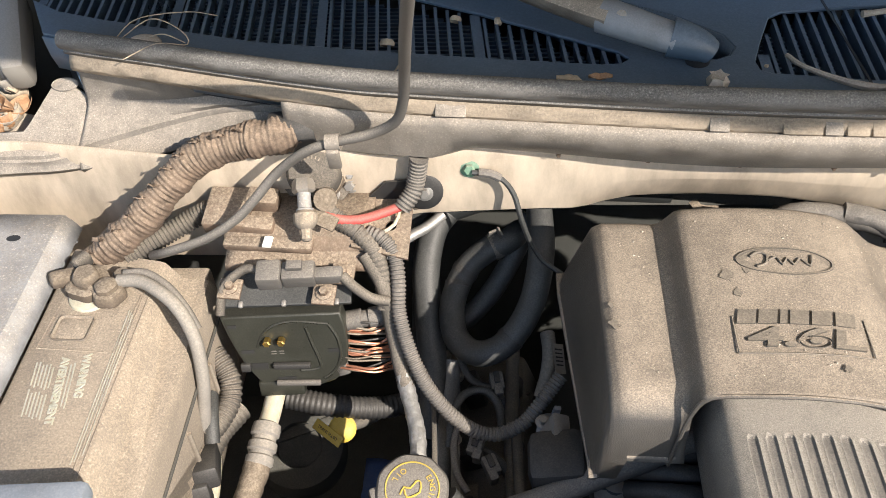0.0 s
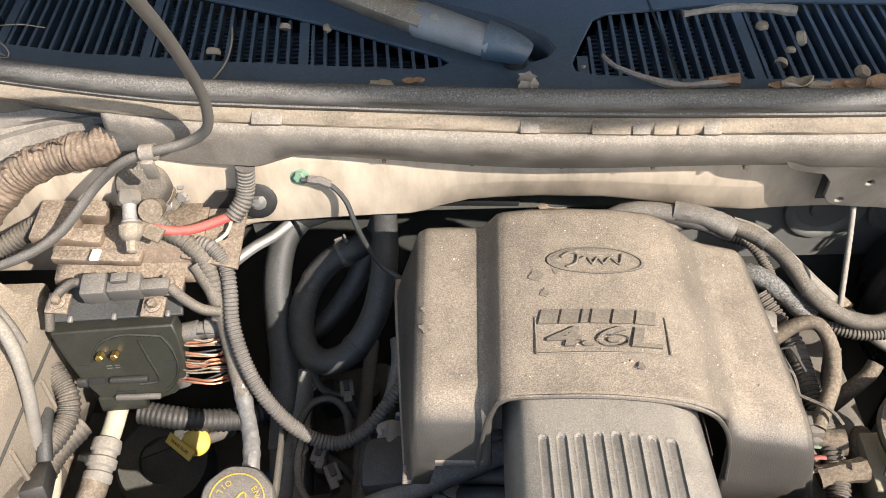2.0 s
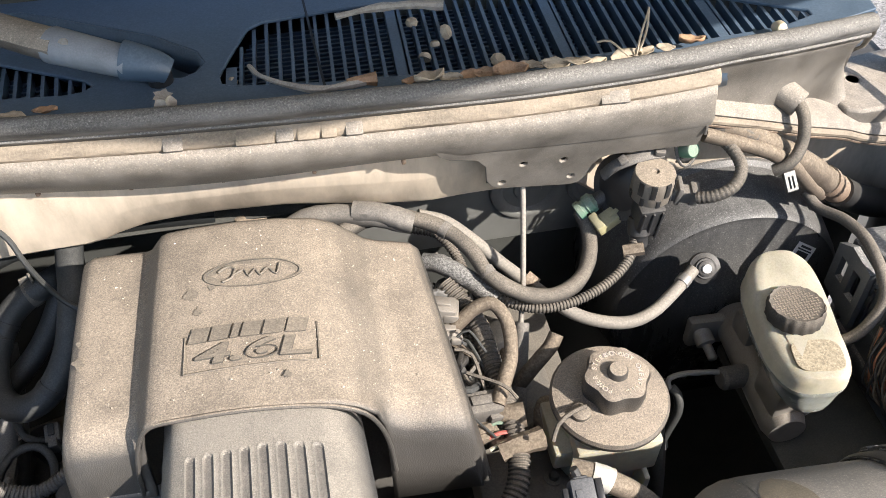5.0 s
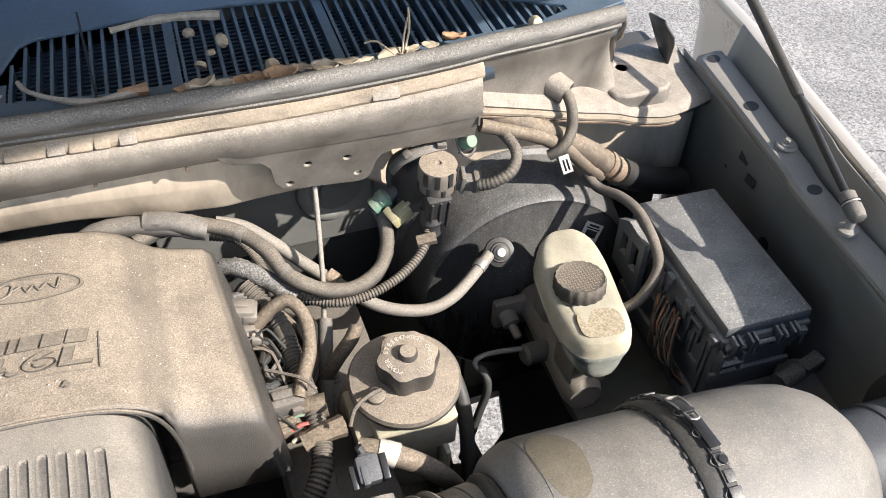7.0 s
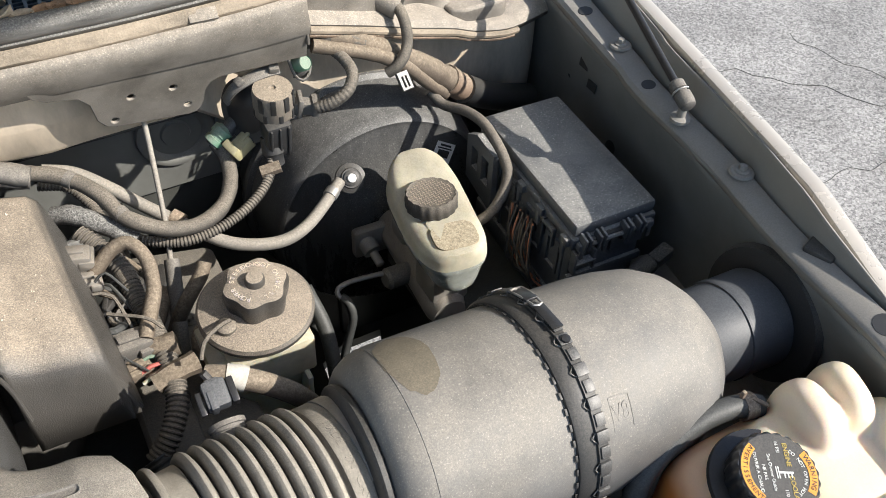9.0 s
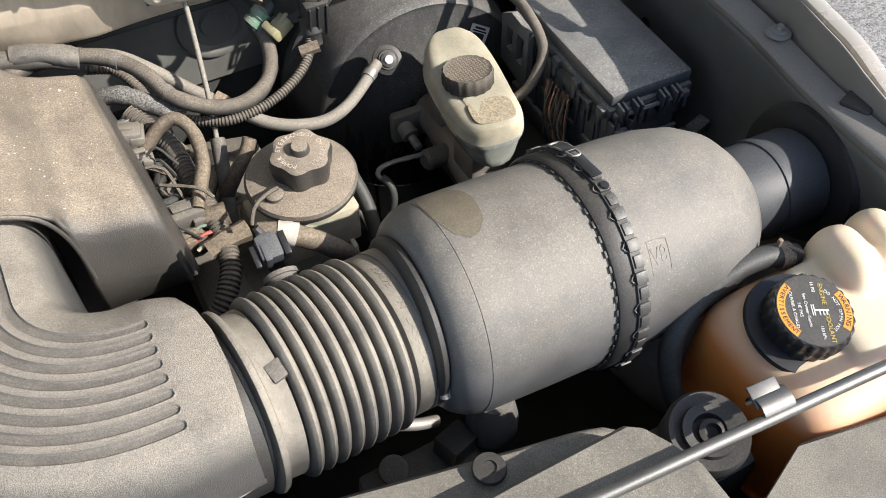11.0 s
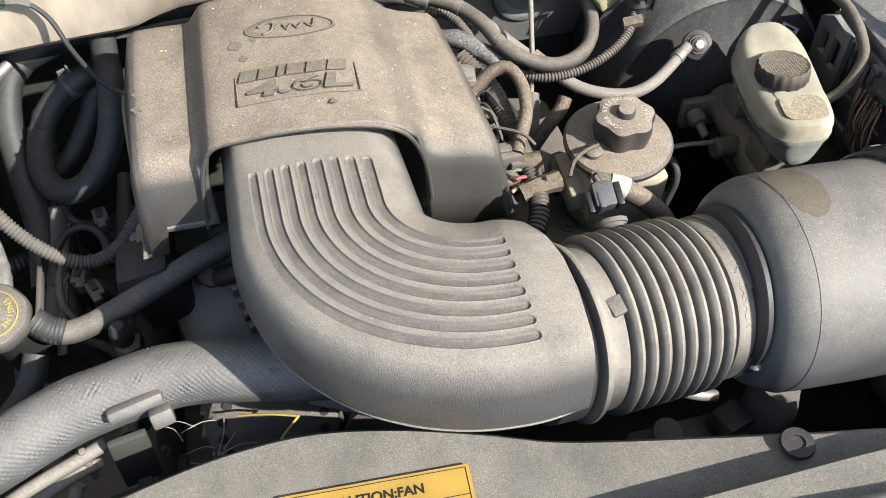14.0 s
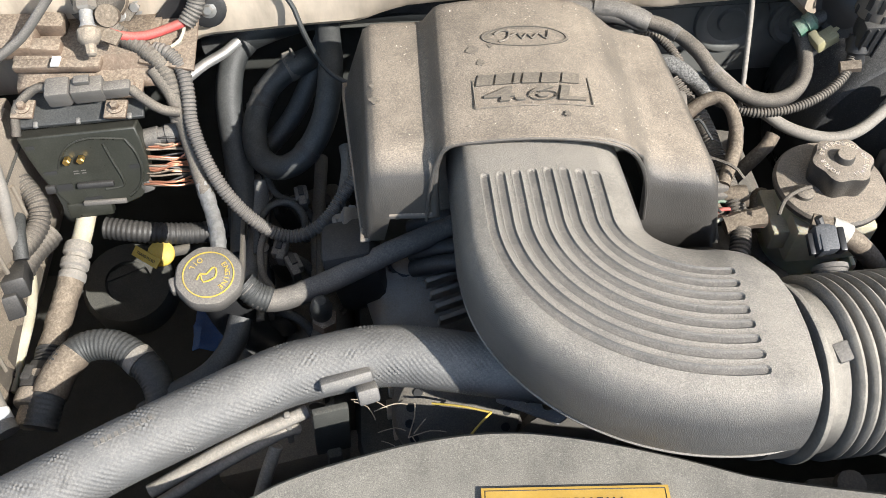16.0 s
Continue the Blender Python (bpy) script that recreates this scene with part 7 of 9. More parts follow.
part("collar_plate", box_bm((0.060, 0.030, 0.010), pose(-0.170, 0.552, 0.915, 20, 0, 8), 0.003), "battery", ac)
part("crimp", turn_bm([(0.011, -0.026), (0.0150, -0.024), (0.0158, -0.018), (0.0158, -0.012), (0.0132, -0.010), (0.0132, -0.005), (0.0158, -0.003), (0.0158, 0.005), (0.0132, 0.007), (0.0132, 0.011), (0.0152, 0.013), (0.0152, 0.020), (0.012, 0.024)], axis_pose((-0.194, 0.470, 0.890), (-0.08, -1, -0.25)), 24), "palehose", ac)
part("sleeve", tube_bm([(-0.196, 0.450, 0.885), (-0.203, 0.420, 0.874), (-0.208, 0.385, 0.866), (-0.2085, 0.365, 0.863)], 0.0142, sides=20, step=0.003, wob=0.10, crumple=0.12), "loom", ac)
part("ribbed_boot", tube_bm([(-0.2083, 0.370, 0.864), (-0.2085, 0.355, 0.862), (-0.2095, 0.342, 0.861)], 0.0150, ribs=0.005, depth=0.16, sides=18), "black", ac)
part("paper_band", tube_bm([(-0.2093, 0.345, 0.861), (-0.2098, 0.339, 0.861)], 0.0160, sides=18, step=0.002), "palehose", ac)
part("fitting", turn_bm([(0.013, -0.02), (0.0135, 0.0), (0.0185, 0.002), (0.0195, 0.006), (0.0195, 0.016), (0.017, 0.019), (0.012, 0.020), (0.012, 0.036), (0.009, 0.040), (0, 0.040)], axis_pose((-0.2115, 0.318, 0.866), (-0.12, -1, -0.15)), 20), "battery", ac, "tan dusty pipe fitting")
part("clamp_block", join(box_bm((0.026, 0.036, 0.018), pose(-0.2105, 0.330, 0.862, -8, 0, -6), 0.003), box_bm((0.010, 0.020, 0.010), pose(-0.222, 0.332, 0.872, -8, 14, -6), 0.002)), "black", ac, "black clip block on the line")
hose("marked_hose", "grey hose end with a white printed band by the pipe fitting", "hose", [(-0.262, 0.330, 0.905), (-0.246, 0.300, 0.900), (-0.232, 0.276, 0.893), (-0.220, 0.258, 0.885)], 0.0125, "palehose", sides=16)
hose("paper_band", "white printed paper band round the hose end", "band", [(-0.2325, 0.277, 0.8935), (-0.2265, 0.267, 0.889)], 0.0131, "white", sides=16, step=0.003)
hose("side_pipe", "cream pipe beside the air-conditioning line", "pipe", [(-0.262, 0.50, 0.88), (-0.248, 0.46, 0.875), (-0.243, 0.42, 0.868), (-0.245, 0.37, 0.86), (-0.25, 0.33, 0.85)], 0.0075, "cream", sides=12)
sw = thing("pressure_switch", (-0.225, 0.40, 0.89), "black angular pressure switch plug by the air-conditioning line", "wiring plug")
part("plug", join(box_bm((0.026, 0.050, 0.026), pose(-0.238, 0.425, 0.905, -20, 0, 18), 0.004), box_bm((0.032, 0.02, 0.03), pose(-0.244, 0.395, 0.895, -20, 0, 18), 0.004)), "black", sw)
part("tail", tube_bm([(-0.236, 0.45, 0.925), (-0.240, 0.475, 0.94), (-0.246, 0.50, 0.94)], 0.008, sides=12), "rubber", sw)
eh = hose("elbow_hose", "dusty black corrugated elbow hose low in the bay", "hose", [(-0.200, 0.275, 0.862), (-0.194, 0.306, 0.872), (-0.184, 0.338, 0.880), (-0.162, 0.357, 0.884), (-0.132, 0.356, 0.884), (-0.105, 0.338, 0.880), (-0.084, 0.313, 0.872), (-0.074, 0.275, 0.855)], 0.0165, "rubber", ribs=0.005, depth=0.04, sides=18)
part("end_ring", tube_bm([(-0.108, 0.341, 0.881), (-0.104, 0.337, 0.880), (-0.100, 0.333, 0.879)], 0.0178, sides=18, step=0.002), "palehose", eh)
part("tape_wrap", tube_bm([(-0.194, 0.306, 0.872), (-0.187, 0.330, 0.878), (-0.172, 0.350, 0.883)], 0.0175, sides=16, wob=0.12), "loom", eh)
hose("tray_loom", "corrugated wiring sleeve beside the battery tray", "wiring loom", [(-0.246, 0.455, 0.925), (-0.236, 0.480, 0.922), (-0.229, 0.505, 0.926), (-0.232, 0.525, 0.94), (-0.25, 0.545, 0.955)], 0.0115, "dustyrubber", ribs=0.0052, depth=0.14)
hose("tray_loom", "thick dusty sleeve going down past the battery tray", "wiring loom", [(-0.228, 0.512, 0.90), (-0.246, 0.478, 0.90), (-0.258, 0.44, 0.89), (-0.262, 0.40, 0.88), (-0.26, 0.34, 0.86)], 0.017, "dustyrubber", ribs=0.006, depth=0.06, sides=16)
hose("tray_hose", "black corrugated hose under the module", "hose", [(-0.19, 0.565, 0.845), (-0.15, 0.560, 0.840), (-0.11, 0.562, 0.830), (-0.07, 0.575, 0.815), (-0.03, 0.60, 0.80)], 0.0135, "black", ribs=0.006, depth=0.08, sides=16)
ds = thing("transmission_dipstick", (-0.13, 0.54, 0.80), "yellow transmission dipstick handle with a tag", "dipstick")
part("handle", turn_bm([(0.013, -0.006), (0.0165, -0.002), (0.0165, 0.003), (0.012, 0.007), (0, 0.008)], axis_pose((-0.125, 0.540, 0.818), (0.15, -0.5, 0.8)), 28), "yellow", ds)
tg = pose(-0.140, 0.530, 0.824, 35, 0, -38)
part("tag", box_bm((0.044, 0.013, 0.002), tg, 0.0006), "yellow", ds)
part("wording", text_bm("TRANS FLUID", 0.0052, tg @ pose(0, 0, 0.0023), 0.0002), "ink", ds)
part("tube", tube_bm([(-0.12, 0.548, 0.81), (-0.10, 0.58, 0.78), (-0.09, 0.62, 0.74)], 0.007, sides=10), "iron", ds)
ap = thing("air_pump_housing", (-0.15, 0.53, 0.5), "dark round housing low beside the engine", "housing")
housing_at = axis_pose((-0.205, 0.595, 0.66), (0.1, -0.3, 0.9))
part("strap", box_bm((0.13, 0.012, 0.006), pose(-0.205, 0.590, 0.728, 18, -6, 20), 0.002), "dark", ap)
part("drum", turn_bm([(0.04, 0), (0.060, 0.02), (0.062, 0.06), (0.056, 0.072), (0.03, 0.074), (0.028, 0.066), (0, 0.066)], housing_at, 40), "dark", ap)
rag = thing("blue_cloth", (-0.13, 0.47, 0.6), "faded blue cloth lying deep in the bay", "cloth")
rows = [[(-0.120 + 0.011 * i, 0.500 + 0.012 * k, 0.660 + 0.012 * noise.noise((i * 0.5, k * 0.5, 0))) for k in range(9)] for i in range(10)]
part("sheet", loft_bm(rows), "blue", rag, thick=0.002)
sb = thing("steel_bracket", (-0.1, 0.5, 0.5), "dark steel bracketry under the bulkhead hoses", "bracket")
part("post", box_bm((0.035, 0.05, 0.45), pose(-0.045, 0.60, 0.42, 0, 4, 0), 0.006), "iron", sb)
part("strap", box_bm((0.07, 0.02, 0.006), pose(0.005, 0.47, 0.79, 0, -12, 0), 0.002), "iron", sb)

# ---- oil filler ----
oil = thing("oil_filler", (-0.02, 0.40, 0.85), "black oil filler neck with a yellow-printed cap", "oil filler")
om = axis_pose((-0.0225, 0.392, 0.933), (0.09, -0.24, 1)) @ Matrix.Diagonal((0.92, 0.92, 1, 1))
part("cap", turn_bm([(0.030, -0.004), (0.036, 0.0), (0.0385, 0.006), (0.0385, 0.016), (0.036, 0.020), (0.033, 0.021), (0, 0.0215)], om, 72, 8, 0.015), "greyhose", oil)
part("cap_ear", box_bm((0.012, 0.02, 0.014), om @ pose(-0.038, 0.006, 0.002), 0.004), "greyhose", oil)
part("printed_ring", turn_bm([(0.0285, 0.0205), (0.0285, 0.0221), (0.0272, 0.0221), (0.0272, 0.0205)], om, 56), "yellow", oil, "yellow printed ring")
part("wording", join(arc_text_bm("ENGINE", 0.0085, 0.0205, -25, om @ pose(0, 0, 0.0217), 0.0003), arc_text_bm("OIL", 0.0085, 0.0205, 118, om @ pose(0, 0, 0.0217), 0.0003, True)), "yellow", oil, "yellow lettering")
part("pictogram", tube_bm([tuple(om @ Vector(p)) for p in ((-0.014, -0.002, 0.022), (-0.008, 0.004, 0.022), (-0.002, 0.001, 0.022), (0.006, 0.006, 0.022), (0.010, 0.004, 0.022), (0.006, -0.006, 0.022), (-0.008, -0.007, 0.022), (-0.008, 0.002, 0.022))], 0.0009, sides=5, step=0.004), "yellow", oil)
part("neck", tube_bm([tuple(om @ Vector((0, 0, 0.0))), (-0.018, 0.40, 0.90), (-0.012, 0.41, 0.84), (0.01, 0.43, 0.78)], 0.025, sides=20), "black", oil)

# ---- upper radiator hose ----
rh = thing("radiator_hose", (0.0, 0.24, 0.94), "woven-textured grey radiator hose with a plastic clip", "radiator hose")
bm = bmesh.new()
line = spline([(-0.30, 0.055, 0.965), (-0.21, 0.105, 0.968), (-0.137, 0.145, 0.970), (-0.086, 0.172, 0.971), (-0.041, 0.195, 0.971), (0.009, 0.219, 0.971), (0.065, 0.245, 0.971), (0.133, 0.259, 0.971), (0.175, 0.259, 0.970), (0.21, 0.254, 0.967), (0.27, 0.246, 0.957), (0.34, 0.240, 0.94)], 0.00125)
rings, sidev = [], None
for i, q in enumerate(line):
    tan = (line[min(i + 1, len(line) - 1)] - line[max(i - 1, 0)]).normalized()
    sidev = tan.cross(Vector((0, 0, 1))).normalized() if sidev is None else (sidev - tan * sidev.dot(tan)).normalized()
    oth = tan.cross(sidev)
    ring = []
    for k in range(128):
        a = 2 * math.pi * k / 128
        weave = 0.0011 * (0.55 + 0.9 * noise.noise((i * 0.05, k * 0.12, 8))) * math.cos(32 * a) * math.cos(i * 1.4) + 0.0004 * noise.noise((i * 0.03, k * 0.1, 3))
        rr = 0.0285 + weave
        ring.append(bm.verts.new(q + (sidev * math.cos(a) + oth * math.sin(a)) * rr))
    rings.append(ring)
for a, b in zip(rings, rings[1:]):
    for k in range(128):
        bm.faces.new((a[k], a[(k + 1) % 128], b[(k + 1) % 128], b[k]))
part("hose", bm, "braid", rh)
for k in range(9):
    part("print_bar", box_bm((0.0032, 0.0066, 0.0006), pose(-0.082 + 0.0052 * k, 0.1745 + 0.0027 * k, 0.9995, -14, 0, 27), 0), "palehose", rh)
cl = part("clip", box_bm((0.048, 0.020, 0.012), pose(0.124, 0.228, 0.978, -28, 0, 14), 0.004), "can", rh, "grey plastic hose clip")
part("clip_foot", box_bm((0.02, 0.022, 0.016), pose(0.142, 0.222, 0.960, -28, 0, 14), 0.003), "can", cl)
hose("drain_hose", "pale thin hose lying beside another below the radiator hose", "hose", [(-0.06, 0.162, 0.900), (0.005, 0.195, 0.911), (0.056, 0.221, 0.912), (0.070, 0.228, 0.905)], 0.0055, "palehose", sides=10)
part("stay", join(box_bm((0.034, 0.008, 0.075), pose(0.100, 0.222, 0.872, 0, 4, 12), 0.002), box_bm((0.014, 0.012, 0.03), pose(0.100, 0.214, 0.850, 0, 4, 12), 0.003)), "dark", rh)
part("strap", box_bm((0.006, 0.006, 0.050), pose(0.061, 0.224, 0.890, 0, 4, 12), 0.0015), "palehose", rh)
hose("drain_hose", "pale thin hose below the radiator hose", "hose", [(-0.06, 0.170, 0.915), (0.0085, 0.201, 0.928), (0.059, 0.222, 0.930), (0.082, 0.232, 0.930)], 0.0065, "palehose", sides=10)
hose("drain_hose", "grey thin hose running down below the radiator hose", "hose", [(0.022, 0.165, 0.85), (0.036, 0.190, 0.88), (0.050, 0.212, 0.905)], 0.0065, "palehose", sides=10)
rng = random.Random(3)
for k, (a, b, mt) in enumerate((((0.199, 0.2356, 0.921), (0.254, 0.2145, 0.932), "yellow"), ((0.2535, 0.2150, 0.932), (0.225, 0.189, 0.922), "yellow"))):
    hose("straw", "dry yellow straw fallen below the hose", "straw", [a, tuple((Vector(a) + Vector(b)) / 2 + Vector((0, 0, 0.003))), b], 0.0012, mt, sides=5)
for k in range(9):
    p = Vector((0.155 + rng.uniform(-0.03, 0.05), 0.232 + rng.uniform(-0.025, 0.02), 0.905))
    a = rng.uniform(0, 6.3)
    q = p + Vector((math.cos(a), math.sin(a), 0)) * rng.uniform(0.015, 0.04)
    hose("dry_rootlet", "thin dry rootlet caught below the hose", "rootlet", [tuple(p), tuple((p + q) / 2 + Vector((0.003, 0.004, 0))), tuple(q)], 0.0006, "acorn", sides=4)

# ---- small parts between the loop hose and the cover ----
hose("coil_wire", "black ignition lead bending into a coil plug", "wire", [(0.014, 0.605, 0.885), (0.020, 0.585, 0.880), (0.030, 0.570, 0.876), (0.046, 0.563, 0.874), (0.058, 0.566, 0.872)], 0.0042, "rubber", sides=10)
hose("coil_wire", "black ignition lead arching over the fuel rail", "wire", [(0.006, 0.490, 0.862), (0.009, 0.520, 0.878), (0.022, 0.545, 0.884), (0.044, 0.552, 0.882), (0.060, 0.538, 0.874), (0.065, 0.505, 0.862)], 0.0048, "rubber", sides=10)
hose("coil_wire", "dusty black lead hanging along the valve cover", "wire", [(0.020, 0.520, 0.878), (0.012, 0.490, 0.872), (0.016, 0.455, 0.868), (0.028, 0.435, 0.862)], 0.0040, "greyhose", sides=10)
for x, y, z, r in ((0.058, 0.570, 0.868, 10), (0.036, 0.487, 0.866, -15), (0.052, 0.462, 0.866, 25)):
    cp = thing("coil_plug", (x, y, z - 0.01), "small dusty black coil plug beside the fuel rail", "wiring plug", "coil plugs")
    part("shell", join(box_bm((0.016, 0.022, 0.014), pose(x, y, z, 10, 0, r), 0.002), box_bm((0.010, 0.012, 0.018), pose(x + 0.002, y - 0.012, z - 0.004, 10, 0, r), 0.002)), "greyhose", cp)
    part("latch", box_bm((0.007, 0.014, 0.003), pose(x, y, z + 0.0145, 10, 0, r), 0.0008), "black", cp)
st_ = thing("engine_stay", (0.014, 0.53, 0.80), "narrow dark steel stay running beside the loop hose", "stay")
part("strip", box_bm((0.010, 0.26, 0.005), pose(0.012, 0.52, 0.855, -3, 0, 2), 0.0015), "iron", st_)
part("strip", box_bm((0.006, 0.24, 0.012), pose(-0.012, 0.52, 0.858, -6, 0, 4), 0.002), "iron", st_)
for y in (0.43, 0.50, 0.585):
    bolt(st_, (0.012, y, 0.861), (0, 0, 1), 0.0045, "alu")
zb = thing("zinc_bracket", (0.105, 0.46, 0.86), "pale bent zinc bracket bolted beside the engine cover", "bracket")
part("arm", loft_bm([[(0.099, 0.505, 0.902), (0.112, 0.508, 0.904), (0.121, 0.508, 0.903)], [(0.101, 0.490, 0.904), (0.113, 0.490, 0.905), (0.123, 0.490, 0.903)], [(0.098, 0.468, 0.898), (0.106, 0.465, 0.899), (0.112, 0.463, 0.896)], [(0.093, 0.440, 0.885), (0.099, 0.438, 0.886), (0.104, 0.436, 0.883)]]), "pale_blue", zb, thick=0.0025)
part("tab", box_bm((0.008, 0.006, 0.016), pose(0.121, 0.510, 0.896, 0, 10, 0), 0.0015), "pale_blue", zb)
bolt(zb, (0.108, 0.495, 0.906), (0, -0.1, 1), 0.005, "steel")
tagw = thing("wire_tag", (0.128, 0.57, 0.90), "small pale printed tag on the wiring sleeve", "tag")
part("card", box_bm((0.013, 0.034, 0.0008), pose(0.127, 0.566, 0.924, 22, 25, 14), 0), "steel", tagw)
part("print_bar", join(*[box_bm((0.009, 0.0016, 0.0004), pose(0.127, 0.566, 0.9248, 22, 25, 14) @ pose(0, 0.010 - 0.0045 * k, 0.0003), 0) for k in range(5)]), "ink", tagw)
hose("breather_pipe", "pale rigid breather pipe rising beside the engine cover", "pipe", [(0.116, 0.612, 0.912), (0.118, 0.590, 0.905), (0.114, 0.565, 0.895), (0.106, 0.545, 0.880)], (0.0085, 0.007), "palehose", sides=14)
ic = thing("ignition_clip", (0.045, 0.675, 0.98), "steel spring clip on the heater hose", "clip")
part("ears", join(box_bm((0.012, 0.003, 0.010), pose(0.052, 0.690, 0.994, 20, 0, 30), 0.001), box_bm((0.003, 0.012, 0.010), pose(0.060, 0.688, 0.996, 20, 0, 30), 0.001)), "iron", ic)
part("band", turn_bm([(0.0156, -0.005), (0.0162, -0.005), (0.0162, 0.005), (0.0156, 0.005)], axis_pose((0.056, 0.686, 0.980), (0.9, 0.35, 0.25)), 24), "iron", ic)
hose("hose_branch", "thick black hose dropping from the large pipe beside the loop", "hose", [(0.0, 0.745, 0.985), (-0.018, 0.715, 0.975), (-0.026, 0.675, 0.945), (-0.022, 0.63, 0.905), (-0.015, 0.58, 0.865), (-0.018, 0.52, 0.83)], 0.0165, "rubber", sides=18)
hose("hose_branch", "dusty woven sleeve on the hose along the engine side", "hose", [(0.004, 0.60, 0.872), (0.002, 0.55, 0.850), (-0.002, 0.49, 0.838), (-0.004, 0.43, 0.83)], 0.012, "braid", sides=16)

# ---- hoses and wiring between the engine and the brake booster ----
hose("vacuum_hose", "grey cracked rubber hose looping from the cover to a green connector", "hose", [(0.400, 0.632, 1.055), (0.430, 0.648, 1.052), (0.470, 0.648, 1.048), (0.507, 0.632, 1.040), (0.532, 0.604, 1.030), (0.546, 0.574, 1.018), (0.575, 0.556, 1.004), (0.605, 0.554, 0.994), (0.632, 0.563, 0.990), (0.655, 0.583, 0.990), (0.670, 0.612, 0.994), (0.674, 0.637, 1.003), (0.668, 0.650, 1.018)], 0.0086, "dustyrubber", sides=18, wob=0.10, crumple=0.07)
hose("pcv_hose", "dusty cracked foam-covered hose behind the cover", "hose", [(0.330, 0.640, 1.050), (0.365, 0.650, 1.064), (0.40, 0.648, 1.066), (0.44, 0.640, 1.062), (0.475, 0.632, 1.052)], 0.0112, "greyhose", sides=18, wob=0.10, crumple=0.10)
hose("foam_sleeve", "cracked dusty foam sleeve end behind the cover", "foam", [(0.415, 0.648, 1.068), (0.445, 0.640, 1.066), (0.475, 0.630, 1.056)], 0.0128, "greyhose", sides=18, step=0.003, wob=0.10, crumple=0.10, flat=0.85)
hose("foam_sleeve", "dark cracked foam plug behind the cover", "foam", [(0.282, 0.735, 0.985), (0.298, 0.745, 0.985), (0.312, 0.752, 0.985)], 0.016, "loom", sides=12, wob=0.25)
hose("corrugated_sleeve", "dusty corrugated sleeve crossing to the purge valve", "wiring sleeve", [(0.478, 0.664, 1.015), (0.505, 0.652, 1.012), (0.520, 0.632, 1.000), (0.530, 0.606, 0.988), (0.555, 0.575, 0.980), (0.590, 0.554, 0.978), (0.622, 0.550, 0.980), (0.652, 0.555, 0.984), (0.680, 0.566, 0.990), (0.703, 0.582, 0.998), (0.716, 0.600, 1.010), (0.720, 0.612, 1.030)], 0.0054, "dustyrubber", ribs=0.0036, depth=0.16)
hose("booster_hose", "pale grey vacuum hose leading to the booster valve", "hose", [(0.486, 0.668, 1.030), (0.516, 0.664, 1.018), (0.545, 0.645, 1.000), (0.575, 0.622, 0.978), (0.607, 0.598, 0.958), (0.640, 0.570, 0.942), (0.672, 0.556, 0.934), (0.705, 0.552, 0.930), (0.735, 0.560, 0.932), (0.765, 0.578, 0.938), (0.796, 0.600, 0.946)], 0.0074, "palehose", sides=16)
hose("hose_clamp", "small dusty clamp on the vacuum hose", "clamp", [(0.596, 0.610, 0.966), (0.606, 0.600, 0.960)], 0.0098, "rusty", sides=10)
hose("hose_clamp", "steel spring clamp near the booster valve", "clamp", [(0.776, 0.586, 0.941), (0.784, 0.592, 0.943)], 0.0088, "steel", sides=14)
hose("sleeve_clip", "beige tape clip on the corrugated sleeve", "clip", [(0.700, 0.592, 1.004), (0.722, 0.588, 1.008)], 0.0074, "loom", sides=8)
hose("throttle_cable", "thin grey cable dropping from the closure panel", "cable", [(0.600, 0.655, 1.075), (0.596, 0.632, 1.050), (0.590, 0.602, 1.015), (0.584, 0.575, 0.985), (0.576, 0.548, 0.955), (0.566, 0.510, 0.930), (0.556, 0.47, 0.91)], 0.0030, "palehose", sides=10)
hose("cable_sleeve", "dark sleeve at the lower end of the cable", "sleeve", [(0.578, 0.552, 0.958), (0.568, 0.515, 0.932), (0.560, 0.485, 0.918), (0.552, 0.455, 0.90)], 0.0085, "greyhose", sides=12)
hose("foil_loom", "silver woven heat sleeve on the engine loom", "wiring sleeve", [(0.482, 0.612, 1.014), (0.500, 0.602, 1.016), (0.518, 0.589, 1.010), (0.536, 0.577, 1.000), (0.552, 0.566, 0.990)], 0.0105, "mesh", sides=20, step=0.003, wob=0.12, crumple=0.14)
hose("engine_loom", "dusty corrugated main loom running along the valve cover", "wiring loom", [(0.500, 0.585, 1.004), (0.516, 0.560, 0.992), (0.527, 0.534, 0.984), (0.531, 0.490, 0.975), (0.534, 0.455, 0.970), (0.536, 0.415, 0.964), (0.531, 0.376, 0.955), (0.515, 0.350, 0.945), (0.495, 0.338, 0.93)], 0.0102, "dustyrubber", ribs=0.0046, depth=0.16, sides=16)
LOOM = bpy.data.objects["engine_loom"]
hose("engine_loom", "short corrugated branch of the engine loom", "wiring loom", [(0.505, 0.60, 0.99), (0.512, 0.575, 0.975), (0.515, 0.545, 0.962), (0.512, 0.51, 0.95)], 0.009, "dustyrubber", ribs=0.0048, depth=0.15)
LOOM_LINE = [(0.500, 0.585, 1.004), (0.516, 0.560, 0.992), (0.527, 0.534, 0.984), (0.531, 0.490, 0.975), (0.534, 0.455, 0.970), (0.536, 0.415, 0.964), (0.531, 0.376, 0.955)]
hose("loom_tape", "frayed tape wrap on the engine loom", "tape", [(0.524, 0.440, 0.968), (0.536, 0.432, 0.968), (0.550, 0.430, 0.970)], 0.0122, "loom", sides=10, wob=0.15)
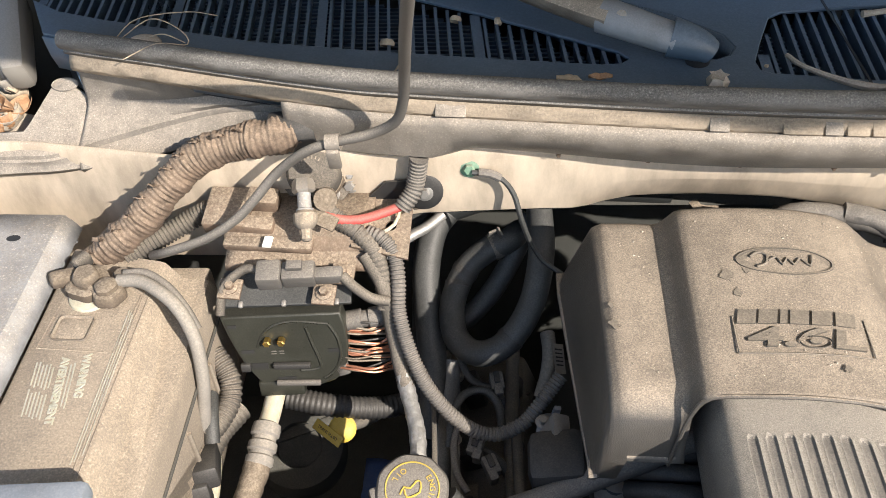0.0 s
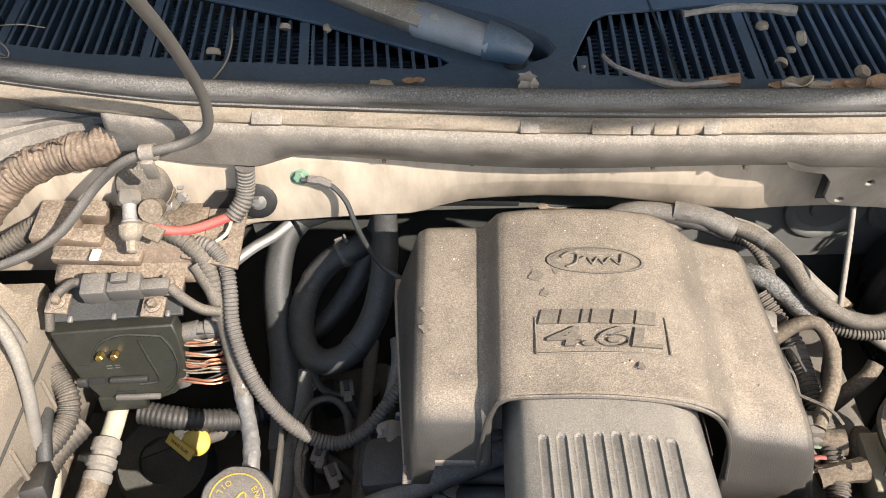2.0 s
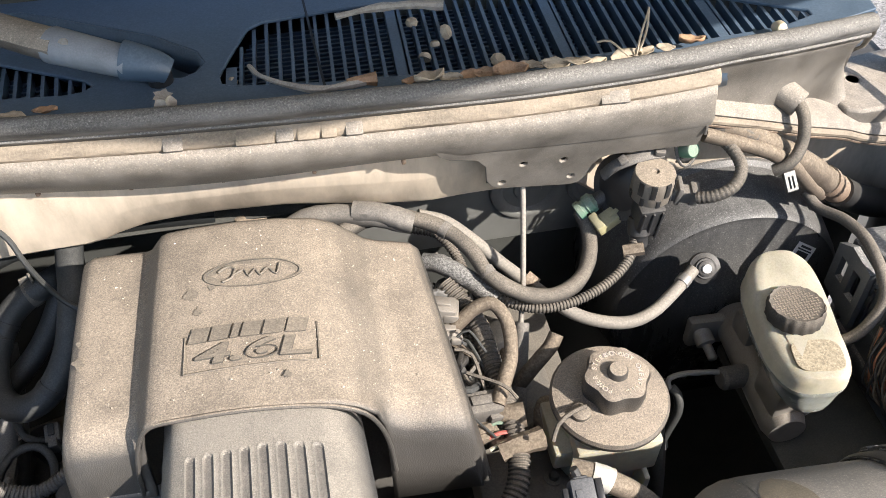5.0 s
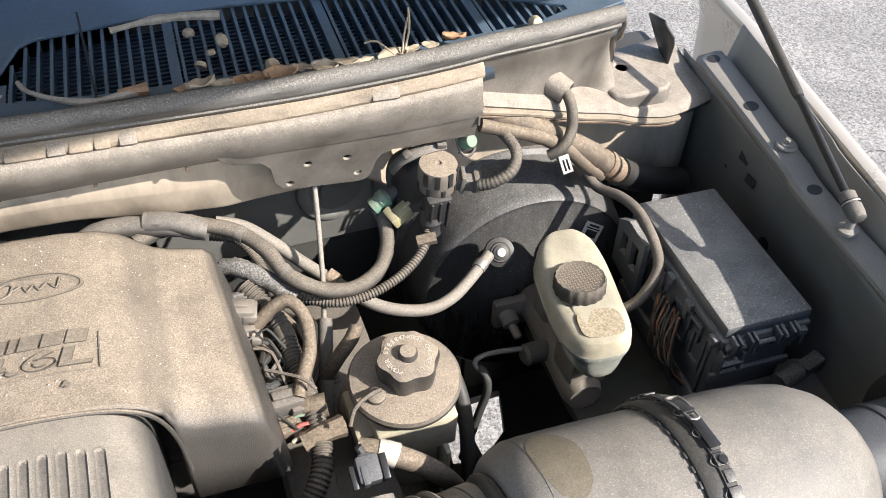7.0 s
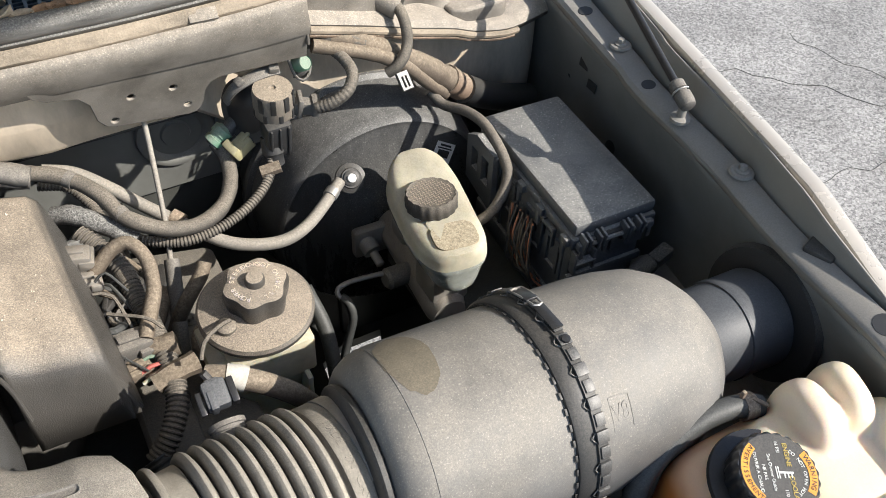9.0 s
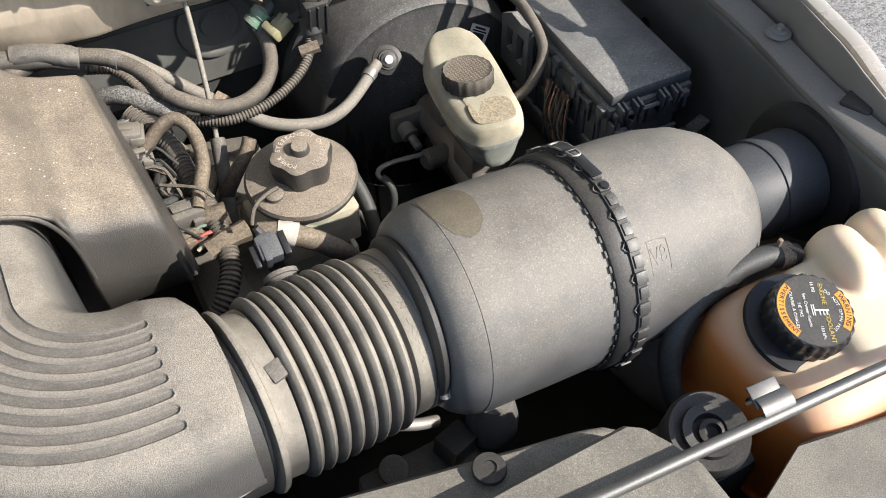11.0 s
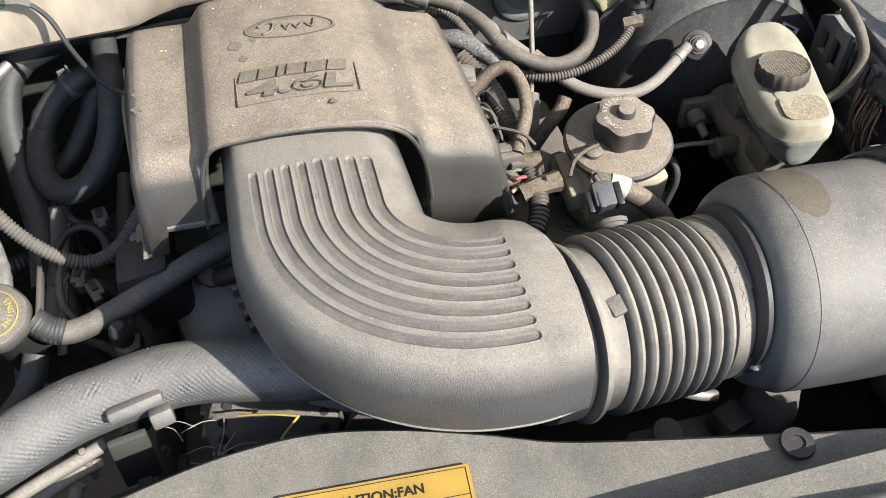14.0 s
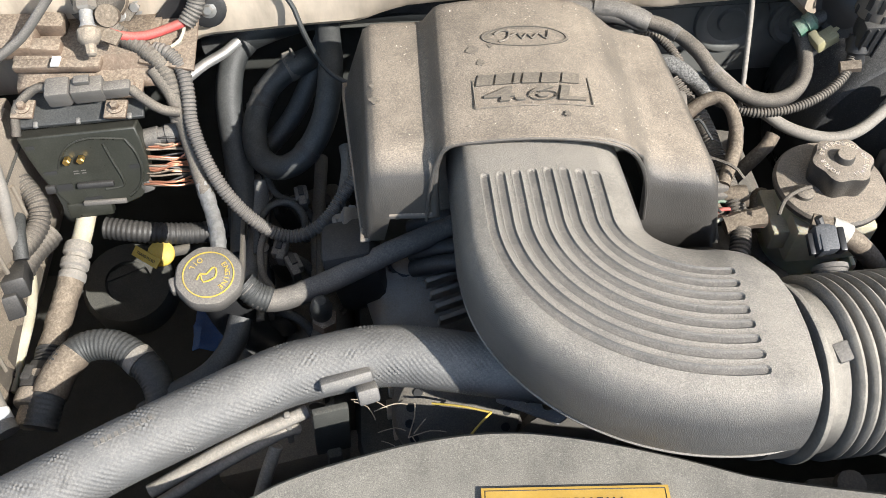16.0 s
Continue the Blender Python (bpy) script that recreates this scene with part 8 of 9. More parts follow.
hose("loom_tape", "dusty bracket strap round the engine loom", "tape", [(0.518, 0.398, 0.962), (0.536, 0.400, 0.966), (0.560, 0.404, 0.965)], 0.011, "loom", sides=8, wob=0.2)
hose("tan_hose", "tan cracked rubber hose arching over the loom", "hose", [(0.488, 0.528, 0.985), (0.505, 0.532, 1.000), (0.524, 0.536, 1.015), (0.541, 0.532, 1.020), (0.551, 0.514, 1.010), (0.548, 0.484, 0.998), (0.535, 0.458, 0.99), (0.524, 0.438, 0.982)], 0.0074, "loom", sides=14, wob=0.08)
hose("hose_stub", "short tan hose stub beside the reservoir", "hose", [(0.606, 0.518, 0.974), (0.598, 0.510, 0.965), (0.582, 0.503, 0.950), (0.566, 0.498, 0.930), (0.555, 0.495, 0.91)], 0.0082, "loom", sides=14, wob=0.06)
hose("hose_stub", "bent tan rubber hose below the engine loom", "hose", [(0.56, 0.535, 0.93), (0.545, 0.505, 0.935), (0.525, 0.480, 0.925), (0.505, 0.470, 0.91)], 0.010, "loom", sides=14, wob=0.05)
hose("hose_stub", "short bent tan hose by the valve cover", "hose", [(0.585, 0.46, 0.93), (0.578, 0.452, 0.945), (0.572, 0.438, 0.940), (0.575, 0.425, 0.92)], 0.010, "loom", sides=12, wob=0.05)
for k, (x, y, z, s, mt) in enumerate(((0.487, 0.545, 1.000, 0.022, "alu"), (0.490, 0.525, 0.985, 0.018, "alu"), (0.508, 0.443, 0.962, 0.026, "greyhose"), (0.504, 0.420, 0.950, 0.022, "loom"))):
    wp = thing("injector_plug", (x, y, z), ("pale", "pale", "grey", "tan")[k] + " plastic wiring plug beside the engine cover", "wiring plug")
    part("shell", join(box_bm((s * 1.4, s, s * 0.9), pose(x, y, z, 0, 8, -12 + 9 * k), 0.003), box_bm((s * 0.7, s * 1.15, s * 0.5), pose(x + s * 0.5, y - 0.002, z + 0.002, 0, 8, -12 + 9 * k), 0.002)), mt, wp)
    part("latch", box_bm((s * 0.9, s * 0.4, 0.003), pose(x + 0.002, y, z + s * 0.9, 0, 8, -12 + 9 * k), 0.001), mt, wp)
for k, mt in enumerate(("green", "red", "cream")):
    hose("plug_wire", "thin " + ("green", "red", "cream")[k] + " wire from a plug to the loom", "wire", [(0.508, 0.424 - 0.012 * k, 0.966), (0.520, 0.426 - 0.012 * k, 0.970), (0.532, 0.424 - 0.01 * k, 0.968)], 0.0021, mt, sides=6)
rng = random.Random(8)
for k in range(10):
    y = 0.60 - 0.018 * k
    p = Vector((0.500 + rng.uniform(-0.008, 0.012), y, 0.965 + rng.uniform(-0.02, 0.02)))
    hose("engine_wire", "dusty thin wire tangled beside the engine cover", "wire", [tuple(p + Vector((-0.01, rng.uniform(-0.02, 0.02), 0.01))), tuple(p + Vector((0.006, 0, rng.uniform(0.0, 0.015)))), tuple(p + Vector((0.022, rng.uniform(-0.02, 0.02), 0.0))), tuple(p + Vector((0.034, rng.uniform(-0.03, 0.02), -0.02)))], 0.0024 + 0.001 * (k % 3), ("rubber", "loom", "greyhose", "dustyrubber")[k % 4], sides=7)

def wraps(parent, pts, r, spans, mt="loom"):
    """Tape wraps as parts of a loom, between fractions of its length."""
    line = spline(pts, 0.004)
    for a, b in spans:
        seg = line[int(a * (len(line) - 1)):int(b * (len(line) - 1)) + 1]
        seg = seg if len(seg) > 2 else line[:3]
        part("tape_wrap", tube_bm([tuple(q) for q in seg], r, sides=14, wob=0.16), mt, parent)


wraps(LOOM, LOOM_LINE, 0.0113, ((0.30, 0.38), (0.46, 0.50), (0.86, 0.90)), "dustyrubber")
wraps(bpy.data.objects["vacuum_hose"], [(0.507, 0.632, 1.040), (0.532, 0.604, 1.030), (0.546, 0.574, 1.018)], 0.0093, ((0.0, 0.1), (0.9, 1.0)), "greyhose")

HEATER = [(0.050, 0.684, 0.978), (0.028, 0.676, 0.962), (0.013, 0.658, 0.945), (0.006, 0.632, 0.930), (0.010, 0.604, 0.918), (0.024, 0.586, 0.914), (0.042, 0.578, 0.916), (0.064, 0.582, 0.925), (0.083, 0.595, 0.942), (0.097, 0.613, 0.963)]
for a in (0.16, 0.80):
    line = spline(HEATER, 0.004)
    i = int(a * (len(line) - 1))
    part("clamp_band", tube_bm([tuple(q) for q in line[i:i + 3]], 0.0160, sides=18), "black", bpy.data.objects["heater_hose"])

# a finer tangle of leads and clips beside the valve cover
rng = random.Random(31)
for k, (x, y, z) in enumerate(((0.500, 0.612, 1.008), (0.512, 0.596, 0.998), (0.498, 0.575, 0.990), (0.514, 0.552, 0.978), (0.500, 0.500, 0.968), (0.505, 0.478, 0.960))):
    cp = thing("wiring_clip", (x, y, z), "small dusty grey clip on the leads beside the cover", "clip", "clips beside the cover")
    s_ = 0.010 + 0.004 * (k % 3)
    part("body", join(box_bm((s_, s_ * 1.3, s_ * 0.7), pose(x, y, z, 12 * (k % 3) - 10, 15, 35 * k), 0.0015), box_bm((s_ * 0.4, s_ * 1.8, s_ * 0.3), pose(x, y, z + s_ * 0.55, 0, 15, 35 * k + 20), 0.0008)), ("greyhose", "black", "foil")[k % 3], cp)
for k in range(12):
    y0 = 0.615 - 0.015 * k
    p = Vector((0.492 + rng.uniform(0, 0.01), y0, 0.985 + rng.uniform(-0.015, 0.02)))
    q = p + Vector((rng.uniform(0.02, 0.05), rng.uniform(-0.05, 0.02), rng.uniform(-0.04, 0.0)))
    mid = (p + q) / 2 + Vector((rng.uniform(-0.01, 0.01), rng.uniform(-0.015, 0.015), rng.uniform(0.004, 0.018)))
    hose("sensor_lead", "thin dusty sensor lead beside the engine cover", "wire", [tuple(p), tuple(mid), tuple(q)], rng.choice((0.0014, 0.0018, 0.0026)), rng.choice(("rubber", "loom", "rubber", "iron", "dustyrubber")), sides=6)

# purge valve with its connectors
pv = thing("purge_valve", (0.735, 0.62, 1.0), "dusty black solenoid valve with a round tan cap", "solenoid valve")
vm = axis_pose((0.732, 0.618, 1.060), (0.0, -0.12, 1))
part("cap", turn_bm([(0.021, 0), (0.0225, 0.002), (0.0225, 0.030), (0.021, 0.034), (0.004, 0.035), (0.003, 0.033), (0, 0.033)], vm, 36), "battery", pv, "dust-caked tan cap")
for a in (215, 250, 290, 325):
    part("cap_slot", box_bm((0.0020, 0.0062, 0.019), vm @ pose(0.0224 * math.cos(radians(a)), 0.0224 * math.sin(radians(a)), 0.015, 0, 0, a), 0.0004), "ink", pv)
for k in range(8):
    a = 2 * math.pi * k / 8
    part("cap_rib", box_bm((0.0016, 0.005, 0.012), vm @ pose(0.0225 * math.cos(a), 0.0225 * math.sin(a), 0.0, 0, 0, math.degrees(a)), 0.001), "black", pv)
part("body", box_bm((0.030, 0.028, 0.05), pose(0.728, 0.614, 1.012, 12, 0, 0), 0.005), "black", pv)
for dx in (-0.010, 0.0, 0.010):
    part("body_rib", box_bm((0.0024, 0.030, 0.046), pose(0.728 + dx, 0.613, 1.013, 12, 0, 0), 0.0008), "black", pv)
part("nozzle", turn_bm([(0.012, 0), (0.013, 0.02), (0.010, 0.024), (0.010, 0.035), (0, 0.035)], axis_pose((0.722, 0.612, 1.035), (-0.02, -0.35, -1)), 16), "black", pv)
part("plug", join(box_bm((0.028, 0.016, 0.015), pose(0.763, 0.608, 1.056, 0, 10, -14), 0.002), box_bm((0.010, 0.020, 0.019), pose(0.774, 0.606, 1.053, 0, 10, -14), 0.002), box_bm((0.020, 0.006, 0.004), pose(0.762, 0.608, 1.066, 0, 10, -14), 0.001), box_bm((0.005, 0.024, 0.022), pose(0.757, 0.610, 1.056, 0, 10, -14), 0.001)), "greyhose", pv)
part("bracket_ring", turn_bm([(0.034, -0.004), (0.037, -0.004), (0.037, 0.006), (0.034, 0.006)], axis_pose((0.712, 0.640, 1.055), (-0.75, -0.45, 0.3)), 36), "black", pv)
part("bracket_core", turn_bm([(0.0, 0), (0.030, 0.0), (0.030, 0.012), (0.012, 0.016), (0, 0.016)], axis_pose((0.716, 0.645, 1.052), (-0.75, -0.45, 0.3)), 30), "blackclean", pv)
part("strap", join(tube_bm([(0.688, 0.646, 1.070), (0.696, 0.640, 1.086), (0.712, 0.636, 1.096), (0.732, 0.636, 1.100), (0.748, 0.638, 1.098)], 0.0034, sides=10, flat=2.0), box_bm((0.011, 0.010, 0.006), pose(0.742, 0.634, 1.101, 10, 6, -8), 0.001), box_bm((0.009, 0.010, 0.005), pose(0.704, 0.636, 1.095, 10, -28, 8), 0.001)), "greyhose", pv, "dusty grey buckled strap")
qc = thing("quick_connector", (0.685, 0.64, 1.01), "green and olive plastic quick connectors on the vacuum hose", "connector")
part("green_collar", turn_bm([(0.009, 0), (0.0115, 0.001), (0.0115, 0.007), (0.0098, 0.0075), (0.0098, 0.012), (0.0118, 0.0125), (0.0118, 0.021), (0.009, 0.023), (0.007, 0.025)], axis_pose((0.664, 0.648, 1.018), (0.75, 0.1, 0.5)), 20), "green", qc)
part("olive_block", join(box_bm((0.026, 0.018, 0.015), pose(0.695, 0.630, 1.012, 10, -28, 12), 0.002), box_bm((0.010, 0.022, 0.019), pose(0.686, 0.630, 1.008, 10, -28, 12), 0.002), box_bm((0.014, 0.005, 0.004), pose(0.700, 0.629, 1.028, 10, -28, 12), 0.001)), "olive", qc)
part("stem", turn_bm([(0.009, -0.01), (0.009, 0.05), (0, 0.05)], axis_pose((0.672, 0.648, 1.02), (0.75, 0.15, 0.45)), 14), "black", qc)
gp = thing("green_plug", (0.775, 0.64, 1.11), "bright green plastic plug under the closure panel", "plug")
part("cap", turn_bm([(0.008, -0.012), (0.0088, -0.01), (0.0088, 0.008), (0.0075, 0.010), (0.0072, 0.0085), (0, 0.0085)], axis_pose((0.774, 0.634, 1.100), (0.25, -0.7, 0.5)), 24), "green", gp)
part("holder", join(tube_bm([(0.762, 0.640, 1.105), (0.764, 0.632, 1.090), (0.772, 0.628, 1.082), (0.782, 0.632, 1.086), (0.787, 0.640, 1.096)], 0.0012, sides=8, flat=1.6), box_bm((0.016, 0.002, 0.012), pose(0.772, 0.638, 1.080, 20, 12, 0), 0.001)), "greyhose", gp, "bent grey holder")
hose("loop_hose", "brown corrugated hose bending down beside the purge valve", "hose", [(0.806, 0.640, 1.112), (0.816, 0.616, 1.106), (0.818, 0.596, 1.098), (0.806, 0.582, 1.088), (0.788, 0.582, 1.078), (0.772, 0.590, 1.070)], 0.0066, "dustyrubber", ribs=0.0045, depth=0.06)
hose("bulkhead_harness", "thick tape-wrapped harness running from the cowl to the fender", "wiring loom", [(0.780, 0.655, 1.120), (0.813, 0.645, 1.1185), (0.840, 0.640, 1.108), (0.865, 0.638, 1.092), (0.893, 0.638, 1.072), (0.930, 0.645, 1.043), (0.968, 0.655, 1.0075), (1.009, 0.668, 0.968)], (0.0125, 0.0160), "loom", sides=20, step=0.004, wob=0.16, crumple=0.10)
wraps(bpy.data.objects["bulkhead_harness"], [(0.780, 0.655, 1.120), (0.813, 0.645, 1.1185), (0.840, 0.640, 1.108), (0.865, 0.638, 1.092), (0.893, 0.638, 1.072), (0.930, 0.645, 1.043), (0.968, 0.655, 1.0075), (1.009, 0.668, 0.968)], 0.0130, ((0.0, 0.13), (0.20, 0.30), (0.36, 0.42), (0.52, 0.66)), "dustyrubber")
wraps(bpy.data.objects["bulkhead_harness"], [(0.930, 0.645, 1.043), (0.968, 0.655, 1.0075), (1.009, 0.668, 0.968)], 0.0175, ((0.55, 1.0),), "rusty")
hose("harness_boot", "black rubber boot where the harness meets the fender", "boot", [(1.001, 0.664, 0.976), (1.035, 0.675, 0.949), (1.0805, 0.690, 0.919), (1.137, 0.705, 0.8915)], 0.0195, "black", sides=18)
hose("bulkhead_harness", "thinner brown loom taped along the harness", "wiring loom", [(0.7875, 0.632, 1.120), (0.8195, 0.625, 1.110), (0.8505, 0.622, 1.098), (0.873, 0.622, 1.085), (0.900, 0.626, 1.062), (0.9325, 0.636, 1.0245), (0.9655, 0.648, 0.989)], 0.0080, "loom", sides=14, wob=0.10)
hose("cable_loop", "black cable loop hanging from the cowl corner over the harness", "cable", [(0.8955, 0.662, 1.134), (0.8984, 0.640, 1.129), (0.8995, 0.628, 1.115), (0.8971, 0.620, 1.099), (0.8889, 0.612, 1.0886), (0.8791, 0.610, 1.0793), (0.8689, 0.614, 1.0714)], 0.0066, "dustyrubber", sides=12)
hc2 = thing("harness_clip", (0.908, 0.592, 1.04), "pale grey plastic clip under the harness", "clip")
part("frame", plate_bm([(-0.010, -0.013), (0.010, -0.013), (0.010, 0.013), (-0.010, 0.013)], ([(-0.0045, -0.009), (-0.0015, -0.009), (-0.0015, 0.006), (-0.0045, 0.006)], [(0.002, -0.009), (0.005, -0.009), (0.005, 0.006), (0.002, 0.006)]), 0.004, pose(0.8847, 0.600, 1.0650, 48, 8, 18) @ Matrix.Diagonal((0.85, 0.85, 1, 1))), "bar", hc2, bevel=0.0006)
hose("brake_hose", "brown rubber hose curving down past the fuse box", "hose", [(0.942, 0.645, 1.001), (0.9505, 0.625, 0.992), (0.9640, 0.595, 0.9985), (0.9720, 0.565, 0.9985), (0.9720, 0.535, 0.9930), (0.9735, 0.515, 0.9800), (0.9700, 0.498, 0.966), (0.9560, 0.487, 0.950), (0.9380, 0.482, 0.932), (0.917, 0.486, 0.918)], 0.0066, "dustyrubber", sides=12)
rng = random.Random(21)
fw2 = thing("fuse_wires", (0.955, 0.43, 0.88), "bundle of fine brown and orange wires below the fuse box", "wires")
for k in range(18):
    x0, y0 = 0.976 + rng.uniform(-0.004, 0.004), 0.470 - 0.0028 * k
    part("wire", tube_bm([(x0, y0 + 0.02, 0.93), (x0 - 0.010 + rng.uniform(-0.006, 0.006), y0 + 0.01, 0.900), (x0 - 0.014 + rng.uniform(-0.008, 0.008), y0 - 0.005, 0.870), (x0 + rng.uniform(-0.004, 0.008), y0 - 0.015, 0.845)], 0.0014, sides=5), ("loom", "copper", "black", "ledge", "dustyrubber")[k % 5], fw2)
bs = thing("brake_sensor", (0.815, 0.57, 0.85), "grey bleed valve standing on the booster flange", "valve")
part("valve", turn_bm([(0.012, -0.01), (0.012, 0.012), (0.006, 0.014), (0.006, 0.032), (0.004, 0.034), (0, 0.034)], axis_pose((0.823, 0.586, 0.836), (0.1, -0.95, -0.30)), 12), "steel", bs)
hose("coolant_pipe", "black pipe running down behind the steering reservoir", "pipe", [(0.705, 0.50, 0.90), (0.712, 0.46, 0.86), (0.706, 0.42, 0.80), (0.70, 0.40, 0.72)], 0.009, "rubber", sides=12)
hose("tape_hose", "dusty hose with a white paper tape band by the reservoir", "hose", [(0.556, 0.318, 1.050), (0.570, 0.311, 1.050), (0.584, 0.304, 1.046), (0.604, 0.299, 1.030), (0.625, 0.296, 1.004), (0.64, 0.30, 0.97)], 0.0098, "loom", sides=14)
hose("paper_band", "white marked paper band round the hose", "band", [(0.571, 0.3105, 1.0500), (0.578, 0.3072, 1.0485), (0.585, 0.3035, 1.0456)], (0.0108, 0.0116), "paper", sides=18, step=0.002, wob=0.10, crumple=0.06)
ms = thing("airflow_sensor", (0.556, 0.27, 1.03), "dark grey-blue sensor plug standing on the bellows hose", "sensor")
sm = axis_pose((0.556, 0.262, 1.044), (0.02, 0.93, 0.38))
part("base", turn_bm([(0.0165, -0.008), (0.0165, -0.001), (0.0140, 0.0), (0.0140, 0.003), (0.0155, 0.0035), (0.0155, 0.0075), (0.011, 0.009), (0, 0.009)], sm, 32), "greyhose", ms)
part("plug", join(box_bm((0.020, 0.018, 0.024), sm @ pose(0, 0, 0.020), 0.003), box_bm((0.014, 0.014, 0.012), sm @ pose(0, 0, 0.034), 0.003), box_bm((0.006, 0.020, 0.016), sm @ pose(0.004, 0, 0.019), 0.001)), "plug", ms)
part("latch", box_bm((0.006, 0.014, 0.022), sm @ pose(-0.0135, 0, 0.020), 0.001), "blackclean", ms)
part("prong", box_bm((0.005, 0.006, 0.020), sm @ pose(0.0135, 0.002, 0.018), 0.001), "blackclean", ms)
part("lead", tube_bm([tuple(sm @ Vector(p)) for p in ((0, 0, 0.038), (0.001, 0.002, 0.046), (0.004, 0.006, 0.052))], 0.0036, sides=8), "black", ms)
hose("front_loom", "black corrugated loom running under the bellows hose", "wiring loom", [(0.495, 0.338, 0.935), (0.505, 0.31, 0.915), (0.53, 0.285, 0.90), (0.56, 0.27, 0.88)], 0.012, "rubber", ribs=0.0055, depth=0.14)
hose("lower_pipe", "bright bent pipe glimpsed below the bellows hose", "pipe", [(0.585, 0.182, 0.90), (0.605, 0.176, 0.892), (0.628, 0.170, 0.882), (0.65, 0.170, 0.87)], 0.006, "steel", sides=10)
lp = thing("lower_bracket", (0.62, 0.16, 0.6), "dark brackets and plug deep below the intake hose", "bracket")
part("plate", box_bm((0.12, 0.08, 0.20), pose(0.62, 0.155, 0.64, 8, 0, 0), 0.006), "iron", lp)
part("plug", box_bm((0.035, 0.03, 0.025), pose(0.655, 0.145, 0.845, 0, 10, 20), 0.004), "black", lp)
part("knob", turn_bm([(0.014, 0), (0.014, 0.01), (0.009, 0.012), (0, 0.012)], axis_pose((0.592, 0.150, 0.855), (0, -0.3, 1)), 16), "iron", lp)
pb = thing("power_distribution_cable", (0.95, 0.44, 0.8), "dark tray and cables below the master cylinder", "tray")
part("tray", box_bm((0.28, 0.26, 0.02), pose(0.99, 0.46, 0.79), 0.006), "dark", pb)
part("wheel_arch", turn_bm([(0.10, -0.2), (0.16, -0.14), (0.20, -0.05), (0.20, 0.0)], pose(1.06, 0.20, 0.86), 40), "fender", pb)
ib = thing("inline_fuse", (1.10, 0.37, 0.88), "small grey plug lying beside the fuse box", "wiring plug")
part("plug", join(turn_bm([(0.012, 0), (0.012, 0.03), (0.008, 0.034), (0, 0.034)], axis_pose((1.055, 0.345, 0.895), (1, 0.2, 0.15)), 14), box_bm((0.03, 0.018, 0.016), pose(1.105, 0.355, 0.892, 0, -8, 12), 0.003)), "seal", ib)
dr = thing("drain_spout", (0.695, 0.15, 0.86), "grey moulded drain spout under the air cleaner", "spout")
part("spout", turn_bm([(0.026, -0.02), (0.026, 0.0), (0.020, 0.03), (0.018, 0.035)], pose(0.700, 0.150, 0.868), 24), "can", dr)

# ---- coolant bottle ----
def fluid_material():
    """Cloudy bottle plastic: amber where the coolant stands inside, ivory above its level."""
    m = M["bottletop"].copy()
    m.name = "coolant_bottle_plastic"
    nt = m.node_tree
    n, link = nt.nodes, nt.links.new
    bsdf = n["Principled BSDF"]
    old = bsdf.inputs["Base Color"].links[0].from_socket
    geo = n.new("ShaderNodeNewGeometry")
    sep = n.new("ShaderNodeSeparateXYZ")
    link(geo.outputs["Position"], sep.inputs[0])
    r = n.new("ShaderNodeMapRange")
    for k, v in zip((1, 2, 3, 4), (0.978, 1.016, 1.0, 0.0)):
        r.inputs[k].default_value = v
    link(sep.outputs[2], r.inputs[0])
    x = n.new("ShaderNodeMix")
    x.data_type = "RGBA"
    link(r.outputs[0], x.inputs[0])
    link(old, x.inputs[6])
    x.inputs[7].default_value = (0.74, 0.27, 0.07, 1)
    link(x.outputs[2], bsdf.inputs["Base Color"])
    return m


def blob_bm(c, size, rz=0.0, e=0.6):
    """A rounded block."""
    bm = bmesh.new()
    bmesh.ops.create_uvsphere(bm, u_segments=32, v_segments=20, radius=1)
    for v in bm.verts:
        v.co = Vector([math.copysign(abs(a) ** e, a) * s for a, s in zip(v.co, size)])
    bm.transform(pose(*c, 0, 0, rz))
    return bm


cb = thing("coolant_bottle", (0.97, 0.02, 0.80), "translucent ivory and amber coolant bottle with a black pressure cap", "coolant bottle")
ob = part("tank", join(blob_bm((0.950, 0.022, 0.915), (0.082, 0.084, 0.094), 0, 0.42), blob_bm((1.002, 0.062, 0.990), (0.021, 0.039, 0.060), -8, 0.66), blob_bm((1.038, 0.062, 0.992), (0.019, 0.037, 0.062), -14, 0.66), blob_bm((1.060, 0.024, 0.980), (0.019, 0.034, 0.056), -10, 0.66), blob_bm((0.992, 0.026, 0.955), (0.052, 0.064, 0.068), 0, 0.35), blob_bm((1.034, 0.010, 0.945), (0.050, 0.056, 0.060), 0, 0.4), blob_bm((1.0, 0.0, 0.87), (0.11, 0.09, 0.07), 0, 0.5)), fluid_material(), cb)
md = ob.modifiers.new("fuse", "REMESH")
md.mode, md.voxel_size, md.use_smooth_shade = "VOXEL", 0.003, True
sm = ob.modifiers.new("soften", "SMOOTH")
sm.iterations, sm.factor = 5, 0.6
cap = axis_pose((0.930, 0.036, 1.008), (0.02, -0.20, 1))
part("neck_disc", turn_bm([(0.036, -0.010), (0.046, -0.004), (0.0485, 0.0), (0.0475, 0.004), (0.035, 0.006), (0, 0.006)], cap, 56), "blackclean", cb)
cc = part("pressure_cap", turn_bm([(0.032, 0.004), (0.0355, 0.006), (0.0365, 0.020), (0.035, 0.027), (0.0335, 0.029), (0, 0.029)], cap, 144, 24, 0.022), "blackclean", cb, "black ribbed pressure cap")
top = cap @ pose(0, 0, 0.0293, 0, 0, -122)
part("label_disc", turn_bm([(0.0325, 0), (0.0325, 0.0003), (0, 0.0003)], top, 56), "black", cc)
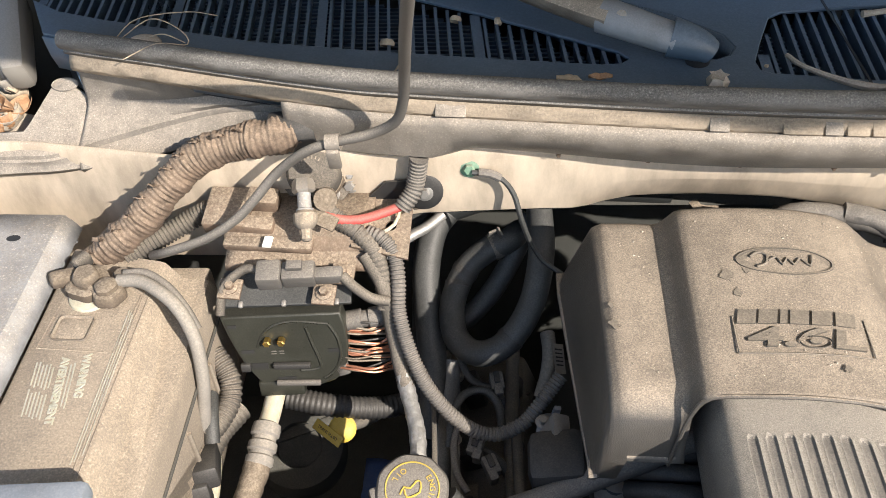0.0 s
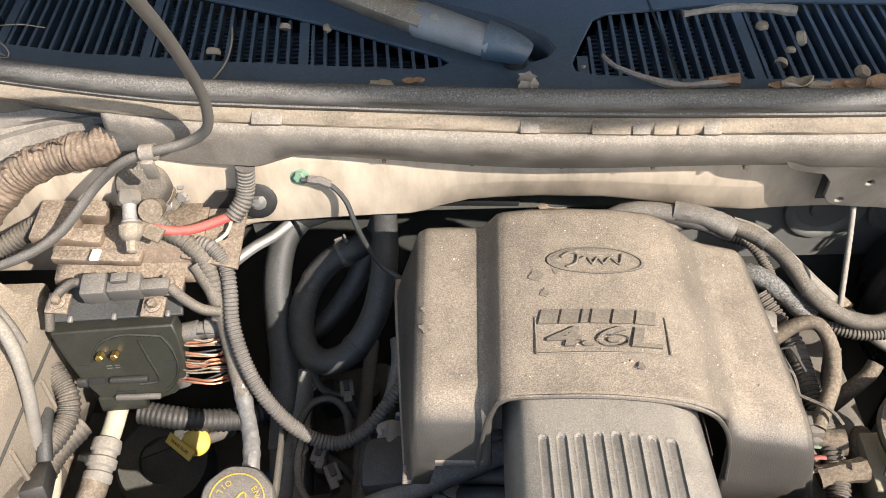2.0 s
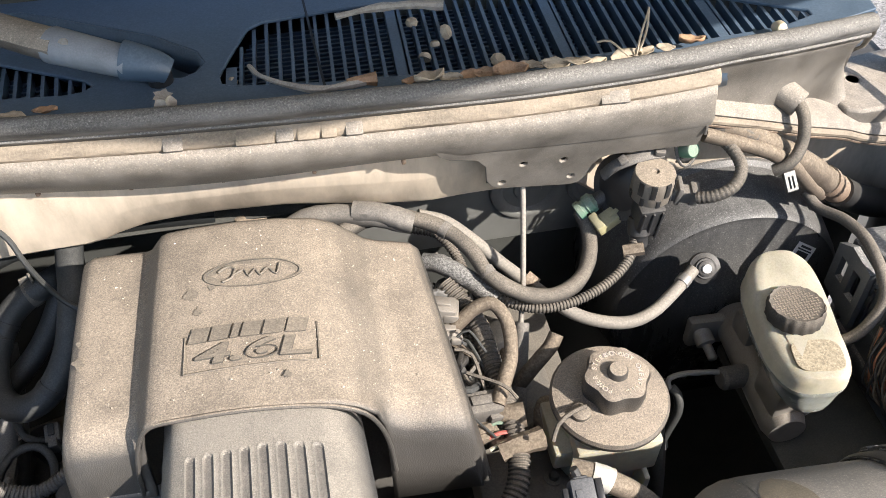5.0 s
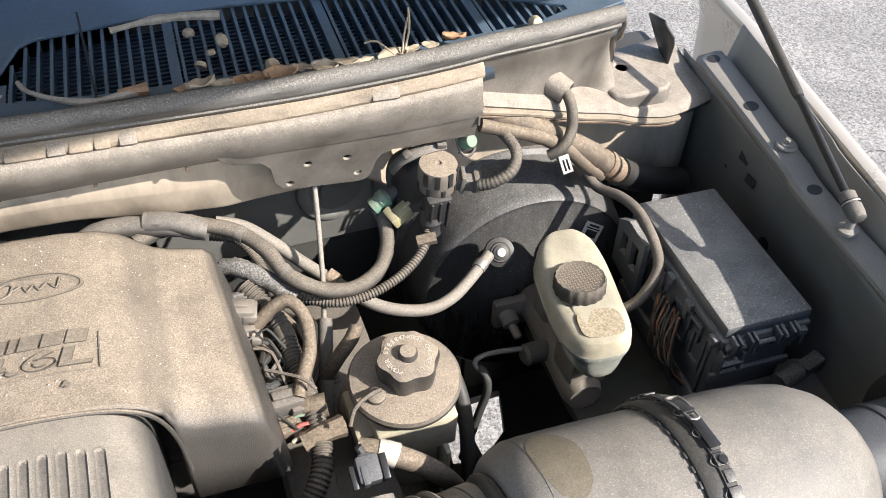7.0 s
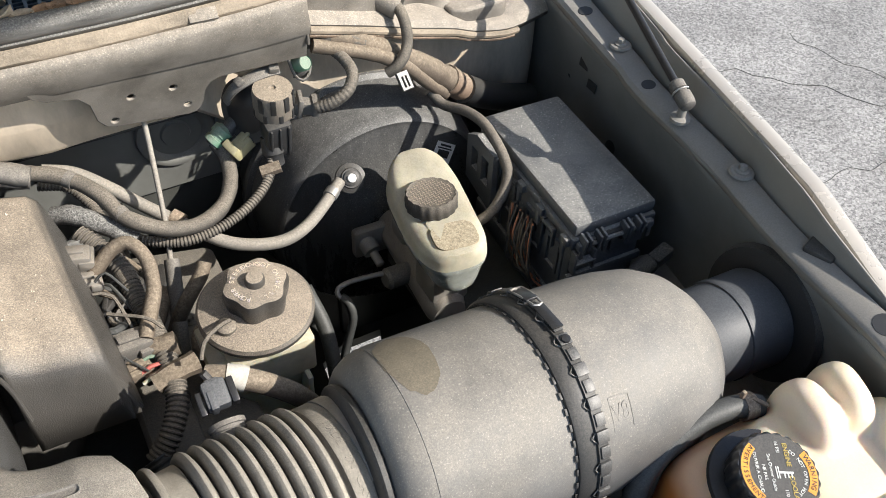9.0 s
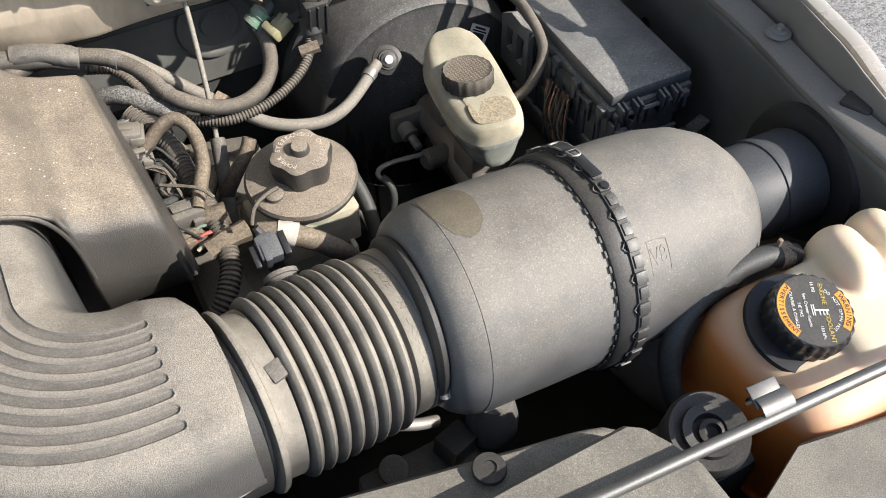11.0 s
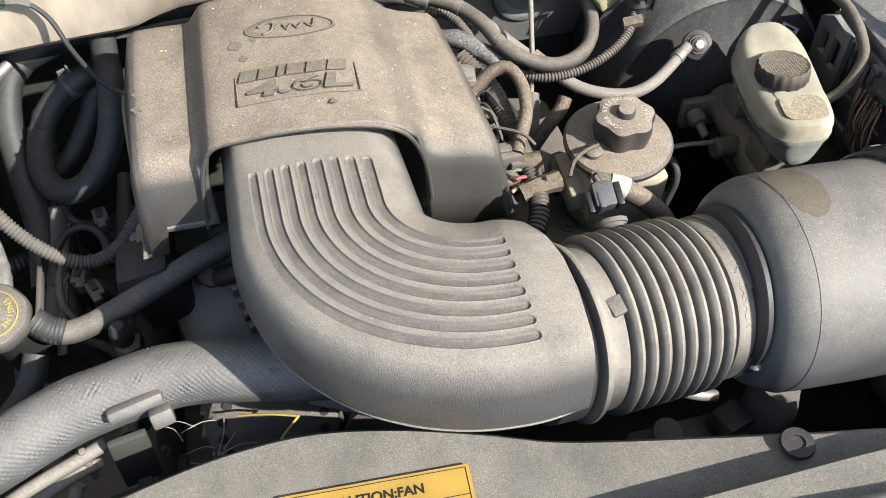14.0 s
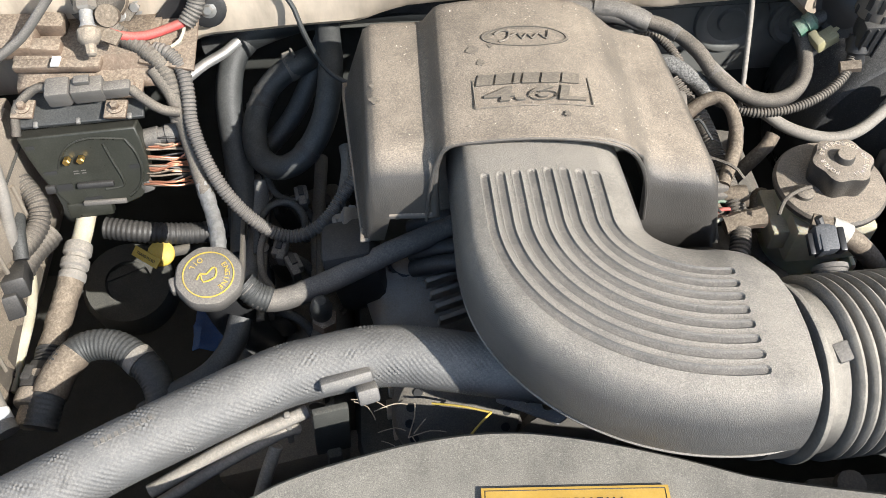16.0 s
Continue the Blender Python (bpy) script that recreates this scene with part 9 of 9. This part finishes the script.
for mid in (90, 270):
    part("warning_band", turn_bm([(0.0318, 0.0004), (0.0318, 0.0007), (0.0250, 0.0007), (0.0250, 0.0004)], top, 28, 0, 0, mid - (36 if mid == 90 else 50), 72 if mid == 90 else 100), "orange", cc, "orange warning band")
part("wording", arc_text_bm("WARNING", 0.0058, 0.0284, 90, top @ pose(0, 0, 0.0009), 0.0002), "ink", cc)
part("wording", arc_text_bm("AVERTISSEMENT", 0.0052, 0.0284, 270, top @ pose(0, 0, 0.0009), 0.0002, True), "ink", cc)
part("wording", arc_text_bm("DO NOT OPEN HOT", 0.0040, 0.0218, 90, top @ pose(0, 0, 0.0006), 0.0002), "white", cc)
for words, size, x, y, mt in (("ENGINE", 0.0056, -0.0150, 0.0095, "yellow"), ("COOLANT", 0.0056, 0.0160, 0.0095, "yellow"), ("16 PSI", 0.0040, -0.0215, 0.0025, "white"), ("110 kPa", 0.0040, 0.0200, 0.0025, "white"), ("See Owner Guide", 0.0042, 0.0, -0.0065, "white"), ("NE PAS", 0.0040, 0.0, -0.0125, "white"), ("OUVRIR A CHAUD", 0.0040, 0.0, -0.0180, "white")):
    part("wording", text_bm(words, size, top @ pose(x, y, 0.0006), 0.0002), mt, cc, ("yellow" if mt == "yellow" else "white") + " printed lettering")
part("pictogram", join(box_bm((0.0016, 0.012, 0.0003), top @ pose(0.0, 0.006, 0.0005), 0), *[box_bm((0.004, 0.0010, 0.0003), top @ pose(0.0024, 0.010 - 0.003 * k, 0.0005), 0) for k in range(3)], *[box_bm((0.010, 0.0009, 0.0003), top @ pose(0.0, -0.0005 - 0.0018 * k, 0.0005), 0) for k in range(2)]), "white", cc)
hose("overflow_hose", "black rubber overflow hose round the coolant bottle", "hose", [(0.985, 0.098, 1.004), (0.955, 0.106, 1.010), (0.918, 0.108, 1.008), (0.880, 0.104, 0.995), (0.852, 0.094, 0.970), (0.842, 0.076, 0.935), (0.846, 0.052, 0.90), (0.862, 0.03, 0.87)], 0.0105, "rubber", sides=16)
sc = thing("spring_clamp", (0.975, 0.10, 1.01), "rusty spring clamp on the overflow hose", "clamp")
part("band", join(turn_bm([(0.0125, -0.006), (0.0125, 0.006), (0.0115, 0.006), (0.0115, -0.006)], axis_pose((0.972, 0.102, 1.006), (1, -0.2, -0.1)), 20), box_bm((0.004, 0.004, 0.014), pose(0.966, 0.106, 1.014), 0.001), box_bm((0.004, 0.016, 0.003), pose(0.978, 0.096, 1.016, 0, 0, 30), 0.001)), "rusty", sc)

# ---- rod and mount at the front ----
rod = thing("support_rod", (0.8, -0.03, 1.03), "bare steel rod across the radiator support", "rod")
part("bar", tube_bm([(0.46, -0.006, 1.036), (0.60, -0.014, 1.036), (0.75, -0.024, 1.037), (0.90, -0.034, 1.037), (1.06, -0.045, 1.037)], 0.0052, sides=14), "bar", rod)
part("hook", join(turn_bm([(0.012, -0.014), (0.012, 0.014), (0.0105, 0.014), (0.0105, -0.014)], axis_pose((0.840, -0.020, 1.035), (1, -0.07, 0)), 20, 0, 0, -30, 240), box_bm((0.026, 0.018, 0.003), pose(0.838, -0.012, 1.043, 20, 0, -4), 0.001)), "bar", rod)
gm = thing("rubber_mount", (0.805, 0.0, 0.97), "black rubber grommet mount beside the radiator cover", "mount")
part("ring", turn_bm([(0.012, 0.0), (0.014, 0.008), (0.022, 0.010), (0.023, 0.004), (0.032, 0.006), (0.035, 0.0), (0.034, -0.03)], axis_pose((0.806, -0.002, 0.992), (-0.1, -0.2, 1)), 40), "black", gm)
part("core", turn_bm([(0.011, -0.01), (0.011, 0.006), (0.007, 0.007), (0.006, -0.01)], axis_pose((0.808, -0.004, 0.992), (-0.1, -0.2, 1)), 24), "black", gm)
part("hull", box_bm((0.08, 0.07, 0.10), pose(0.806, 0.0, 0.865), 0.012), "black", gm)

# ---- wiper arm and litter on the cowl ----
wi = thing("wiper_arm", (0.25, 0.70, 1.19), "faded blue-grey wiper arm with a round black pivot cap", "wiper")
part("arm", tube_bm([(0.02, 0.830, 1.262), (0.085, 0.780, 1.258), (0.140, 0.742, 1.255), (0.168, 0.728, 1.252)], (0.020, 0.0215), sides=12, flat=0.7), "panel", wi)
part("knuckle", tube_bm([(0.160, 0.732, 1.252), (0.185, 0.720, 1.249), (0.210, 0.711, 1.244), (0.228, 0.706, 1.240)], (0.0215, 0.0185), sides=16, flat=0.8), "wiper", wi)
part("rivet", turn_bm([(0.0055, 0), (0.005, 0.003), (0, 0.0035)], axis_pose((0.176, 0.713, 1.262), (-0.2, -0.7, 0.6)), 12), "steel", wi)
part("pivot_cap", tube_bm([(0.224, 0.708, 1.241), (0.240, 0.704, 1.238), (0.254, 0.702, 1.233), (0.262, 0.701, 1.228)], (0.0195, 0.0125), sides=18), "cowl", wi)
part("spindle", turn_bm([(0.012, -0.04), (0.012, 0.0), (0, 0.0)], pose(0.252, 0.703, 1.228), 16), "black", wi)


def acorn(p, s=1.0, tip=0.0):
    ac_ = part("acorn", turn_bm([(0.0022, 0.0062), (0.0050, 0.0056), (0.0064, 0.003), (0.0062, 0), (0.0048, 0.0008), (0, 0.0016)], pose(*p, 60 * tip, 35 * tip, 50 * tip) @ Matrix.Diagonal((s, s, s, 1)), 14), "acorn")
    return tagged(ac_, "pale dry acorn cap lying on the cowl", "acorn cap", "litter on the cowl")


for k, (x, y, z) in enumerate(((0.503, 0.761, 1.212), (0.531, 0.733, 1.215), (0.519, 0.714, 1.213), (0.505, 0.695, 1.211), (0.573, 0.674, 1.212), (0.317, 0.699, 1.209), (0.014, 0.790, 1.212), (-0.055, 0.748, 1.210), (0.058, 0.787, 1.213), (0.210, 0.742, 1.189), (0.222, 0.735, 1.189), (0.200, 0.750, 1.189), (0.232, 0.730, 1.190), (0.188, 0.757, 1.189), (0.272, 0.735, 1.189), (0.278, 0.728, 1.190), (0.265, 0.728, 1.189), (0.240, 0.722, 1.192))):
    acorn((x, y, z), 1.0 + 0.25 * math.sin(k * 2.1), math.sin(k * 1.7))


def leaf(p, size, turn, curl, tilt=0.0, mt="leaf"):
    rows = []
    for i in range(9):
        u = i / 8
        w = size * 0.32 * math.sin(math.pi * (0.06 + 0.92 * u)) ** 0.8
        rows.append([(size * (u - 0.5), w * k / 3, curl * size * (abs(k / 3) ** 2 * 0.6 + (u - 0.5) ** 2) + 0.1 * size * noise.noise((u * 4, k * 0.5, turn))) for k in range(-3, 4)])
    bm = loft_bm(rows)
    bm.transform(pose(*p, tilt, 0, turn))
    ob = part("dry_leaf", bm, mt, thick=0.0006)
    return tagged(ob, "curled dry brown leaf caught along the cowl seal", "leaf", "leaves along the seal")


rng = random.Random(4)
for x in (0.126, 0.155, 0.483, 0.500, 0.520, 0.538, 0.553, 0.575, 0.598, 0.619, 0.640, 0.660, 0.688, 0.705, 0.730, 0.757):
    leaf((x, seal_y(x) + 0.009 + rng.uniform(-0.002, 0.004), 1.226 + rng.uniform(0, 0.003)), rng.uniform(0.018, 0.034), rng.uniform(-20, 20), rng.uniform(0.1, 0.35), rng.uniform(-15, 12), ("leaf", "acorn", "acorn")[rng.randrange(3)])
tagged(part("acorn", turn_bm([(0, -0.008), (0.005, -0.006), (0.0072, 0), (0.0055, 0.006), (0, 0.0095)], pose(0.852, 0.652, 1.226, 70, 20, 0), 16), "cream"), "pale acorn lying by the seal", "acorn", "litter on the cowl")
tagged(part("seed_pod", turn_bm([(0.004, -0.004), (0.008, 0.0), (0.009, 0.006), (0.006, 0.012), (0.008, 0.014), (0, 0.012)], pose(0.260, 0.649, 1.224), 10, 5, 0.25), "twig"), "shrivelled grey seed pod on the cowl edge", "seed pod", "litter on the cowl")
hose("twig", "crooked grey twig lying across the cowl", "twig", [(0.336, 0.704, 1.222), (0.344, 0.684, 1.224), (0.366, 0.664, 1.224), (0.395, 0.648, 1.224), (0.418, 0.645, 1.226), (0.442, 0.648, 1.226)], (0.0022, 0.0042), "twig", sides=8, wob=0.3)
hose("twig", "thick lichen-grey stick lying on the louvres", "twig", [(0.426, 0.776, 1.222), (0.470, 0.783, 1.223), (0.510, 0.780, 1.223), (0.539, 0.774, 1.222)], (0.0035, 0.0055), "twig", sides=8, wob=0.35)
hose("twig", "brown broken bark end on the seal", "twig", [(0.425, 0.648, 1.226), (0.440, 0.649, 1.227), (0.452, 0.650, 1.226)], (0.0042, 0.006), "leaf", sides=7, wob=0.35)
for pts in (((0.697, 0.630, 1.226), (0.702, 0.638, 1.245), (0.712, 0.652, 1.262)), ((0.699, 0.632, 1.226), (0.708, 0.640, 1.25), (0.709, 0.646, 1.27)), ((0.690, 0.632, 1.228), (0.676, 0.646, 1.238), (0.664, 0.650, 1.236))):
    hose("dry_stalk", "thin dry stalk sticking up from the leaves", "stalk", pts, 0.0011, "acorn", sides=5)
hose("straw", "pale straw hanging over the louvres", "straw", [(-0.039, 0.781, 1.222), (-0.033, 0.75, 1.224), (-0.033, 0.715, 1.222), (-0.040, 0.685, 1.222), (-0.043, 0.672, 1.226)], 0.0011, "acorn", sides=5)
nest = thing("plant_debris", (-0.305, 0.738, 1.218), "small tuft of dry plant fibre on the cowl edge", "debris")
part("tuft", blob_bm((-0.305, 0.738, 1.224), (0.018, 0.012, 0.008), 0, 1.0), "twig", nest)
for pts in (((-0.34, 0.740, 1.224), (-0.318, 0.765, 1.236), (-0.27, 0.785, 1.232), (-0.24, 0.79, 1.224)), ((-0.335, 0.742, 1.224), (-0.30, 0.758, 1.24), (-0.265, 0.742, 1.236), (-0.256, 0.728, 1.228), (-0.285, 0.720, 1.234), (-0.318, 0.706, 1.225)), ((-0.30, 0.74, 1.23), (-0.28, 0.735, 1.236), (-0.258, 0.728, 1.230))):
    part("fibre", tube_bm(pts, 0.0007, sides=5), "acorn", nest)
rng = random.Random(6)
for k in range(22):
    x, y = -0.515 + rng.gauss(0, 0.014), 0.775 + rng.gauss(0, 0.028)
    ob = leaf((x, y, 1.092 + 0.25 * (y - 0.775) + rng.uniform(0, 0.024)), rng.uniform(0.018, 0.036), rng.uniform(0, 360), rng.uniform(0.4, 1.1), rng.uniform(-60, 60), ("leaf", "leaf", "acorn", "twig")[rng.randrange(4)])
    tagged(ob, "crumpled brown leaf in a heap beside the hinge", "leaf", "leaf heap beside the hinge")

rng = random.Random(12)
for k in range(16):
    x = rng.uniform(0.10, 0.285)
    y = 0.705 + (0.285 - x) * 0.62 + rng.uniform(-0.008, 0.012)
    ob = leaf((x, y, 1.191 + rng.uniform(0, 0.012)), rng.uniform(0.012, 0.026), rng.uniform(0, 180), rng.uniform(0.2, 0.6), rng.uniform(-35, 35), ("twig", "leaf", "acorn")[rng.randrange(3)])
    tagged(ob, "small dry leaf lying round the wiper pivot", "leaf", "leaves round the wiper pivot")
